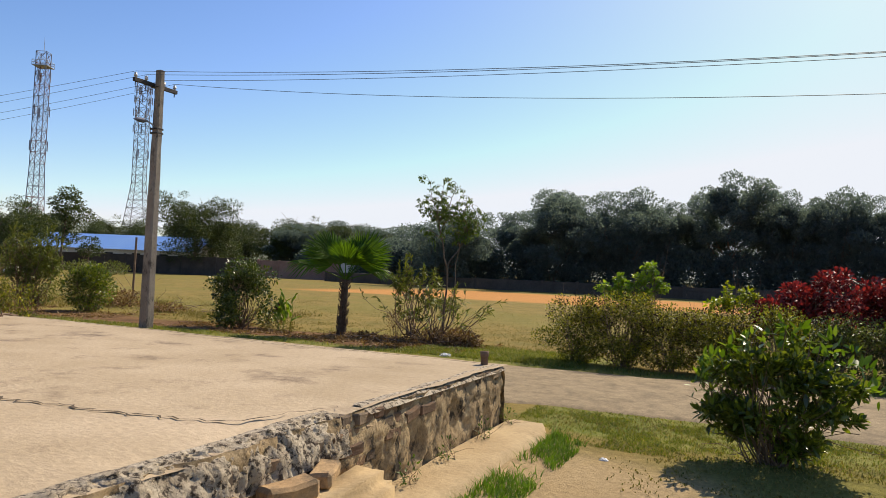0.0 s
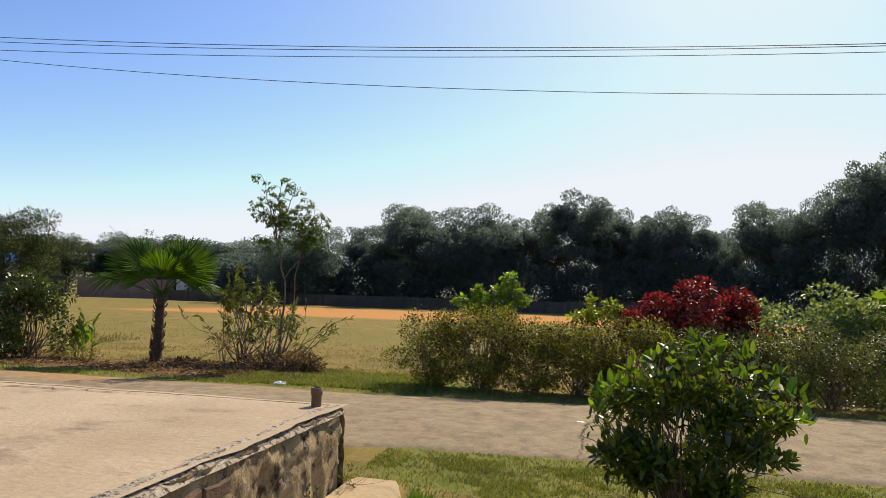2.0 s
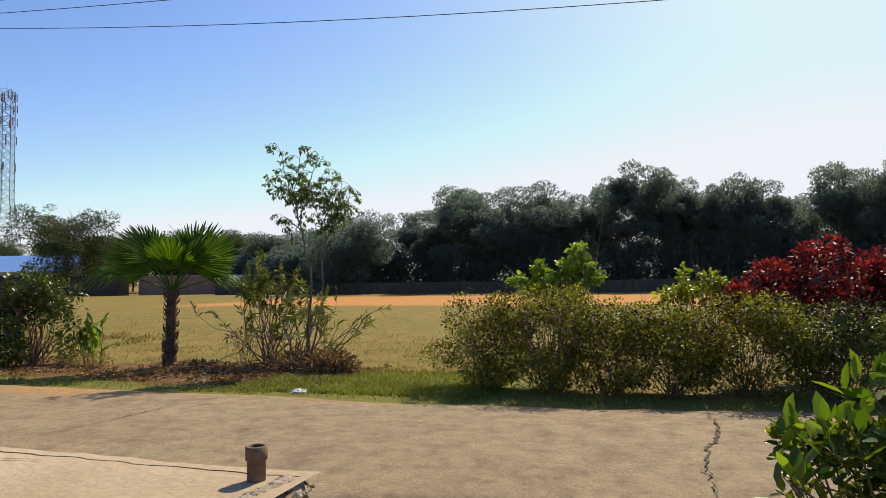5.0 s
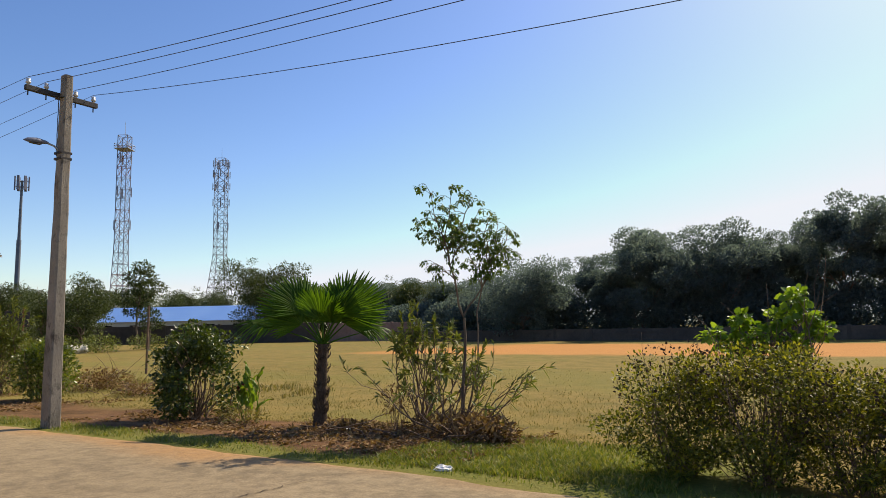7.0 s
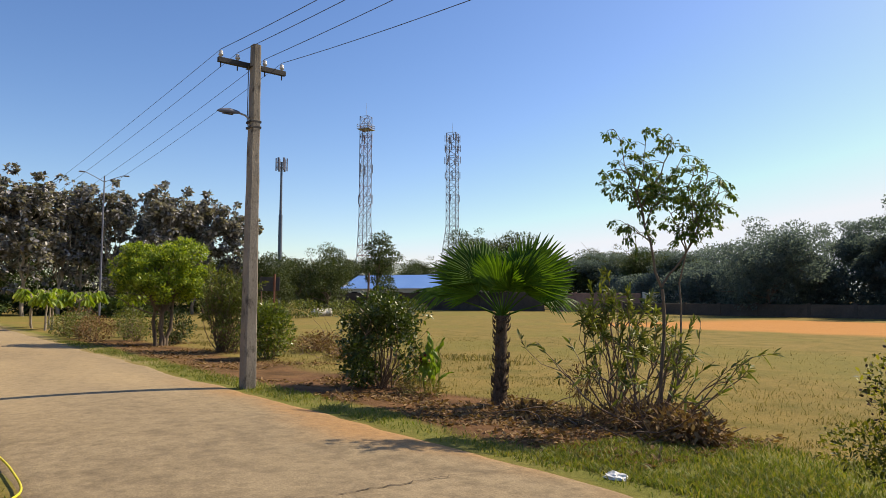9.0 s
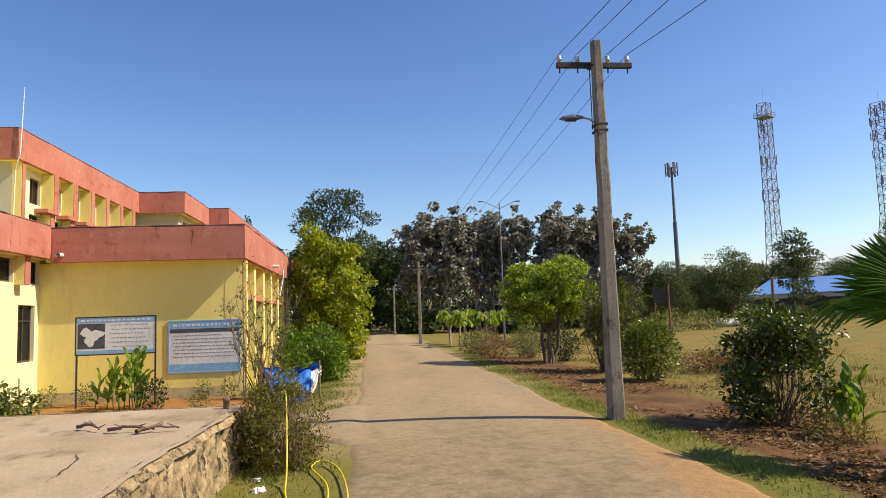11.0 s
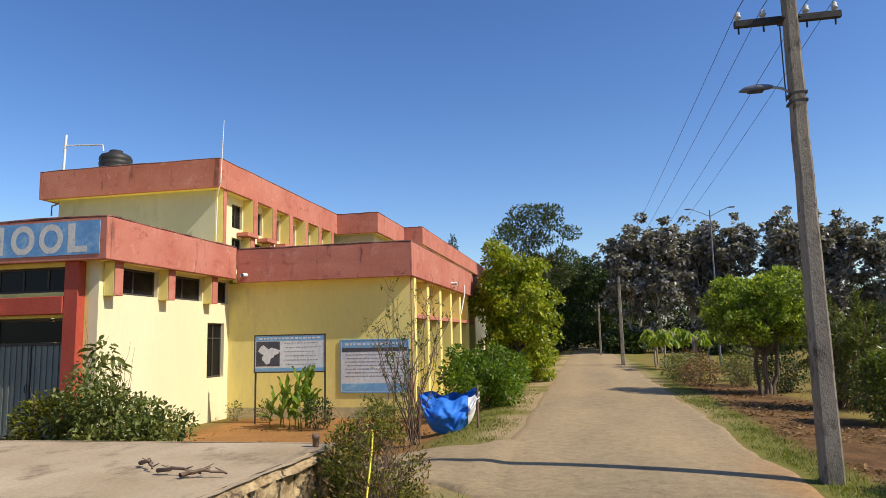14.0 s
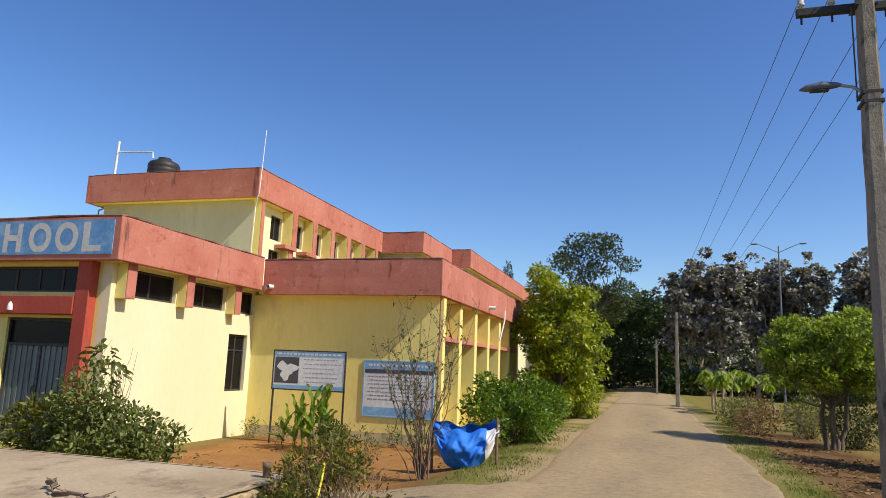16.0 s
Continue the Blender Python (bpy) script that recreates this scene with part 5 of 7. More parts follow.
shrub("red_shrub", "large crimson-leaved shrub behind the hedge", 2.1, 14.1, [(0, 0, 1.05, 1.0, 0.8, 0.62), (0.25, 0, 1.45, 0.72, 0.6, 0.42), (-0.5, 0, 1.2, 0.55, 0.5, 0.4), (0.7, 0, 1.12, 0.45, 0.5, 0.42)], 11500, 0.085, L_RED, 61, 26, 0.016, 0.5, 0.6, 0.5, 0.3, 0.25, clumps=70, frac=0.34)
for k, (x, y, w, h) in enumerate(((4.4, 15.6, 1.3, 1.65), (6.0, 15.7, 1.4, 1.85), (7.7, 15.8, 1.5, 2.0), (9.6, 15.9, 1.6, 2.1))):
    shrub("broad_shrub", "spreading grey-green shrub with shiny leaves", x, y, [(0, 0, h * 0.5, w, 0.9, h * 0.5), (0.3, 0, h * 0.72, w * 0.6, 0.7, h * 0.3)], 8500, 0.082, L_SILVER, 70 + k, 18, 0.016, 0.6, 0.5, 0.5, 0.3, 0.4, group="broad shrubs behind the hedge", clumps=34, frac=0.4)
shrub("lime_shrub", "bright lime-leaved young tree behind the hedge", 5.9, 14.9, [(0.2, 0, 1.95, 0.35, 0.35, 0.4), (-0.1, 0, 1.6, 0.4, 0.4, 0.4)], 320, 0.17, L_BRIGHT, 79, 6, 0.018, 0.75, 0.2, 0.2, 0.2, 0.3)
# bright round-leaved plant rising over the hedge: branches with rosettes
LIME_TIPS = ((-1.75, 1.39), (-1.42, 1.55), (-1.53, 1.30), (-1.17, 1.41), (-1.02, 1.60), (-0.85, 1.81), (-0.78, 1.62), (-0.64, 1.44), (-0.90, 1.32), (-1.30, 1.28), (-1.00, 1.22))
shrub("lime_shrub", "bright lime-leaved plant with rounded leaf clusters", -1.2, 13.95, [(x + 1.2, 0.12 * math.sin(7 * x), z + 0.04, 0.12, 0.12, 0.10) for x, z in LIME_TIPS], 900, 0.085, L_BRIGHT, 80, 22, 0.012, 0.75, 0.15, 0.2, 0.0, 0.3)
shrub("lime_shrub", "small yellow-green plant above the hedge", 0.68, 13.9, [(-0.16, 0, 1.48, 0.08, 0.08, 0.13), (0.17, 0, 1.42, 0.13, 0.12, 0.10), (-0.30, 0, 1.22, 0.2, 0.16, 0.12), (0.0, 0, 1.24, 0.24, 0.2, 0.12), (0.30, 0, 1.36, 0.1, 0.1, 0.09)], 620, 0.075, L_YELLOWGREEN, 82, 14, 0.010, 0.6, 0.3, 0.3, 0.1, 0.3)

# round bush, canna, palm, oleander and sapling in the planted bed
shrub("round_bush", "dense dark green rounded bush in the planting bed", -10.85, 14.05, [(0, 0, 0.75, 0.72, 0.7, 0.72), (0.1, 0, 1.2, 0.62, 0.6, 0.48), (-0.3, 0, 1.05, 0.55, 0.5, 0.5), (0.85, -0.05, 0.72, 0.22, 0.2, 0.2), (1.05, -0.05, 0.88, 0.16, 0.16, 0.14)], 6400, 0.078, L_BUSH, 91, 24, 0.016, 0.5, 0.45, 0.3, 0.15, 0.3, clumps=50, frac=0.5)


def broad_leaf_mesh(name, length, width, mat, curl=0.35, wave=0.03):
    """One long canna leaf on its stalk, arching."""
    n, m = 9, 5
    v = []
    for i in range(n):
        t = i / (n - 1)
        w = width * math.sin(math.pi * min(1, 0.06 + t * 0.97)) ** 0.8
        z = length * (t - 0.25 * curl * t * t)
        y = length * curl * t * t
        for j in range(m):
            s = (j / (m - 1) - 0.5) * 2
            v.append((s * w * 0.5, y + 0.18 * w * s * s + wave * math.sin(9 * t + 3 * s), z))
    f = [(i * m + j, i * m + j + 1, (i + 1) * m + j + 1, (i + 1) * m + j) for i in range(n - 1) for j in range(m - 1)]
    return mesh_from(name, v, f, mat, True)


def canna(label, x, y, count, height, spread, seed, mat=L_BRIGHT, group="canna plants", flower=False):
    r = np.random.default_rng(seed)
    t = thing("canna_plant", label, "plant", (x, y, gz(x, y)), group=group)
    me = broad_leaf_mesh("leaf", 0.42, 0.13, mat)
    me2 = broad_leaf_mesh("leaf", 0.36, 0.11, mat, 0.7)
    stalks = []
    for k in range(count):
        a, d = r.random() * 6.28, spread * math.sqrt(r.random())
        foot = np.array([d * math.cos(a), d * math.sin(a), -0.03])
        h = height * (0.5 + 0.5 * r.random())
        tip = foot + np.array([r.normal() * 0.08, r.normal() * 0.08, h])
        line = limb(foot, tip, r, 0.04, 5)
        stalks.append((line, np.linspace(0.013, 0.006, 5)))
        for j in range(4):
            p = foot + (tip - foot) * (0.3 + 0.22 * j)
            ob = child("leaf", me if j % 2 else me2, t)
            ob.matrix_local = Matrix.Translation(p) @ Euler((r.normal() * 0.15 - 0.25 + 0.1 * j, 0, r.random() * 6.28)).to_matrix().to_4x4() @ Matrix.Scale(height * (0.7 + 0.4 * r.random()), 4)
    child("stalk", tubes("stalk", stalks, mat, 5), t, kind="stuff")
    if flower:
        child("flower", crown_mesh("flower", [(tip[0], tip[1], tip[2] + 0.05, 0.03, 0.03, 0.08)], 26, 0.07, L_RED, r, 0.5, 0.2, 0.0), t, "small red flower spike")
    return t


canna("bright green broad-leaved canna in the planting bed", -9.65, 14.3, 5, 0.85, 0.28, 101, flower=True)


def palm_frond_mesh(name, petiole, radius, segs, droop, r, span=80):
    """A fan leaf: petiole, then pleated segments, joined for most of their length and free at the drooping tips."""
    v, f = [], []
    pl, q = tube_arrays([(0, 0, 0), (0, petiole * 0.5, 0.015), (0, petiole, 0)], [0.020, 0.013, 0.010], 5)
    v += [tuple(p) for p in pl]
    f += [tuple(int(i) for i in k) for k in q]
    step = radians(2 * span) / segs
    for k in range(segs):
        a = (k + 0.5 - segs / 2) * step + r.normal() * 0.012
        L = radius * (0.80 + 0.20 * math.cos(a * 0.9)) * (0.93 + 0.12 * r.random())
        hang = droop * (0.5 + 1.0 * r.random())
        o = len(v)
        for s, wd in ((0.02, 1.0), (0.35, 1.04), (0.66, 1.04), (0.84, 0.72), (0.94, 0.36), (1.0, 0.02)):
            w = math.tan(step * 0.5) * L * min(s, 0.66) * wd * 1.04 + 0.001
            cx, cy = L * s * math.sin(a), L * s * math.cos(a)
            nx, ny = math.cos(a), -math.sin(a)
            cup = 0.16 * L * s * (1 - math.cos(a))
            z = cup - hang * L * max(0, s - 0.62) ** 1.5
            ridge = 0.42 * w
            v += [(cx - nx * w, petiole + cy - ny * w, z - ridge), (cx, petiole + cy, z + ridge), (cx + nx * w, petiole + cy + ny * w, z - ridge)]
        for i in range(5):
            b = o + i * 3
            f += [(b, b + 1, b + 4, b + 3), (b + 1, b + 2, b + 5, b + 4)]
    return mesh_from(name, v, f, L_PALM)


def build_palm(x, y):
    r = np.random.default_rng(5)
    t = thing("fan_palm", "small fan palm with a dark fibrous trunk", "palm tree", (x, y, gz(x, y)))
    n, s = 40, 12
    v = []
    for i in range(n):
        z = -0.1 + 1.45 * i / (n - 1)
        for j in range(s):
            a = 2 * math.pi * j / s
            rad = 0.082 + 0.05 * math.exp(-z * 4) + 0.004 * math.sin(z * 55 + (j % 2) * 2.2) + 0.012 * noise.noise(Vector((a * 2, z * 9, 0)))
            v.append((rad * math.cos(a) + 0.04 * z, rad * math.sin(a), z))
    _, q = tube_arrays([(0, 0, i) for i in range(n)], 1.0, s)
    child("trunk", quad_mesh("trunk", v, q, PALMBARK, True), t)
    stubs = []
    for k in range(170):
        a, z = r.random() * 6.28, 0.05 + 1.28 * r.random()
        p = np.array([0.095 * math.cos(a) + 0.04 * z, 0.095 * math.sin(a), z])
        stubs.append((np.array([p, p + [0.035 * math.cos(a), 0.035 * math.sin(a), 0.04], p + [0.04 * math.cos(a), 0.04 * math.sin(a), 0.09]]), [0.014, 0.010, 0.004]))
    child("leaf_stub_cover", tubes("leaf_stub_cover", stubs, PALMBARK, 4), t, kind="stuff")
    fresh = [palm_frond_mesh("frond", 0.56, 0.76, 34, 0.4, r, 82), palm_frond_mesh("frond", 0.54, 0.74, 32, 0.6, r, 76)]
    low = palm_frond_mesh("frond", 0.72, 0.60, 26, 2.2, r, 78)
    # each frond: bearing, rise, size and twist
    fronds = [(42, 54, 1.0, 66), (28, 66, 0.92, 55), (56, 44, 0.85, 72), (222, 56, 1.0, -68), (206, 66, 0.94, -55), (238, 46, 0.84, -68), (300, 74, 0.72, 0), (130, 70, 0.8, 20), (345, 60, 0.75, 30), (165, 60, 0.75, -30), (95, 56, 0.75, 0), (222, 22, 1.0, -16), (40, 20, 0.8, 16)]
    for k, (bearing, rise, size, twist) in enumerate(fronds):
        ob = child("frond", low if rise < 26 else fresh[k % 2], t, "drooping older frond" if rise < 26 else "")
        a, e = radians(bearing), radians(rise)
        d = Vector((math.cos(a) * math.cos(e), math.sin(a) * math.cos(e), math.sin(e)))
        n = Vector((-math.cos(a) * math.sin(e), -math.sin(a) * math.sin(e), math.cos(e)))
        turn = Matrix((d.cross(n), d, n)).transposed().to_4x4() @ Euler((radians(2 - 8 * r.random()), radians(twist + r.normal() * 8), 0)).to_matrix().to_4x4()
        ob.matrix_local = Matrix.Translation((0.055, 0, 1.33)) @ turn @ Matrix.Scale(size * 1.08, 4)
    return t


build_palm(-7.92, 14.17)


def build_oleander(x, y, seed, spread, height, stems, leaf, label, name="oleander_shrub", dry=True):
    """A sparse shrub: long stems fan out from one foot, whorls of narrow leaves on their ends."""
    r = np.random.default_rng(seed)
    t = thing(name, label, "shrub", (x, y, gz(x, y)))
    sets, base, axis = [], [], []
    for k in range(stems):
        a = r.random() * 6.28
        out = spread * (0.25 + 0.75 * r.random())
        tip = np.array([out * math.cos(a), out * math.sin(a) * 0.7, height * (0.55 + 0.45 * r.random()) * (1.1 - 0.35 * out / spread)])
        line = limb((r.normal() * 0.07, r.normal() * 0.07, -0.05), tip, r, 0.09, 7)
        sets.append((line, np.linspace(0.016, 0.005, 7)))
        for j in range(3):
            m = line[r.integers(3, 6)]
            e = m + (tip - line[0]) * 0.3 * (0.5 + r.random()) + r.normal(size=3) * 0.14
            twig = limb(m, e, r, 0.08, 4)
            sets.append((twig, np.linspace(0.006, 0.003, 4)))
            for _q in range(leaf):
                base.append(twig[3] + (twig[2] - twig[3]) * r.random())
                axis.append((twig[3] - twig[2]) * 3 + r.normal(size=3) * 0.35)
        for _q in range(leaf):
            base.append(line[6] + (line[5] - line[6]) * r.random())
            axis.append((line[6] - line[5]) * 2.5 + r.normal(size=3) * 0.4)
    child("stem_tangle", tubes("stem_tangle", sets, TWIG, 5), t, kind="stuff")
    v, q = leaf_arrays(np.array(base), np.array(axis), 0.135 * (0.7 + 0.6 * r.random(len(base))), 0.2, 0.2, 0.2, r)
    child("foliage", quad_mesh("foliage", v, q, L_OLEANDER), t)
    if dry:
        bl = [(0.3, 0, 0.16, 0.55, 0.4, 0.2), (-0.2, 0, 0.12, 0.5, 0.4, 0.16), (0.75, 0, 0.12, 0.35, 0.3, 0.18)]
        child("dead_litter", crown_mesh("dead_litter", bl, 1500, 0.07, L_DRY, r, 0.4, 0.2, 0.2, 0.3, 0.2), t, "heap of dead twigs and leaves")
    return t


build_oleander(-5.6, 14.42, 111, 1.3, 1.35, 19, 8, "sparse oleander shrub with dead twigs at its foot")
build_oleander(-6.55, 15.15, 113, 0.8, 1.9, 20, 22, "leafy green oleander behind the sapling", dry=False)


def build_sapling(x, y):
    """A slender young tree: two bare stems, a few rising limbs and drooping sprays of small round leaflets."""
    r = np.random.default_rng(17)
    t = thing("sapling", "slender young tree with a thin open crown", "tree", (x, y, gz(x, y)))
    side, deep = np.array([0.74, 0.67, 0.0]), np.array([-0.67, 0.74, 0.0])
    at = lambda u, z, w=0.0: side * u + deep * w + np.array([0, 0, z])
    fork = at(0.0, 1.62)
    trunk = limb(at(0, -0.05), fork, r, 0.008, 7)
    second = limb(at(0.05, -0.05, 0.06), at(0.36, 2.05, 0.1), r, 0.02, 8)
    lead = limb(fork, at(-0.26, 2.55), r, 0.02, 6)
    right = limb(fork, at(0.52, 2.30), r, 0.03, 6)
    sets = [(trunk, np.linspace(0.028, 0.021, 7)), (second, np.linspace(0.020, 0.010, 8)), (lead, np.linspace(0.019, 0.013, 6)), (right, np.linspace(0.016, 0.010, 6))]
    limbs = [(lead[5], -0.56, 3.52, 0.05), (lead[5], -0.20, 3.42, -0.1), (lead[5], 0.16, 3.46, 0.1), (lead[4], -0.66, 2.86, 0.1), (lead[4], -0.60, 3.06, -0.2), (lead[3], -0.46, 2.36, -0.05), (lead[5], 0.04, 2.98, 0.25), (lead[4], 0.10, 2.72, -0.25),
             (right[5], 0.86, 2.86, 0.0), (right[5], 0.70, 3.02, 0.15), (right[4], 0.78, 2.56, -0.15), (right[5], 0.46, 3.02, -0.1), (second[7], 0.34, 2.70, 0.2), (second[7], 0.56, 2.52, 0.1), (lead[5], 0.28, 3.12, -0.1), (lead[5], 0.22, 2.78, 0.0), (right[5], 0.36, 2.80, -0.15), (second[7], 0.12, 2.58, 0.1), (lead[5], -0.12, 2.80, 0.15)]
    base, axis = [], []
    for start, u, z, w in limbs:
        line = limb(start, at(u, z, w), r, 0.07, 8)
        sets.append((line, np.linspace(0.011, 0.004, 8)))
        for j in range(11):
            m = line[3 + (j * 5) // 11] if j < 9 else line[7]
            way = r.normal(size=3) * np.array([1, 1, 0.35]) + (line[7] - line[4]) * 0.8
            way /= np.linalg.norm(way)
            spray = np.array([m, m + way * 0.10 + [0, 0, 0.02], m + way * 0.19 + [0, 0, 0.0], m + way * 0.26 + [0, 0, -0.05]])
            sets.append((spray, [0.004, 0.003, 0.003, 0.002]))
            across = np.cross(way, [0, 0, 1.0])
            for i in range(26):
                q = 0.25 + 0.8 * r.random()
                p = spray[1] + (spray[3] - spray[1]) * min(q, 1.0)
                e = across * (r.random() - 0.5) * 0.15 + np.array([0, 0, -0.04 * r.random()])
                base.append(p + e)
                axis.append(e * 6 + way * 0.4 + r.normal(size=3) * 0.3 + [0, 0, -0.25])
    child("trunk", tubes("trunk", sets, BARK, 6), t)
    base = np.array(base)
    v, q = leaf_arrays(base, np.array(axis), 0.044 * (0.6 + 0.8 * r.random(len(base))), 0.6, 0.2, 0.15, r)
    child("crown", quad_mesh("crown", v, q, L_SAPLING), t)
    return t


build_sapling(-5.46, 14.64).scale = (0.90, 0.90, 1.08)


def brush_heap(label, x, y, w, h, n, seed, mats=(L_DRY,), sticks=40):
    r = np.random.default_rng(seed)
    t = thing("brush_heap", label, "dry brush", (x, y, gz(x, y)))
    sets = []
    for k in range(sticks):
        a = np.array([r.normal() * w * 0.4, r.normal() * w * 0.25, abs(r.normal()) * h * 0.3])
        sets.append((limb(a, a + r.normal(size=3) * [w * 0.3, w * 0.25, h * 0.35] + [0, 0, h * 0.2], r, 0.12, 4), np.linspace(0.010, 0.004, 4)))
    child("stick_tangle", tubes("stick_tangle", sets, TWIG, 4), t, kind="stuff")
    child("dead_leaves", crown_mesh("dead_leaves", [(0, 0, h * 0.3, w * 0.5, w * 0.32, h * 0.5)], n, 0.08, mats[0], r, 0.45, 0.1, 0.2, 0.3, 0.2), t)
    return t


brush_heap("low heap of dead twigs and brown leaves", -4.75, 14.0, 0.9, 0.42, 1100, 121)
brush_heap("low heap of dead twigs and brown leaves", -7.1, 14.0, 1.3, 0.18, 700, 122)
brush_heap("dark heap of cut brush in the grass", -18.9, 17.2, 2.2, 0.75, 1500, 123)
brush_heap("dark heap of cut brush in the grass", -16.2, 16.6, 1.6, 0.35, 700, 124)
shrub("weed_clump", "straw-coloured weed clump in the planting bed", -9.6, 14.0, [(0, 0, 0.12, 0.5, 0.35, 0.14)], 500, 0.10, L_STRAW, 125, 8, 0.005, 0.15)
shrub("weed_clump", "dry purple-brown weed beside the palm", -6.55, 14.4, [(0, 0, 0.5, 0.28, 0.2, 0.22)], 260, 0.06, L_DRY, 126, 14, 0.005, 0.3)

# further along the road
shrub("round_bush", "rounded dark green bush beside the road", -17.6, 14.9, [(0, 0, 0.7, 0.75, 0.7, 0.65), (0.1, 0, 1.05, 0.5, 0.5, 0.4)], 4600, 0.085, L_GLOSSY, 131, 16, 0.014)
build_oleander(-20.6, 14.9, 133, 1.1, 2.4, 46, 24, "tall leafy oleander beside the road", dry=False)
shrub("round_bush", "leafy green bush under the oleander", -20.4, 15.2, [(0, 0, 0.9, 0.8, 0.7, 0.8), (0.1, 0, 1.5, 0.6, 0.6, 0.5)], 3400, 0.10, L_OLEANDER, 134, 14, 0.014, 0.3)


def tree(name, label, x, y, blobs, n, leaf, mat, seed, trunk_r, limbs=9, aspect=0.5, gap=0.4, gap_scale=1.5, up=0.2, shell=0.4, bark=None, fork=0.35, group="", droop=0.15, stems=1, z0=None, clumps=0, frac=0.36):
    """A tree: tapered trunk with limbs into each mass of the crown, and separate leaves."""
    r = np.random.default_rng(seed)
    t = thing(name, label, "tree", (x, y, gz(x, y) if z0 is None else z0), group=group)
    b = np.asarray(blobs, float)
    base_z = max(0.3, (b[:, 2] - b[:, 5]).min())
    sets = []
    for s in range(stems):
        off = np.array([r.normal(), r.normal(), 0]) * trunk_r * (2.0 if stems > 1 else 0)
        forkp = np.array([off[0] * 2.5, off[1] * 2.5, base_z + fork * (b[:, 2].max() - base_z)])
        main = limb(off + [0, 0, -0.2], forkp, r, 0.03, 6)
        sets.append((main, np.linspace(trunk_r, trunk_r * 0.6, 6)))
        for k in range(limbs):
            c = b[r.integers(len(b))]
            e = c[:3] + r.normal(size=3) * c[3:] * 0.45
            m = main[r.integers(3, 6)]
            line = limb(m, e, r, 0.10, 6)
            sets.append((line, np.linspace(trunk_r * 0.42, trunk_r * 0.07, 6)))
            e2 = line[4] + r.normal(size=3) * c[3:] * 0.4
            sets.append((limb(line[3], e2, r, 0.1, 4), np.linspace(trunk_r * 0.2, trunk_r * 0.05, 4)))
    child("trunk", tubes("trunk", sets, bark or BARK, 7), t)
    child("crown", crown_mesh("crown", blobs, n, leaf, mat, r, aspect, shell, gap, gap_scale, up, droop, 0.05, clumps, frac), t)
    return t


tree("feathery_tree", "small round-topped feathery tree beside the road", -24.3, 14.2, [(0, 0, 2.45, 1.4, 1.3, 0.8), (0.3, 0.5, 2.95, 0.9, 0.8, 0.6), (-0.3, -0.5, 2.8, 0.9, 0.8, 0.65), (0.2, -0.95, 2.1, 0.6, 0.6, 0.5), (0.1, 1.0, 2.1, 0.65, 0.6, 0.5)], 22000, 0.105, L_ACACIA, 141, 0.07, 12, 0.45, 0.6, 0.4, 0.1, 0.5, stems=4, clumps=150, frac=0.27)
shrub("round_bush", "dark leafy bush below the feathery tree", -25.2, 14.9, [(0, 0, 0.6, 0.7, 0.7, 0.6)], 1800, 0.09, L_DARK, 143, 12, 0.012)
for k, (x, y, h) in enumerate(((-27.5, 12.9, 0.9), (-29.3, 12.8, 1.0), (-31.2, 12.7, 0.95), (-33.5, 13.6, 1.15), (-27.8, 14.4, 1.25), (-30.5, 14.8, 1.2))):
    shrub("road_shrub", "low leafy shrub in the dry verge", x, y, [(0, 0, h * 0.5, 0.75, 0.7, h * 0.5)], 1000, 0.085, L_OLEANDER if k % 3 else L_DRY, 150 + k, 34, 0.008, group="low shrubs along the verge")


def build_papaya(x, y, h, seed):
    """A papaya-like plant: bare stem and a crown of drooping lobed leaves."""
    r = np.random.default_rng(seed)
    t = thing("papaya_plant", "young bright green papaya plant with drooping leaves", "plant", (x, y, gz(x, y)), group="papaya plants by the road")
    sets = [(limb((0, 0, -0.1), (r.normal() * 0.05, r.normal() * 0.05, h * 0.72), r, 0.02, 5), np.linspace(0.06, 0.035, 5))]
    base, axis = [], []
    for k in range(16):
        a, e = r.random() * 6.28, h * (0.72 + 0.22 * r.random())
        out = 0.35 + 0.3 * r.random()
        tip = np.array([out * math.cos(a), out * math.sin(a), e])
        sets.append((np.array([[0, 0, h * 0.68], tip * [0.6, 0.6, 1] + [0, 0, 0.08], tip]), [0.014, 0.010, 0.006]))
        for _q in range(9):
            b = r.random() * 6.28
            base.append(tip)
            axis.append(np.array([math.cos(b), math.sin(b), -0.75 + 0.3 * r.normal()]))
    child("trunk", tubes("trunk", sets, BARK_PALE, 6), t)
    v, q = leaf_arrays(np.array(base), np.array(axis), 0.34 * (0.8 + 0.4 * r.random(len(base))), 0.4, 0.3, 0.35, r)
    child("foliage", quad_mesh("foliage", v, q, L_LIME), t)
    return t


for k, (x, y, h) in enumerate(((-37.5, 12.9, 1.9), (-39.0, 13.4, 1.95), (-40.5, 12.8, 2.1), (-38.3, 14.4, 2.0), (-41.5, 13.7, 2.2), (-44.0, 13.2, 2.2), (-40.3, 15.4, 2.2), (-36.8, 16.6, 2.0))):
    build_papaya(x, y, h, 160 + k)

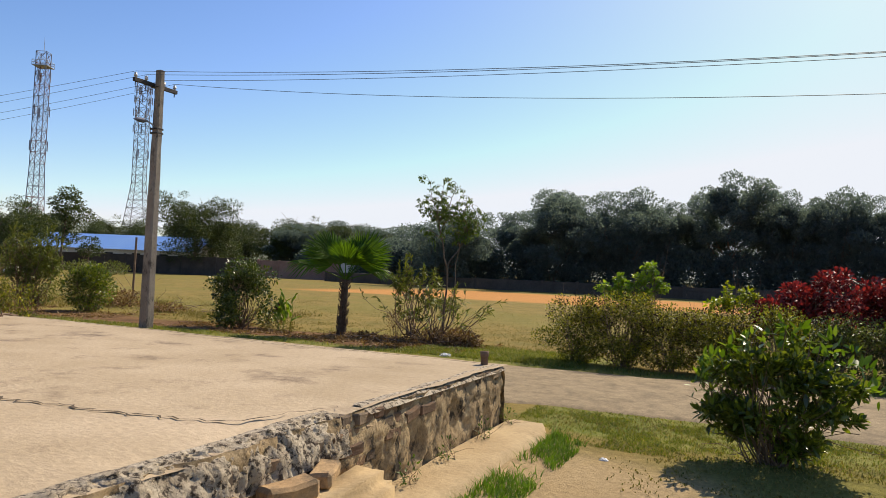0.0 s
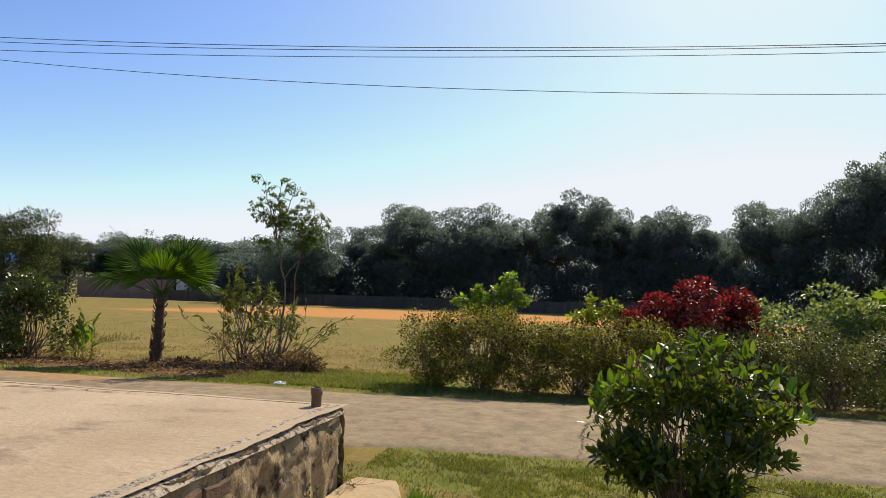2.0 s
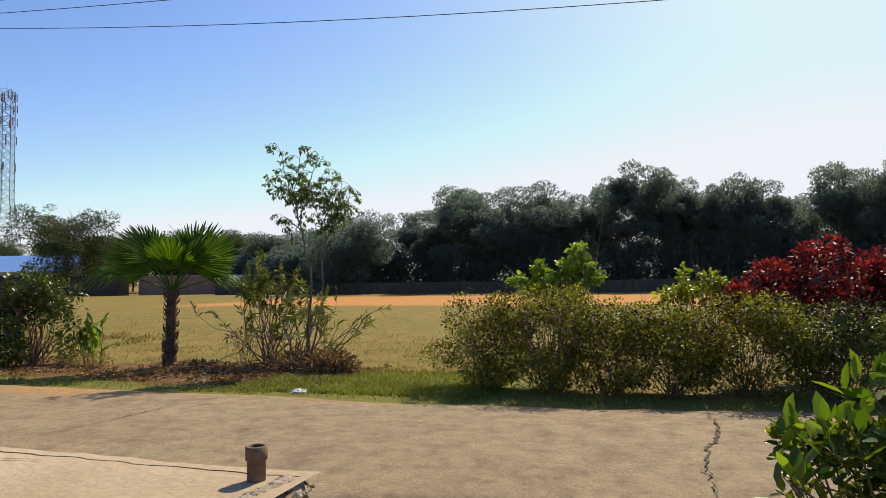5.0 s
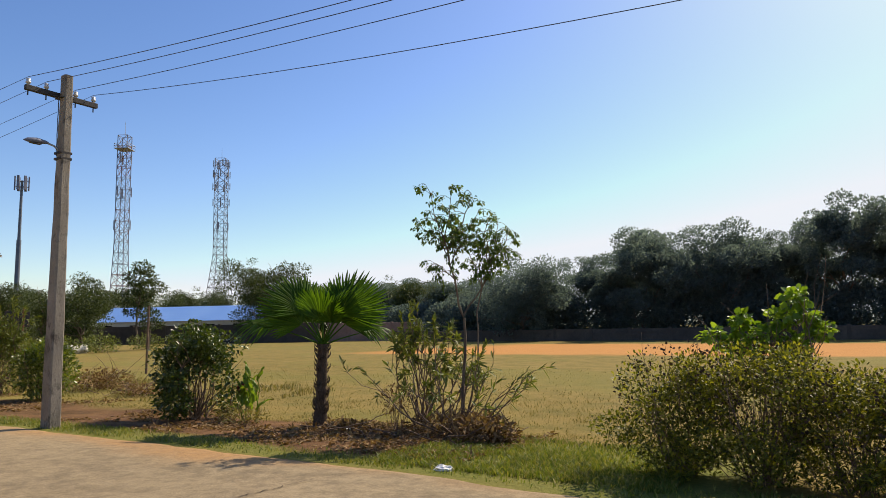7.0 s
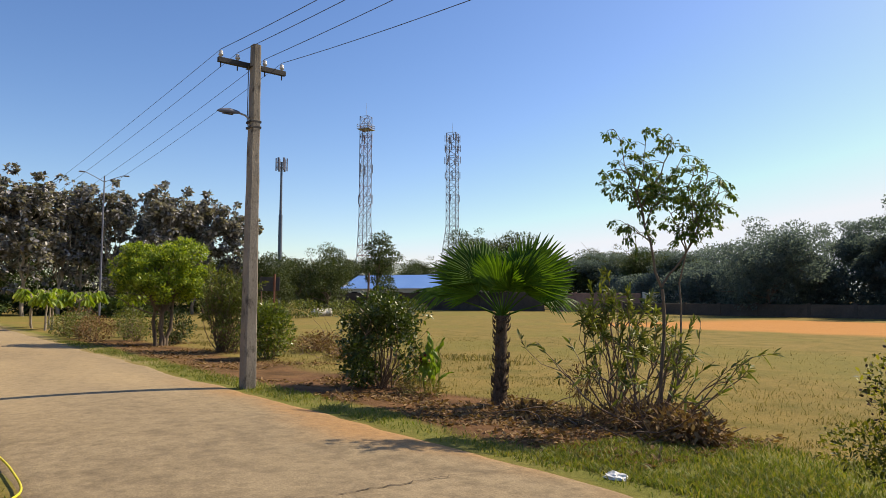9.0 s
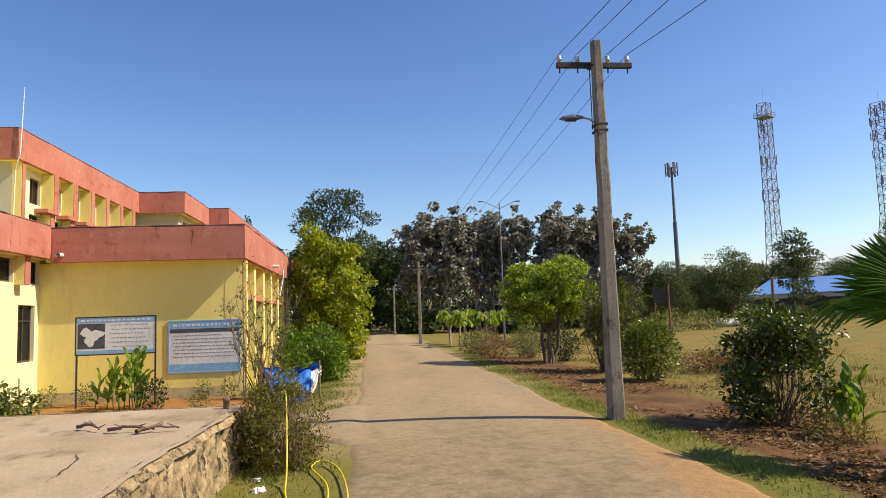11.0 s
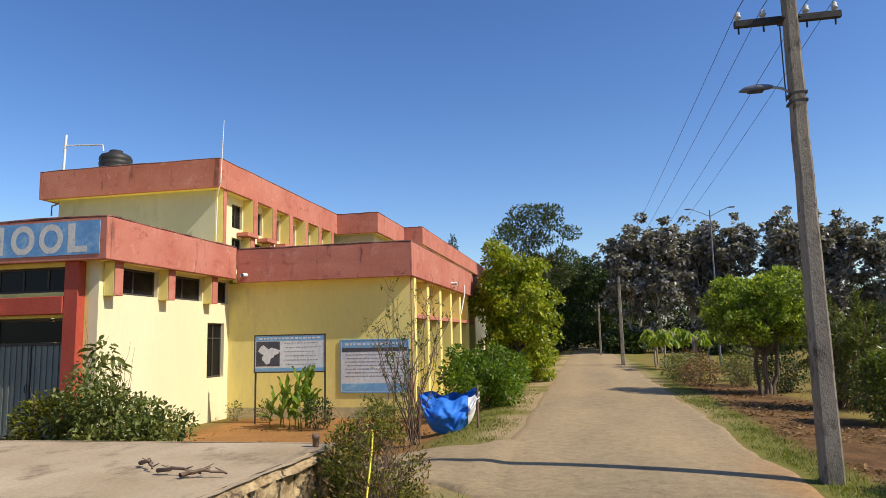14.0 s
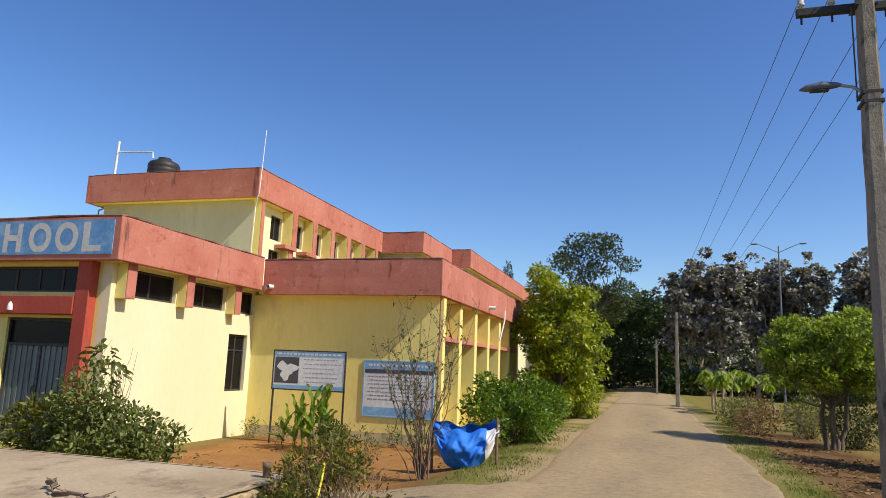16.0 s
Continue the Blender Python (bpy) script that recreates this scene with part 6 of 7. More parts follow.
# school side of the road
tree("yellow_green_tree", "tall yellow-green leafy tree beside the school wing", -30.2, 6.55, [(0, 0.1, 1.5, 1.5, 1.5, 1.3), (0.1, 0.1, 3.0, 1.4, 1.45, 1.2), (0.0, -0.2, 4.4, 1.0, 1.05, 0.8), (0.5, 1.1, 2.6, 0.9, 0.8, 0.9), (0.4, -1.0, 3.4, 0.9, 0.8, 0.8), (0.1, 0.6, 4.1, 0.7, 0.7, 0.6), (0, -0.5, 5.2, 0.5, 0.5, 0.5)], 26000, 0.15, L_YELLOWGREEN, 171, 0.10, 14, 0.5, 0.55, 0.6, -0.25, 0.45, stems=2, clumps=150, frac=0.30)
shrub("leafy_bush", "thick bright green bush beside the road", -20.7, 6.6, [(0, 0, 0.65, 0.85, 0.82, 0.62), (-0.3, 0.2, 1.05, 0.6, 0.6, 0.42), (0.3, -0.3, 0.8, 0.55, 0.5, 0.5), (0, -0.4, 1.3, 0.3, 0.3, 0.25)], 6500, 0.105, L_LEAFY, 173, 18, 0.014, clumps=40, frac=0.45)
shrub("leafy_bush", "thick green bush behind the tarpaulin", -19.3, 6.25, [(0, 0, 0.7, 0.5, 0.5, 0.55), (0.1, -0.1, 1.05, 0.35, 0.4, 0.35)], 900, 0.11, L_LEAFY, 174, 12, 0.012)
shrub("leafy_bush", "thick green bush further along the wing", -25.5, 6.5, [(0, 0, 0.7, 1.0, 0.9, 0.7)], 4200, 0.11, L_LEAFY, 175, 14, 0.014)


def build_bare_shrub(x, y, h, seed):
    r = np.random.default_rng(seed)
    t = thing("bare_shrub", "tall sparse shrub with pinkish bare stems", "shrub", (x, y, gz(x, y)))
    sets, base, axis = [], [], []
    for k in range(24):
        a = r.random() * 6.28
        out = 0.95 * math.sqrt(r.random())
        tip = np.array([out * math.cos(a), out * math.sin(a), h * (0.6 + 0.42 * r.random())])
        line = limb((r.normal() * 0.06, r.normal() * 0.06, -0.05), tip, r, 0.04, 7)
        sets.append((line, np.linspace(0.013, 0.003, 7)))
        for j in range(8):
            m = line[r.integers(2, 7)]
            e = m + np.array([r.normal() * 0.16, r.normal() * 0.16, 0.12 + 0.25 * r.random()])
            sets.append((np.array([m, (m + e) / 2 + r.normal(size=3) * 0.01, e]), [0.005, 0.004, 0.002]))
            for _q in range(4):
                base.append(m + (e - m) * r.random() + r.normal(size=3) * 0.02)
                axis.append(r.normal(size=3))
    child("stem_tangle", tubes("stem_tangle", sets, TWIG, 5), t, kind="stuff")
    base = np.array(base)
    v, q = leaf_arrays(base, np.array(axis), 0.055 * (0.6 + 0.8 * r.random(len(base))), 0.5, 0.2, 0.1, r)
    child("foliage", quad_mesh("foliage", v, q, L_SAPLING), t)
    return t


build_bare_shrub(-15.4, 6.05, 2.95, 181)
shrub("roadside_shrub", "dusty small-leaved shrub at the platform corner", -9.5, 7.16, [(0, 0, 0.40, 0.55, 0.46, 0.42), (0.1, 0, 0.72, 0.48, 0.40, 0.32), (-0.1, 0.1, 1.0, 0.2, 0.2, 0.2)], 7000, 0.042, L_HEDGE, 185, 80, 0.006, 0.36, gap=0.5, gap_scale=0.15, clumps=60, frac=0.36, extra=[("dry_leaf_cover", [(0, 0, 0.45, 0.6, 0.5, 0.45)], 900, 0.05, L_DRY, 0.3, "dry brown leaves and twigs")])
shrub("roadside_shrub", "low green weeds at the platform foot", -9.9, 6.75, [(0, 0, 0.2, 0.3, 0.2, 0.2)], 260, 0.12, L_GLOSSY, 186, 8, 0.006, 0.5)
shrub("garden_bush", "broad leafy bush in front of the school wall", -13.6, 1.25, [(0, 0, 0.62, 0.8, 0.95, 0.64), (-0.2, -0.6, 0.85, 0.55, 0.6, 0.5), (0.1, 0.65, 0.62, 0.5, 0.55, 0.5)], 7600, 0.092, L_OLEANDER, 191, 24, 0.012, gap=0.4, clumps=60, frac=0.42)
shrub("garden_bush", "broad leafy bush in front of the school wall", -13.8, -0.2, [(0, 0, 0.62, 0.6, 0.6, 0.55)], 1800, 0.10, L_HEDGE, 192, 14, 0.012)
shrub("garden_plant", "tall plant with drooping dusty leaves by the column", -14.2, 0.45, [(0, 0, 1.55, 0.40, 0.42, 0.32), (0.05, 0.1, 1.92, 0.24, 0.25, 0.22)], 130, 0.17, L_OLEANDER, 193, 12, 0.012, 0.38, 0.0, 0.3, 0.2, 0.4, droop=0.35)
canna("broad-leaved canna clump below the notice board", -18.4, 2.35, 16, 1.15, 0.55, 195)
canna("broad-leaved canna beside the garden bush", -13.4, 2.35, 4, 0.8, 0.2, 196, L_DARK)
shrub("garden_bush", "small dark bush below the notice board", -18.1, 3.15, [(0, 0, 0.35, 0.4, 0.35, 0.35)], 700, 0.07, L_DARK, 197, 14, 0.008)
for k, (x, y) in enumerate(((-19.8, 1.0), (-19.9, 3.9), (-19.6, 4.6), (-17.2, 4.4), (-19.7, 0.2))):
    shrub("weed_clump", "thin weeds at the foot of the school wall", x, y, [(0, 0, 0.25, 0.25, 0.22, 0.25)], 160, 0.07, L_SAPLING, 200 + k, 12, 0.004, 0.35)


def build_tarp(x, y):
    """A tarpaulin hung like a hammock between two posts: wavy rim, deep belly, white lining at one end."""
    t = thing("tarpaulin", "crumpled blue tarpaulin with a white lining slung between posts", "tarpaulin", (x, y, gz(x, y)), 8)

    def panel(nm, u0, u1, mat, depth, lift, seed, lab=""):
        a, b, q = sheet(np.linspace(u0, u1, 44), np.linspace(0, 1, 26))
        belly = np.sin(np.pi * np.clip(a, 0, 1)) ** 0.6
        rim_z = 0.80 + lift - 0.10 * np.sin(np.pi * a) + 0.035 * np.sin(17 * a + seed)
        ridges = 1 - 2 * np.abs(value_noise(a * 1.5 + b * 0.5, b - a * 0.4, 0.16, 9 + seed) - 0.5) * 2
        folds = 0.05 * np.sin(9 * a + 7 * b + seed) + 0.03 * np.sin(21 * a - 11 * b) + 0.09 * (fractal(a * 1.2, b, 0.2, 7 + seed) - 0.5) + 0.045 * ridges
        xx = depth * np.sin(np.pi * (0.08 + 0.8 * b)) * belly + folds * np.sin(np.pi * np.clip(b * 1.1, 0, 1))
        zz = rim_z - (0.77 + lift) * b * (0.30 + 0.70 * belly)
        child(nm, quad_mesh(nm, np.stack([xx, (a - 0.5) * 1.25, zz], 1), q, mat, True), t, lab)

    panel("blue_sheet", 0.0, 0.86, TARP, 0.34, 0.0, 1)
    panel("back_sheet", 0.0, 1.0, TARP, -0.22, 0.10, 4)
    panel("white_flap", 0.85, 1.06, TARPWHITE, 0.36, 0.0, 2, "white lining turned outwards")
    for yy in (-0.65, 0.65):
        child("post", tubes("post", [([(0.0, yy, -0.2), (0.02, yy, 0.98)], [0.03, 0.024])], TWIG, 6), t)
    t.scale = (0.9, 0.9, 0.92)
    return t


build_tarp(-16.55, 6.5)


def build_hose():
    """A yellow garden hose: up through the shrub and in loops on the verge."""
    pts = [(-9.3, 7.2, 0.98), (-9.22, 7.24, 0.84), (-9.0, 7.27, 0.5), (-8.7, 7.3, 0.15), (-8.3, 7.33, 0.03), (-7.7, 7.42, 0.03), (-7.0, 7.45, 0.03), (-6.4, 7.6, 0.03), (-6.6, 7.9, 0.05), (-7.3, 7.95, 0.06), (-8.2, 7.92, 0.06), (-9.1, 7.80, 0.06), (-9.6, 7.60, 0.05), (-9.3, 7.50, 0.04), (-8.4, 7.72, 0.05), (-7.5, 7.75, 0.04), (-6.6, 7.6, 0.03), (-5.6, 7.5, 0.03), (-4.9, 7.2, 0.03)]
    p = np.array(pts)
    t = np.linspace(0, len(p) - 1, 170)
    i = np.clip(t.astype(int), 1, len(p) - 3)
    u = (t - i)[:, None]
    a, b, c, d = p[i - 1], p[i], p[i + 1], p[i + 2]
    q = 0.5 * (2 * b + (c - a) * u + (2 * a - 5 * b + 4 * c - d) * u ** 2 + (3 * b - a - 3 * c + d) * u ** 3)
    q[:, 2] = np.maximum(q[:, 2], ground_z(q[:, 0], q[:, 1]) + 0.022)
    return solid("garden_hose", tubes("garden_hose", [(q, 0.010)], HOSE, 8), "yellow garden hose lying in loops on the verge", "hose")


build_hose()


def build_twigs():
    r = np.random.default_rng(31)
    for k, (x, y, L, a) in enumerate(((-8.45, 5.35, 0.6, -65), (-8.15, 5.75, 0.75, -80), (-8.0, 6.05, 0.6, -95))):
        pts = [(L * s * math.cos(radians(a)) + r.normal() * 0.02, -L * s * math.sin(radians(a)) * 0.6 + r.normal() * 0.02, 0.025 + 0.03 * math.sin(3.1 * s) + 0.01 * r.random()) for s in np.linspace(0, 1, 9)]
        sets = [(np.array(pts), np.linspace(0.02, 0.008, 9))] + [(np.array([pts[j], np.array(pts[j]) + [r.normal() * 0.07, r.normal() * 0.07, 0.03]]), [0.008, 0.004]) for j in (2, 3, 5, 7)]
        solid("palm_husk", tubes("palm_husk", sets, TWIG, 5), "curled dry palm husk lying on the platform", "dry husk", "dry husks on the platform", at=(x, y, ST))


build_twigs()


def crumple(name, label, x, y, s, seed):
    bm = bmesh.new()
    bmesh.ops.create_icosphere(bm, subdivisions=3, radius=1.0)
    for v in bm.verts:
        n = noise.noise(v.co * 2.3 + Vector((seed, 0, 0))) * 0.5 + noise.noise(v.co * 5.0 + Vector((0, seed, 0))) * 0.3
        v.co = Vector((v.co.x * (1 + n), v.co.y * (0.8 + n), max(-0.1, v.co.z * 0.45 * (1 + n)))) * s
    me = bpy.data.meshes.new(name)
    bm.to_mesh(me)
    bm.free()
    me.materials.append(PAPER)
    return solid(name, me, label, "litter", at=(x, y, gz(x, y) + 0.02 * s))


crumple("plastic_litter", "crumpled white plastic bag on the grass verge", -4.2, 12.0, 0.10, 3)
for k, (x, y, s) in enumerate(((-7.6, 14.1, 0.07), (-7.35, 14.2, 0.06), (-0.1, 6.3, 0.04), (-8.5, 7.05, 0.08), (-9.0, 6.95, 0.06))):
    crumple("plastic_litter", "small scrap of white litter on the ground", x, y, s, 11 + k)

for x, y, w in ((-56.2, 37.6, 0.62), (-57.0, 38.6, 0.75)):
    rough_block("boulder", (x - w * 0.7, y - w, -0.1), (x + w * 0.7, y + w, 0.62), SHEDWALL, "pale weathered boulder at the edge of the field", "boulder", 0.12, 0.25, "pale boulders in the grass")

# ---- field, far trees and masts ----
TREE_MAKERS = []


def canopy(seed, h, w, lumps, low):
    """Masses of a broad crown of height h and width w that starts low above the ground."""
    r = np.random.default_rng(seed)
    out = []
    for k in range(lumps):
        a, d = r.random() * 6.28, w * 0.33 * math.sqrt(r.random())
        z = low + (h - low) * (0.25 + 0.6 * r.random())
        s = w * (0.20 + 0.12 * r.random())
        out.append((d * math.cos(a), d * math.sin(a), min(z, h - s * 0.62), s, s, s * 0.8))
    out.append((0, 0, h - w * 0.22, w * 0.26, w * 0.26, w * 0.22))
    out.append((0, 0, low + (h - low) * 0.4, w * 0.36, w * 0.36, (h - low) * 0.42))
    return out


def prototype(name, label, seed, h, w, lumps, low, n, leaf, mat, x, y, group, trunk_r=0.28, gap=0.35, gap_scale=2.5, bark=None, aspect=0.6, clumps=90, frac=0.38):
    return tree(name, label, x, y, canopy(seed, h, w, lumps, low), n, leaf, mat, seed, trunk_r, 10, aspect, gap, gap_scale, 0.15, 0.45, bark, 0.3, group, clumps=clumps, frac=frac)


def repeat(protos, places, seed):
    r = np.random.default_rng(seed)
    for k, (x, y, s) in enumerate(places):
        ob = copy_thing(protos[k % len(protos)], pose(x, y, gz(x, y), 0, 0, r.random() * 360))
        ob.scale = (s * (0.95 + 0.2 * r.random()), s * (0.95 + 0.2 * r.random()), s)


FARG = "dark trees beyond the field"
FAR_SIZE = ((12.0, 10.5), (11.0, 9.5), (13.5, 9.0))
far = [prototype("field_edge_tree", "dark broad-crowned tree beyond the boundary wall", 301, 12.0, 10.5, 16, 1.2, 36000, 0.22, L_FAR_HAZE, -12.9, 81, FARG, gap=0.15),
       prototype("field_edge_tree", "dark broad-crowned tree beyond the boundary wall", 302, 11.0, 9.5, 14, 1.0, 34000, 0.22, L_FAR_HAZE, -20.6, 79, FARG, gap=0.15),
       prototype("field_edge_tree", "dark broad-crowned tree beyond the boundary wall", 303, 13.5, 9.0, 16, 1.5, 36000, 0.22, L_FAR_HAZE, -2.4, 80, FARG, gap=0.15)]
# place along the far side, height, width of the crown and depth of each
tops = [(-39.5, 7.5, 8, 84), (-46, 6.8, 9, 90), (-51, 7.6, 8, 100), (-58, 7.2, 9, 100), (-26.6, 8.9, 6.5, 84), (-21, 11.2, 9, 96), (-17, 9.5, 6.5, 82), (-10, 9.4, 6.5, 83), (-7.4, 10.1, 6.5, 81), (-5, 11, 6, 85), (1.3, 10.9, 6.5, 83), (3.6, 11.3, 6.5, 80), (6.4, 9.9, 6.5, 84), (8.6, 10.9, 6.5, 80), (11.6, 10.5, 6.5, 81), (14.2, 9.0, 6, 86),
        (17.2, 11.5, 7, 79), (20, 11.3, 6.5, 82), (23.5, 12.6, 7.5, 78), (27, 14.6, 8, 76), (30, 17.4, 9, 75), (34.5, 17, 9.5, 72), (40, 16.5, 10, 68), (48, 15, 11, 61), (56, 14, 11, 53), (64, 14, 11, 43), (-24, 8.0, 7, 81), (-14, 9.0, 8, 92), (5, 9.5, 9, 92), (-32, 6.5, 8, 92)]
for k, (x, h, w, y) in enumerate(tops):
    grow = (y - 4.8) / 75.2
    h0, w0 = FAR_SIZE[k % 3]
    ob = copy_thing(far[k % 3], pose(x * grow, y, 0, 0, 0, 67 * k))
    ob.scale = (grow * w / w0 * 1.05, grow * w / w0 * 1.05, grow * h / h0)
prototype("field_edge_tree", "low round dense dark tree before the boundary wall", 305, 9.3, 13.0, 16, 0.5, 42000, 0.22, L_FAR_HAZE, -33.5, 75.5, FARG, gap=0.05, clumps=120)
MID = "green trees at the far corner of the field"
prototype("field_tree", "dense rounded green tree beside the field", 313, 7.0, 7.6, 13, 0.2, 20000, 0.17, L_MIDTREE, -62, 41.8, MID, 0.15, gap=0.2)
mid = [prototype("field_tree", "rounded green tree at the far side of the field", 311, 10.2, 10.5, 15, 1.2, 32000, 0.19, L_MIDTREE, -72, 74, MID, 0.2, gap=0.18),
       prototype("field_tree", "rounded green tree at the far side of the field", 312, 8.4, 9.0, 13, 0.6, 28000, 0.19, L_MIDTREE, -63, 95, MID, 0.2, gap=0.18)]
repeat(mid, [(-52, 90, 0.75), (-57, 104, 0.95), (-80, 88, 0.85), (-70, 112, 1.0), (-92, 94, 0.85), (-104, 92, 0.95), (-116, 90, 0.85), (-128, 84, 1.0), (-142, 76, 0.95), (-100, 60, 0.6), (-88, 52, 0.68), (-79, 44, 0.58), (-72, 38, 0.66), (-66, 33, 0.45), (-120, 66, 0.75), (-128, 56, 0.9), (-110, 46, 0.72), (-100, 36, 0.85), (-90, 28, 0.75), (-76, 98, 1.0), (-84, 116, 1.15), (-94, 106, 1.1), (-66, 104, 0.95)], 6)
repeat(mid, [(-60 - 9.5 * k + 3 * math.sin(5 * k), 138 - 6.5 * k, 1.12 + 0.12 * math.sin(3 * k)) for k in range(14)], 16)
mid[0].scale = (1.12, 1.12, 1.12)
tree("slender_field_tree", "slender tall tree with open layered branches", -86, 64, [(0, 0, 9.2, 2.2, 2.2, 1.1), (0.9, 0.5, 7.8, 2.7, 2.5, 1.0), (-0.9, -0.4, 6.4, 2.6, 2.5, 1.0), (0.3, 0, 10.6, 1.4, 1.4, 0.9), (0, 0, 4.6, 2.0, 2.0, 0.8)], 4200, 0.30, L_MIDTREE, 321, 0.16, 12, 0.5, 0.4, 1.6)
tree("slender_field_tree", "young open tree beside the shed", -58, 46, [(0, 0, 3.2, 1.0, 1.0, 0.6), (0.3, 0, 2.4, 1.2, 1.1, 0.5)], 700, 0.22, L_MIDTREE, 322, 0.06, 8, 0.5, 0.3, 1.0)
child("stake", tubes("stake", [([(0, 0, -0.2), (0.05, 0, 2.6)], 0.05)], TWIG, 6), thing("tree_stake", "thin dark stake standing in the field", "stake", (-24.5, 22.5, 0)))
TEAK = "dusty teak trees along the road"
teak = [prototype("teak_tree", "tall tree with dusty grey-brown leaves, the palest coloured as glints", 331, 12.4, 5.4, 20, 2.0, 6800, 0.34, L_TEAK, -70, 13.3, TEAK, 0.16, 0.75, 0.9, BARK_PALE, 0.62, 150, 0.19),
        prototype("teak_tree", "tall tree with dusty grey-brown leaves, the palest coloured as glints", 332, 12.4, 5.2, 19, 1.6, 6600, 0.34, L_TEAK, -70, 23.4, TEAK, 0.16, 0.75, 0.9, BARK_PALE, 0.62, 150, 0.19)]
repeat(teak, [(-69.5, 16.2, 1.08), (-71, 19.2, 1.01), (-72, 21.2, 0.93), (-70, 27.8, 1.03), (-71, 31.3, 1.07), (-70, 35.2, 0.92), (-77, 15, 1.05), (-78, 22, 1.05), (-79, 29.5, 1.05), (-64, 25.6, 0.55), (-84, 36, 1.05)], 8)
ENDG = "dark trees at the end of the road"
end = prototype("road_end_tree", "dark dense tree at the end of the road", 341, 11.0, 9.0, 14, 0.8, 12400, 0.30, L_DARK, -80, 6.5, ENDG, 0.25)
repeat([end], [(-86, 11, 0.95), (-88, 3, 1.0), (-92, 17, 1.0), (-74, 1.5, 0.85), (-98, 8, 1.1), (-110, 14, 1.2), (-104, 24, 1.1), (-108, 2, 1.2)], 9)
tree("spreading_tree", "tall spreading tree with layered branches behind the school", -60, 5.6, [(0, 0.2, 11.7, 1.9, 1.9, 0.8), (0.5, 1.6, 10.4, 2.0, 2.0, 0.8), (0.2, -1.6, 10.2, 2.2, 2.0, 0.8), (-0.5, 0.3, 8.8, 2.6, 2.8, 0.8), (0.5, 2.4, 7.6, 1.6, 1.6, 0.7), (0, -2.2, 7.6, 1.6, 1.6, 0.7), (0, 0, 6.2, 2.2, 2.2, 0.9)], 13000, 0.22, L_MIDTREE, 345, 0.22, 22, 0.5, 0.5, 1.0, clumps=60, frac=0.42)
tree("columnar_tree", "narrow dark columnar tree behind the school", -80, -5.2, [(0, 0, 6, 1.0, 1.0, 3.0), (0, 0, 10, 0.8, 0.8, 2.6), (0, 0, 12.5, 0.5, 0.5, 1.3)], 2600, 0.30, L_FAR_HAZE, 346, 0.15, 8, 0.4, 0.2, 1.0, -0.4)
# understorey that closes the view under the far crowns
for k, (x, y, w, h) in enumerate(((-88, 4, 9, 3.0), (-90, 14, 9, 3.2), (-74, 20, 8, 2.6), (-75, 30, 9, 2.6), (-70, 12.8, 4, 2.0), (-62, 22, 6, 1.6), (-82, 40, 8, 3))):
    shrub("undergrowth", "dark tangled undergrowth below the trees", x, y, [(0, 0, h * 0.45, 2.5, w * 0.55, h * 0.55)], 2600, 0.34, L_DARK, 360 + k, 10, 0.03, 0.6, 0.2, 0.4, 0.2, 1.0, group="undergrowth below the trees")
for k in range(22):
    x = -63 + 5.2 * k
    y = 79.5 - max(0, (x - 10)) * 0.16 + max(0, -40 - x) * 0.5
    shrub("undergrowth", "dark tangled undergrowth below the trees", x, y, [(0, 0, 2.2, 4.2, 1.9, 2.7)], 7400, 0.32, L_FAR_HAZE, 380 + k, 8, 0.03, 0.6, 0.2, 0.4, 0.25, 1.2, group="undergrowth beyond the boundary wall")
for k, (x, y) in enumerate(((-52, 34), (-56, 40), (-49, 29.5), (-60, 47), (-64, 54))):
    shrub("field_bush", "low tawny green bush at the field edge", x, y, [(0, 0, 0.7, 1.7, 1.5, 0.8)], 900, 0.2, L_OLEANDER, 400 + k, 8, 0.015, 0.4, group="bushes at the field edge")


def long_wall(name, label, pts, h, mat, piers=3.0):
    """An old boundary wall with piers and an uneven top."""
    w = thing(name, label, "wall", (0, 0, 0), kind="structure")
    for (x0, y0), (x1, y1) in zip(pts, pts[1:]):
        L = math.hypot(x1 - x0, y1 - y0)
        me = box_mesh("wall_panel", (0, -0.11, -0.3), (L, 0.11, h), mat, 0.02, 0.03, 5)
        ob = child("wall_panel", me, w)
        ob.matrix_local = pose(x0, y0, 0, 0, 0, math.degrees(math.atan2(y1 - y0, x1 - x0)))
        pm = box_mesh("pier", (-0.16, -0.16, -0.3), (0.16, 0.16, h + 0.12), mat, 0.02)
        for k in range(int(L / piers) + 1):
            pr = child("pier", pm, w)
            pr.matrix_local = pose(x0 + (x1 - x0) * k * piers / L, y0 + (y1 - y0) * k * piers / L, 0, 0, 0, math.degrees(math.atan2(y1 - y0, x1 - x0)))
    return w


long_wall("boundary_wall", "low old dark boundary wall along the field", [(-50, 74.6), (-33, 74.2), (-6, 74.2), (20, 73.2), (44, 66)], 1.15, DARKWALL, 4.0)
long_wall("compound_wall", "old brown compound wall at the field corner", [(-104, 60), (-78, 71), (-64, 76)], 2.5, DARKWALL, 5.0)
long_wall("compound_wall", "faded reddish compound wall with piers", [(-64, 78), (-53, 82)], 2.4, surface("faded_brick_wall", (0.22, 0.13, 0.10), (0.34, 0.22, 0.18), 0.95, 0.5, 6, 0.3), 3.0)
long_wall("compound_wall", "whitewashed compound wall", [(-52.6, 82.2), (-44, 85)], 2.4, SHEDWALL, 3.0)


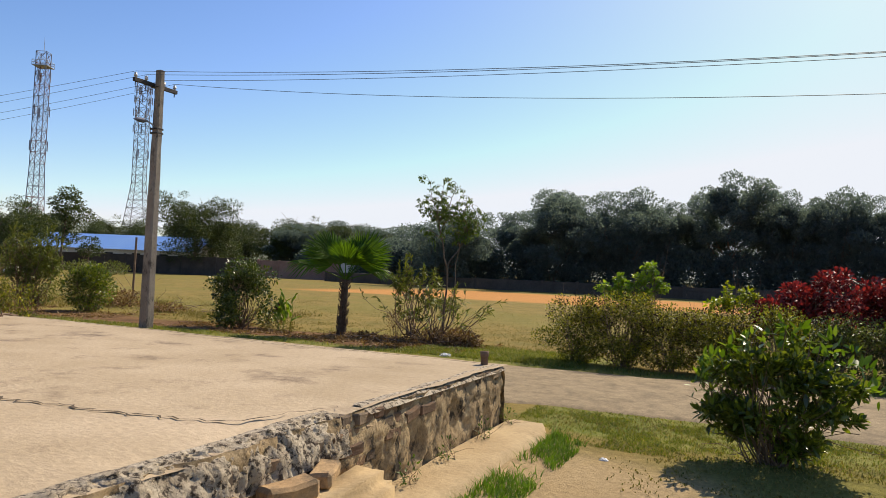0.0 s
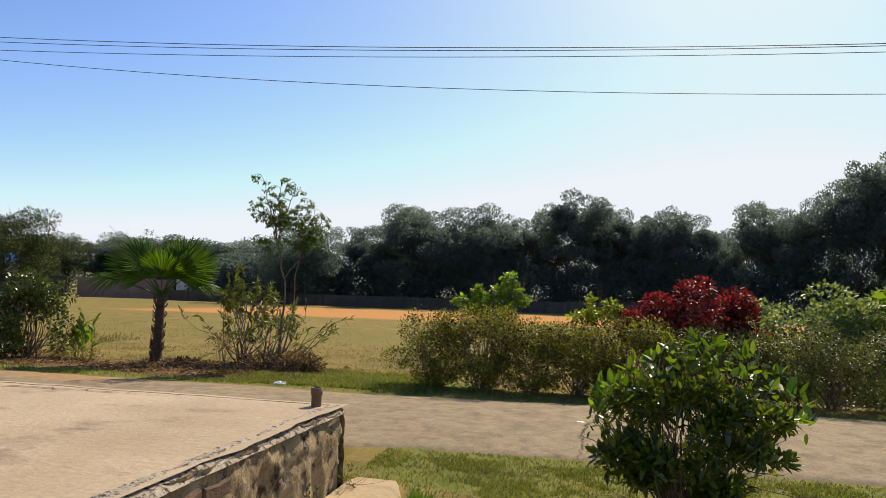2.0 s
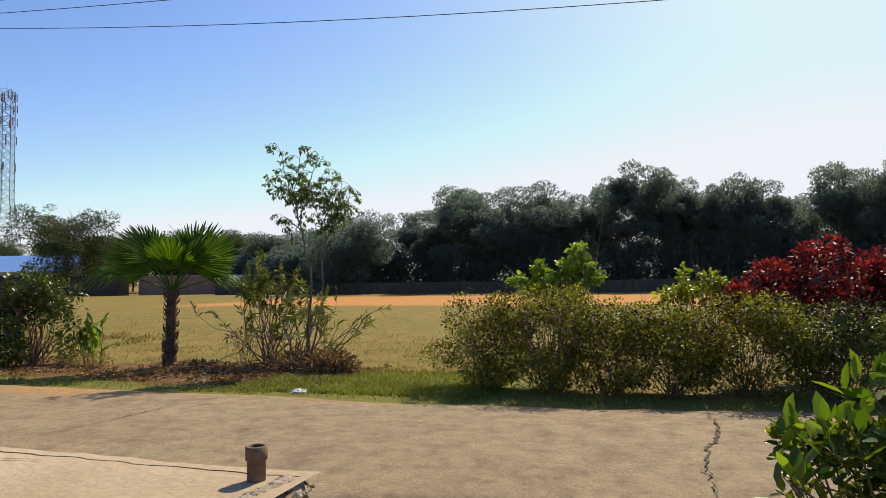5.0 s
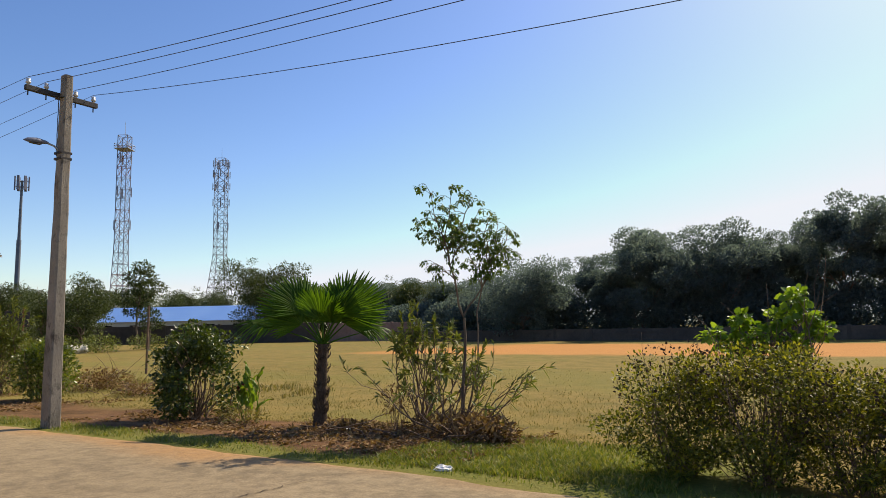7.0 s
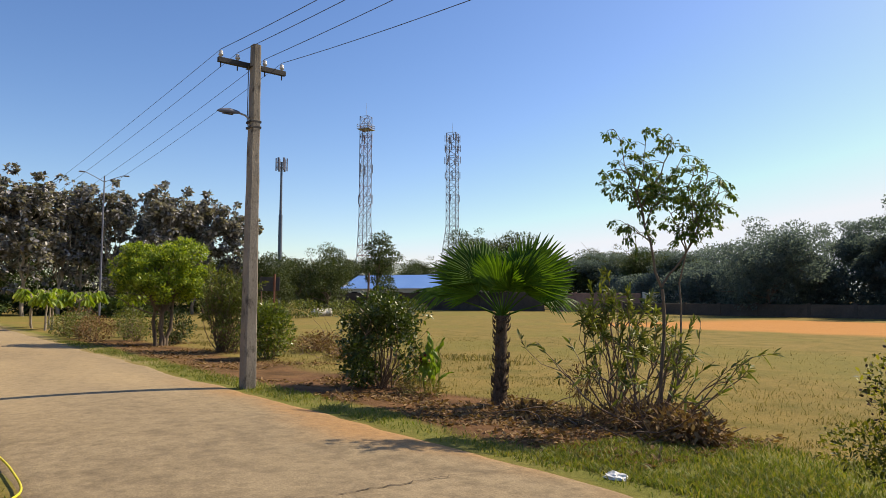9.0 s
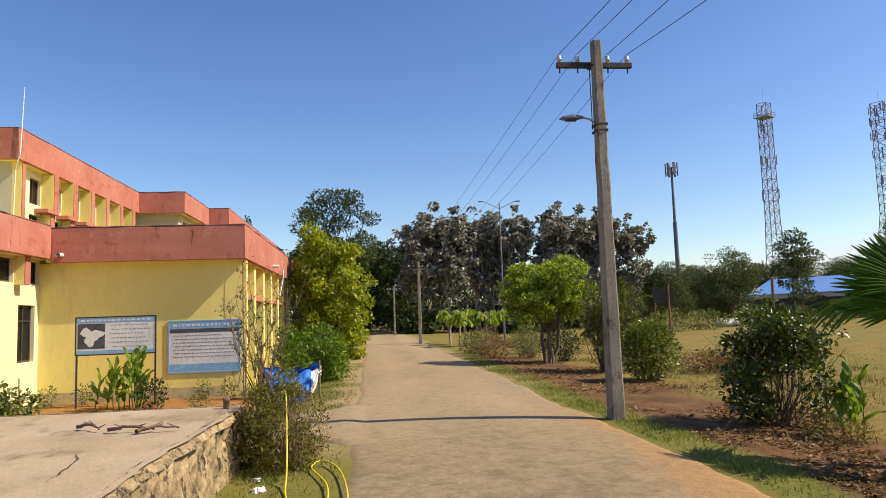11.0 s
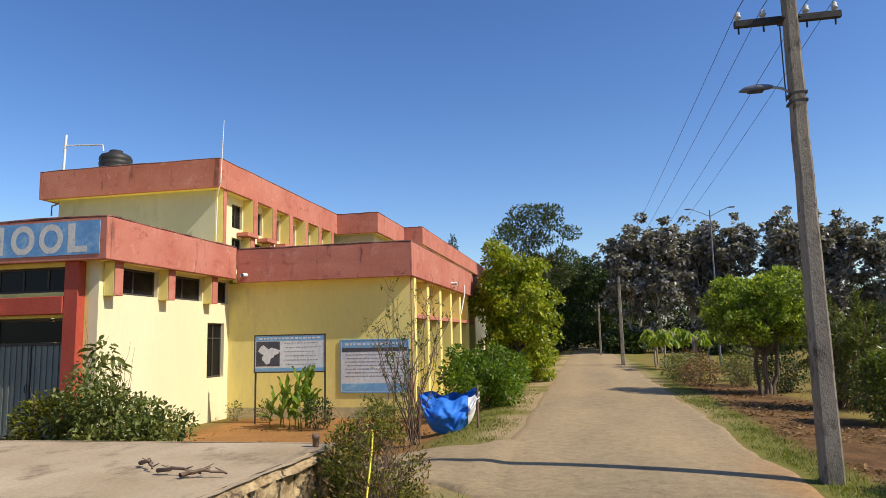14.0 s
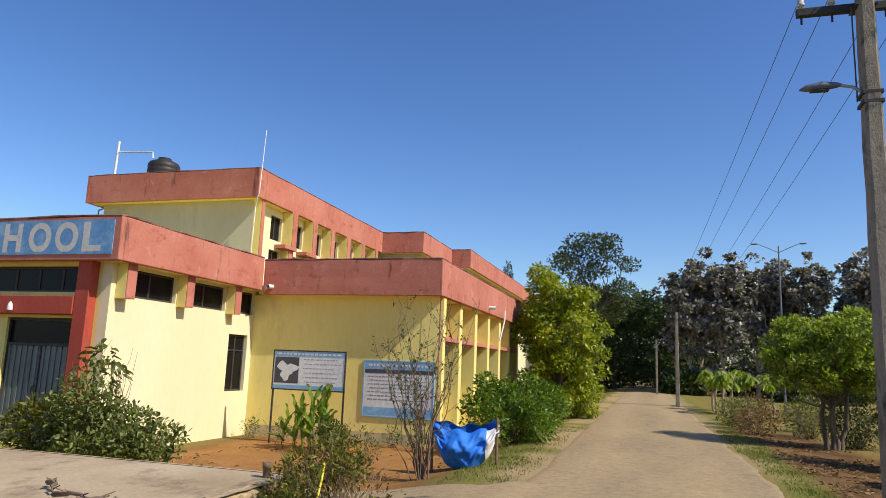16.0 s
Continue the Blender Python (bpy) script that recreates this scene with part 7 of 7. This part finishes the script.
def build_shed():
    """A long shed with a blue sheet roof, ribbed, and small openings under the eaves."""
    s = thing("blue_roof_shed", "long white shed with a blue sheet metal roof", "shed", (-107, 70, 0), 23.0)
    L, D, e, rdg = 30.0, 11.0, 3.4, 5.8
    holes = [(2.0 + 4.4 * k, 3.4 + 4.4 * k, 2.2, 2.8) for k in range(6)]
    me = wall_mesh("wall", (0, 0), (L, 0), -0.3, e, 0.25, holes, SHEDWALL)
    child("wall", me, s)
    child("wall", wall_mesh("wall", (L, 0.25), (L, D), -0.3, e + 1.0, 0.25, [], SHEDWALL), s)
    child("wall", wall_mesh("wall", (0, D), (0, 0.25), -0.3, e + 1.0, 0.25, [], SHEDWALL), s)
    child("wall", wall_mesh("wall", (L, D), (0, D), -0.3, e, 0.25, [], SHEDWALL), s)
    for a, b, za, zb in holes:
        child("window", box_mesh("window", (a, 0.1, za), (b, 0.13, zb), DARKGLASS, 0), s)
    n = int(L / 0.5)
    for y0, z0, y1, z1 in ((-0.6, e - 0.1, D / 2, rdg), (D + 0.6, e - 0.1, D / 2, rdg)):
        v, f = [], []
        for k in range(2 * n + 1):
            x = -0.4 + (L + 0.8) * k / (2 * n)
            up = 0.05 if k % 2 else 0.0
            v += [(x, y0, z0 + up), (x, y1, z1 + up)]
        f = [(2 * k, 2 * k + 2, 2 * k + 3, 2 * k + 1) for k in range(2 * n)]
        child("roof_sheet", mesh_from("roof_sheet", v, f, ROOF_BLUE), s, "ribbed blue roof sheet")
    return s


build_shed()


def build_tower(name, label, x, y, h, w0, w1, bands, platform_z=None, antennas=(), seed=1):
    """A lattice mast: four legs, horizontals and diagonals, painted in bands, with panel antennas."""
    t = thing(name, label, "lattice tower", (x, y, 0), 30)
    bays = int(h / 2.2)
    zs = np.linspace(0, h, bays + 1)
    waist = h * 0.45
    wid = lambda z: (w0 + (w1 - w0) * min(1, z / waist)) / 2
    corner = lambda z, k: np.array([wid(z) * (1, 1, -1, -1)[k % 4], wid(z) * (1, -1, -1, 1)[k % 4], z])
    for k in range(4):
        pts = np.array([corner(z, k) for z in zs])
        child("leg", tubes("leg", [(pts, 0.095)], bands[0], 4), t)
    for b in range(2):
        sets = []
        for i in range(bays):
            if (i // 3) % 2 != b:
                continue
            for k in range(4):
                a0, a1, b0, b1 = corner(zs[i], k), corner(zs[i + 1], k), corner(zs[i], k + 1), corner(zs[i + 1], k + 1)
                sets += [(np.array([a0, b1]), 0.05), (np.array([b0, a1]), 0.05), (np.array([a1, b1]), 0.055)]
        child("bracing", tubes("bracing", sets, bands[b], 4), t, kind="stuff")
    if platform_z:
        child("platform", box_mesh("platform", (-1.5, -1.5, platform_z), (1.5, 1.5, platform_z + 0.15), STEEL, 0.02), t)
        rail = [(np.array([(a, b, platform_z + hh) for a, b in ((-1.5, -1.5), (1.5, -1.5), (1.5, 1.5), (-1.5, 1.5), (-1.5, -1.5))]), 0.05) for hh in (0.6, 1.1)]
        rail += [(np.array([(a, b, platform_z), (a, b, platform_z + 1.1)]), 0.04) for a in (-1.5, 0, 1.5) for b in (-1.5, 1.5)]
        child("railing", tubes("railing", rail, STEEL, 4), t)
    r = np.random.default_rng(seed)
    for z, n, out in antennas:
        for k in range(n):
            a = 6.28 * k / n + r.random() * 0.6
            px, py = (wid(z) + out) * math.cos(a), (wid(z) + out) * math.sin(a)
            an = child("antenna", box_mesh("antenna", (-0.09, -0.16, -1.0), (0.09, 0.16, 1.0), TOWER_WHITE, 0.03), t, "pale panel antenna")
            an.matrix_local = pose(px, py, z, 0, 0, math.degrees(a))
            child("bracket", tubes("bracket", [(np.array([(-out - 0.2, 0, 0.4), (-0.09, 0, 0.4)]), 0.04), (np.array([(-out - 0.2, 0, -0.5), (-0.09, 0, -0.5)]), 0.04)], STEEL, 4), an, kind="stuff")
    child("lightning_spike", tubes("lightning_spike", [(np.array([(0, 0, h - 0.5), (0, 0, h + 3.2)]), [0.06, 0.03])], STEEL, 5), t)
    return t


build_tower("mobile_tower", "tall red and white lattice mast with a railed platform", -131.5, 90.2, 43.0, 3.3, 2.0, (TOWER_WHITE, TOWER_RED), 40.0, ((38, 3, 0.5), (31, 3, 0.6), (24, 2, 0.6)), 3)
build_tower("mobile_tower", "grey lattice mast crowded with panel antennas", -154.5, 135.0, 50.5, 8.0, 2.9, (TOWER_GREY, TOWER_GREY), None, ((49, 8, 0.8), (46, 7, 0.9), (42.5, 6, 0.9), (38, 4, 0.8), (31, 3, 0.6)), 4)


def build_monopole(x, y, h):
    t = thing("monopole_mast", "slim dark monopole mast with clustered antennas", "mast", (x, y, 0))
    child("shaft", tubes("shaft", [([(0, 0, 0), (0, 0, h * 0.62)], [0.36, 0.30]), ([(0, 0, h * 0.62), (0, 0, h - 0.6)], [0.22, 0.16])], surface("painted_steel", (0.10, 0.12, 0.15), (0.16, 0.18, 0.21), 0.6, 1, 8, 0.0), 10), t)
    for k in range(6):
        a = k * 60
        an = child("antenna", box_mesh("antenna", (-0.09, -0.17, -1.0), (0.09, 0.17, 1.0), TOWER_GREY, 0.03), t, "grey panel antenna")
        an.matrix_local = pose(0.85 * math.cos(radians(a)), 0.85 * math.sin(radians(a)), h - 1.0, 0, 0, a)
        child("bracket", tubes("bracket", [(np.array([(-0.8, 0, 0.3), (-0.09, 0, 0.3)]), 0.04), (np.array([(-0.8, 0, -0.5), (-0.09, 0, -0.5)]), 0.04)], STEEL, 4), an, kind="stuff")
    return t


build_monopole(-99.6, 54.4, 23.6)


def build_field_board(x, y):
    b = thing("field_board", "dark rusty signboard on two posts beside the field", "signboard", (x, y, 0), 65)
    child("panel", box_mesh("panel", (-0.62, -0.02, 2.0), (0.62, 0.02, 2.9), FRAME, 0.01), b)
    child("post", tubes("post", [([(-0.5, 0.06, -0.2), (-0.5, 0.06, 2.95)], 0.035)], RUST, 6), b)
    child("post", tubes("post", [([(0.3, -0.07, -0.2), (0.3, -0.07, 3.1)], 0.06)], surface("orange_post_paint", (0.16, 0.06, 0.035), (0.24, 0.10, 0.055), 0.7, 3, 20, 0.1), 8), b, "faded orange post")
    return b


build_field_board(-41.5, 26.0)

# ---- grass and debris ----
def blades(name, label, spots, height, mat, seed, width=0.006, lean=0.5):
    """One mesh of single grass blades, each a bent strip."""
    r = np.random.default_rng(seed)
    x, y = spots
    n = len(x)
    z = np.maximum(ground_z(x, y), -1)
    base = np.stack([x, y, z - 0.005], 1)
    a = r.random(n) * 2 * np.pi
    h = height * (0.4 + 0.9 * r.random(n))
    side = np.stack([np.cos(a), np.sin(a), np.zeros(n)], 1) * (width * (0.7 + 0.6 * r.random(n)))[:, None]
    tilt = np.stack([r.normal(size=n) * lean, r.normal(size=n) * lean, np.ones(n)], 1)
    midp = base + tilt * (h * 0.5)[:, None] * np.array([0.6, 0.6, 1])
    tip = base + tilt * h[:, None] * np.array([1.0, 1.0, 0.85])
    v = np.stack([base - side, base + side, midp + side * 0.8, midp - side * 0.8, tip + side * 0.1, tip - side * 0.1], 1).reshape(-1, 3)
    o = np.arange(n)[:, None] * 6
    q = np.stack([o + np.array([[0, 1, 2, 3]]), o + np.array([[3, 2, 4, 5]])], 1).reshape(-1, 4)
    return solid(name, quad_mesh(name, v, q, mat), label, "grass", kind="stuff")


def scatter(n, x0, x1, y0, y1, seed, keep=None):
    r = np.random.default_rng(seed)
    x, y = x0 + (x1 - x0) * r.random(n), y0 + (y1 - y0) * r.random(n)
    if keep is not None:
        k = keep(x, y) > r.random(n)
        x, y = x[k], y[k]
    return x, y


clump = lambda s, t, seed: (lambda x, y: smooth01((fractal(x, y, s, seed) - t) * 6))
blades("lawn_grass", "short green lawn grass between platform and road", scatter(62000, -1.3, 5.0, 6.7, 8.45, 1, lambda x, y: smooth01((road_edges(x)[0] + 0.08 - y) / 0.06) * (0.12 + clump(0.5, 0.45, 9)(x, y)) * (1 - band(x, -1.3, -0.72, 0.05) * (y < 6.85))), 0.032, L_GRASS, 1, 0.0045)
blades("lawn_grass", "sparse dry grass on the sandy ground", scatter(16000, -0.55, 4.0, 3.5, 6.9, 2, lambda x, y: clump(0.6, 0.42, 10)(x, y) * smooth01((x - 0.3 + (y - 5) * 0.25) / 0.8 + 0.2)), 0.03, L_STRAW, 2)
blades("lawn_grass", "tall green grass tuft beside the cement apron", scatter(3800, -0.62, -0.34, 4.2, 6.7, 3, lambda x, y: clump(0.35, 0.45, 12)(x, y)), 0.075, L_TUFT, 3, 0.004)
blades("lawn_grass", "dry straw blades in the lawn", scatter(15000, -1.2, 5.0, 6.7, 8.4, 28, lambda x, y: smooth01((road_edges(x)[0] + 0.05 - y) / 0.06) * (0.2 + clump(0.4, 0.45, 29)(x, y))), 0.032, L_STRAW, 28, 0.004)
blades("verge_grass", "green grass along the far road edge", scatter(34000, -28, 8, 11.6, 12.6, 4, lambda x, y: smooth01((y - road_edges(x)[1]) / 0.1 + 0.3) * (0.25 + clump(0.8, 0.45, 14)(x, y)) * smooth01((12.55 - y) / 0.4)), 0.06, L_GRASS, 4)
blades("verge_grass", "fresh green grass patch between bed and hedge", scatter(24000, -5.3, -1.8, 12.0, 14.6, 5, lambda x, y: 0.3 + clump(0.8, 0.4, 15)(x, y)), 0.07, L_GRASS, 5)
blades("field_grass", "dry straw-coloured field grass", scatter(34000, -26, 12, 14.6, 30.0, 6, lambda x, y: (0.35 + 0.5 * clump(2.6, 0.42, 16)(x, y)) * smooth01((36 - y) / 20)), 0.06, L_STRAW, 6, 0.006)
blades("field_grass", "short dry grass behind the planting bed", scatter(30000, -18, 2, 14.4, 20.0, 26, lambda x, y: (0.15 + clump(1.0, 0.45, 27)(x, y)) * smooth01((21 - y) / 5)), 0.05, L_STRAW, 26, 0.005)
blades("field_grass", "dry straw-coloured field grass", scatter(22000, -46, -12, 15.4, 21.0, 7, lambda x, y: clump(1.2, 0.42, 17)(x, y)), 0.13, L_STRAW, 7, 0.010)
blades("verge_grass", "thin grass along the school side of the road", scatter(26000, -26, -2.0, 6.55, 7.95, 8, lambda x, y: (0.2 + clump(0.7, 0.45, 18)(x, y)) * (1 - band(x, -14.6, -11.0, 0.4)) * (1 - 0.7 * smooth01((y - 7.35) / 0.3) * (x < -10)) * smooth01((road_edges(x)[0] - y) / 0.1 + 0.4)), 0.06, L_GRASS, 8)


for k, (x, y) in enumerate(((-0.95, 4.35), (-0.98, 5.0), (-0.99, 5.75), (-1.0, 6.4))):
    shrub("weed_clump", "small weeds at the foot of the platform", x, y, [(0, 0, 0.10, 0.05, 0.10, 0.10)], 46, 0.035, L_SAPLING, 220 + k, 6, 0.003, 0.3)


def debris(name, label, spots, size, mat, seed):
    r = np.random.default_rng(seed)
    x, y = spots
    p = np.stack([x, y, ground_z(x, y) + 0.012], 1)
    ax = r.normal(size=p.shape) * np.array([1, 1, 0.25])
    v, q = leaf_arrays(p, ax, size * (0.5 + r.random(len(p))), 0.4, 0.5, 0.0, r)
    return solid(name, quad_mesh(name, v, q, mat), label, "leaf litter", kind="stuff")


debris("leaf_litter", "dead brown leaves and clods on the bare soil", scatter(12000, -13, -4.2, 12.4, 15.2, 21, clump(0.9, 0.4, 22)), 0.07, L_DRY, 21)
debris("leaf_litter", "dead leaves on the soil further along", scatter(5000, -27, -15, 12.4, 15.6, 23, clump(0.9, 0.4, 24)), 0.08, L_DRY, 23)
debris("leaf_litter", "dead leaves in the school garden", scatter(3000, -20, -11, 1.0, 6.5, 25, clump(0.9, 0.45, 26)), 0.06, L_DRY, 25)
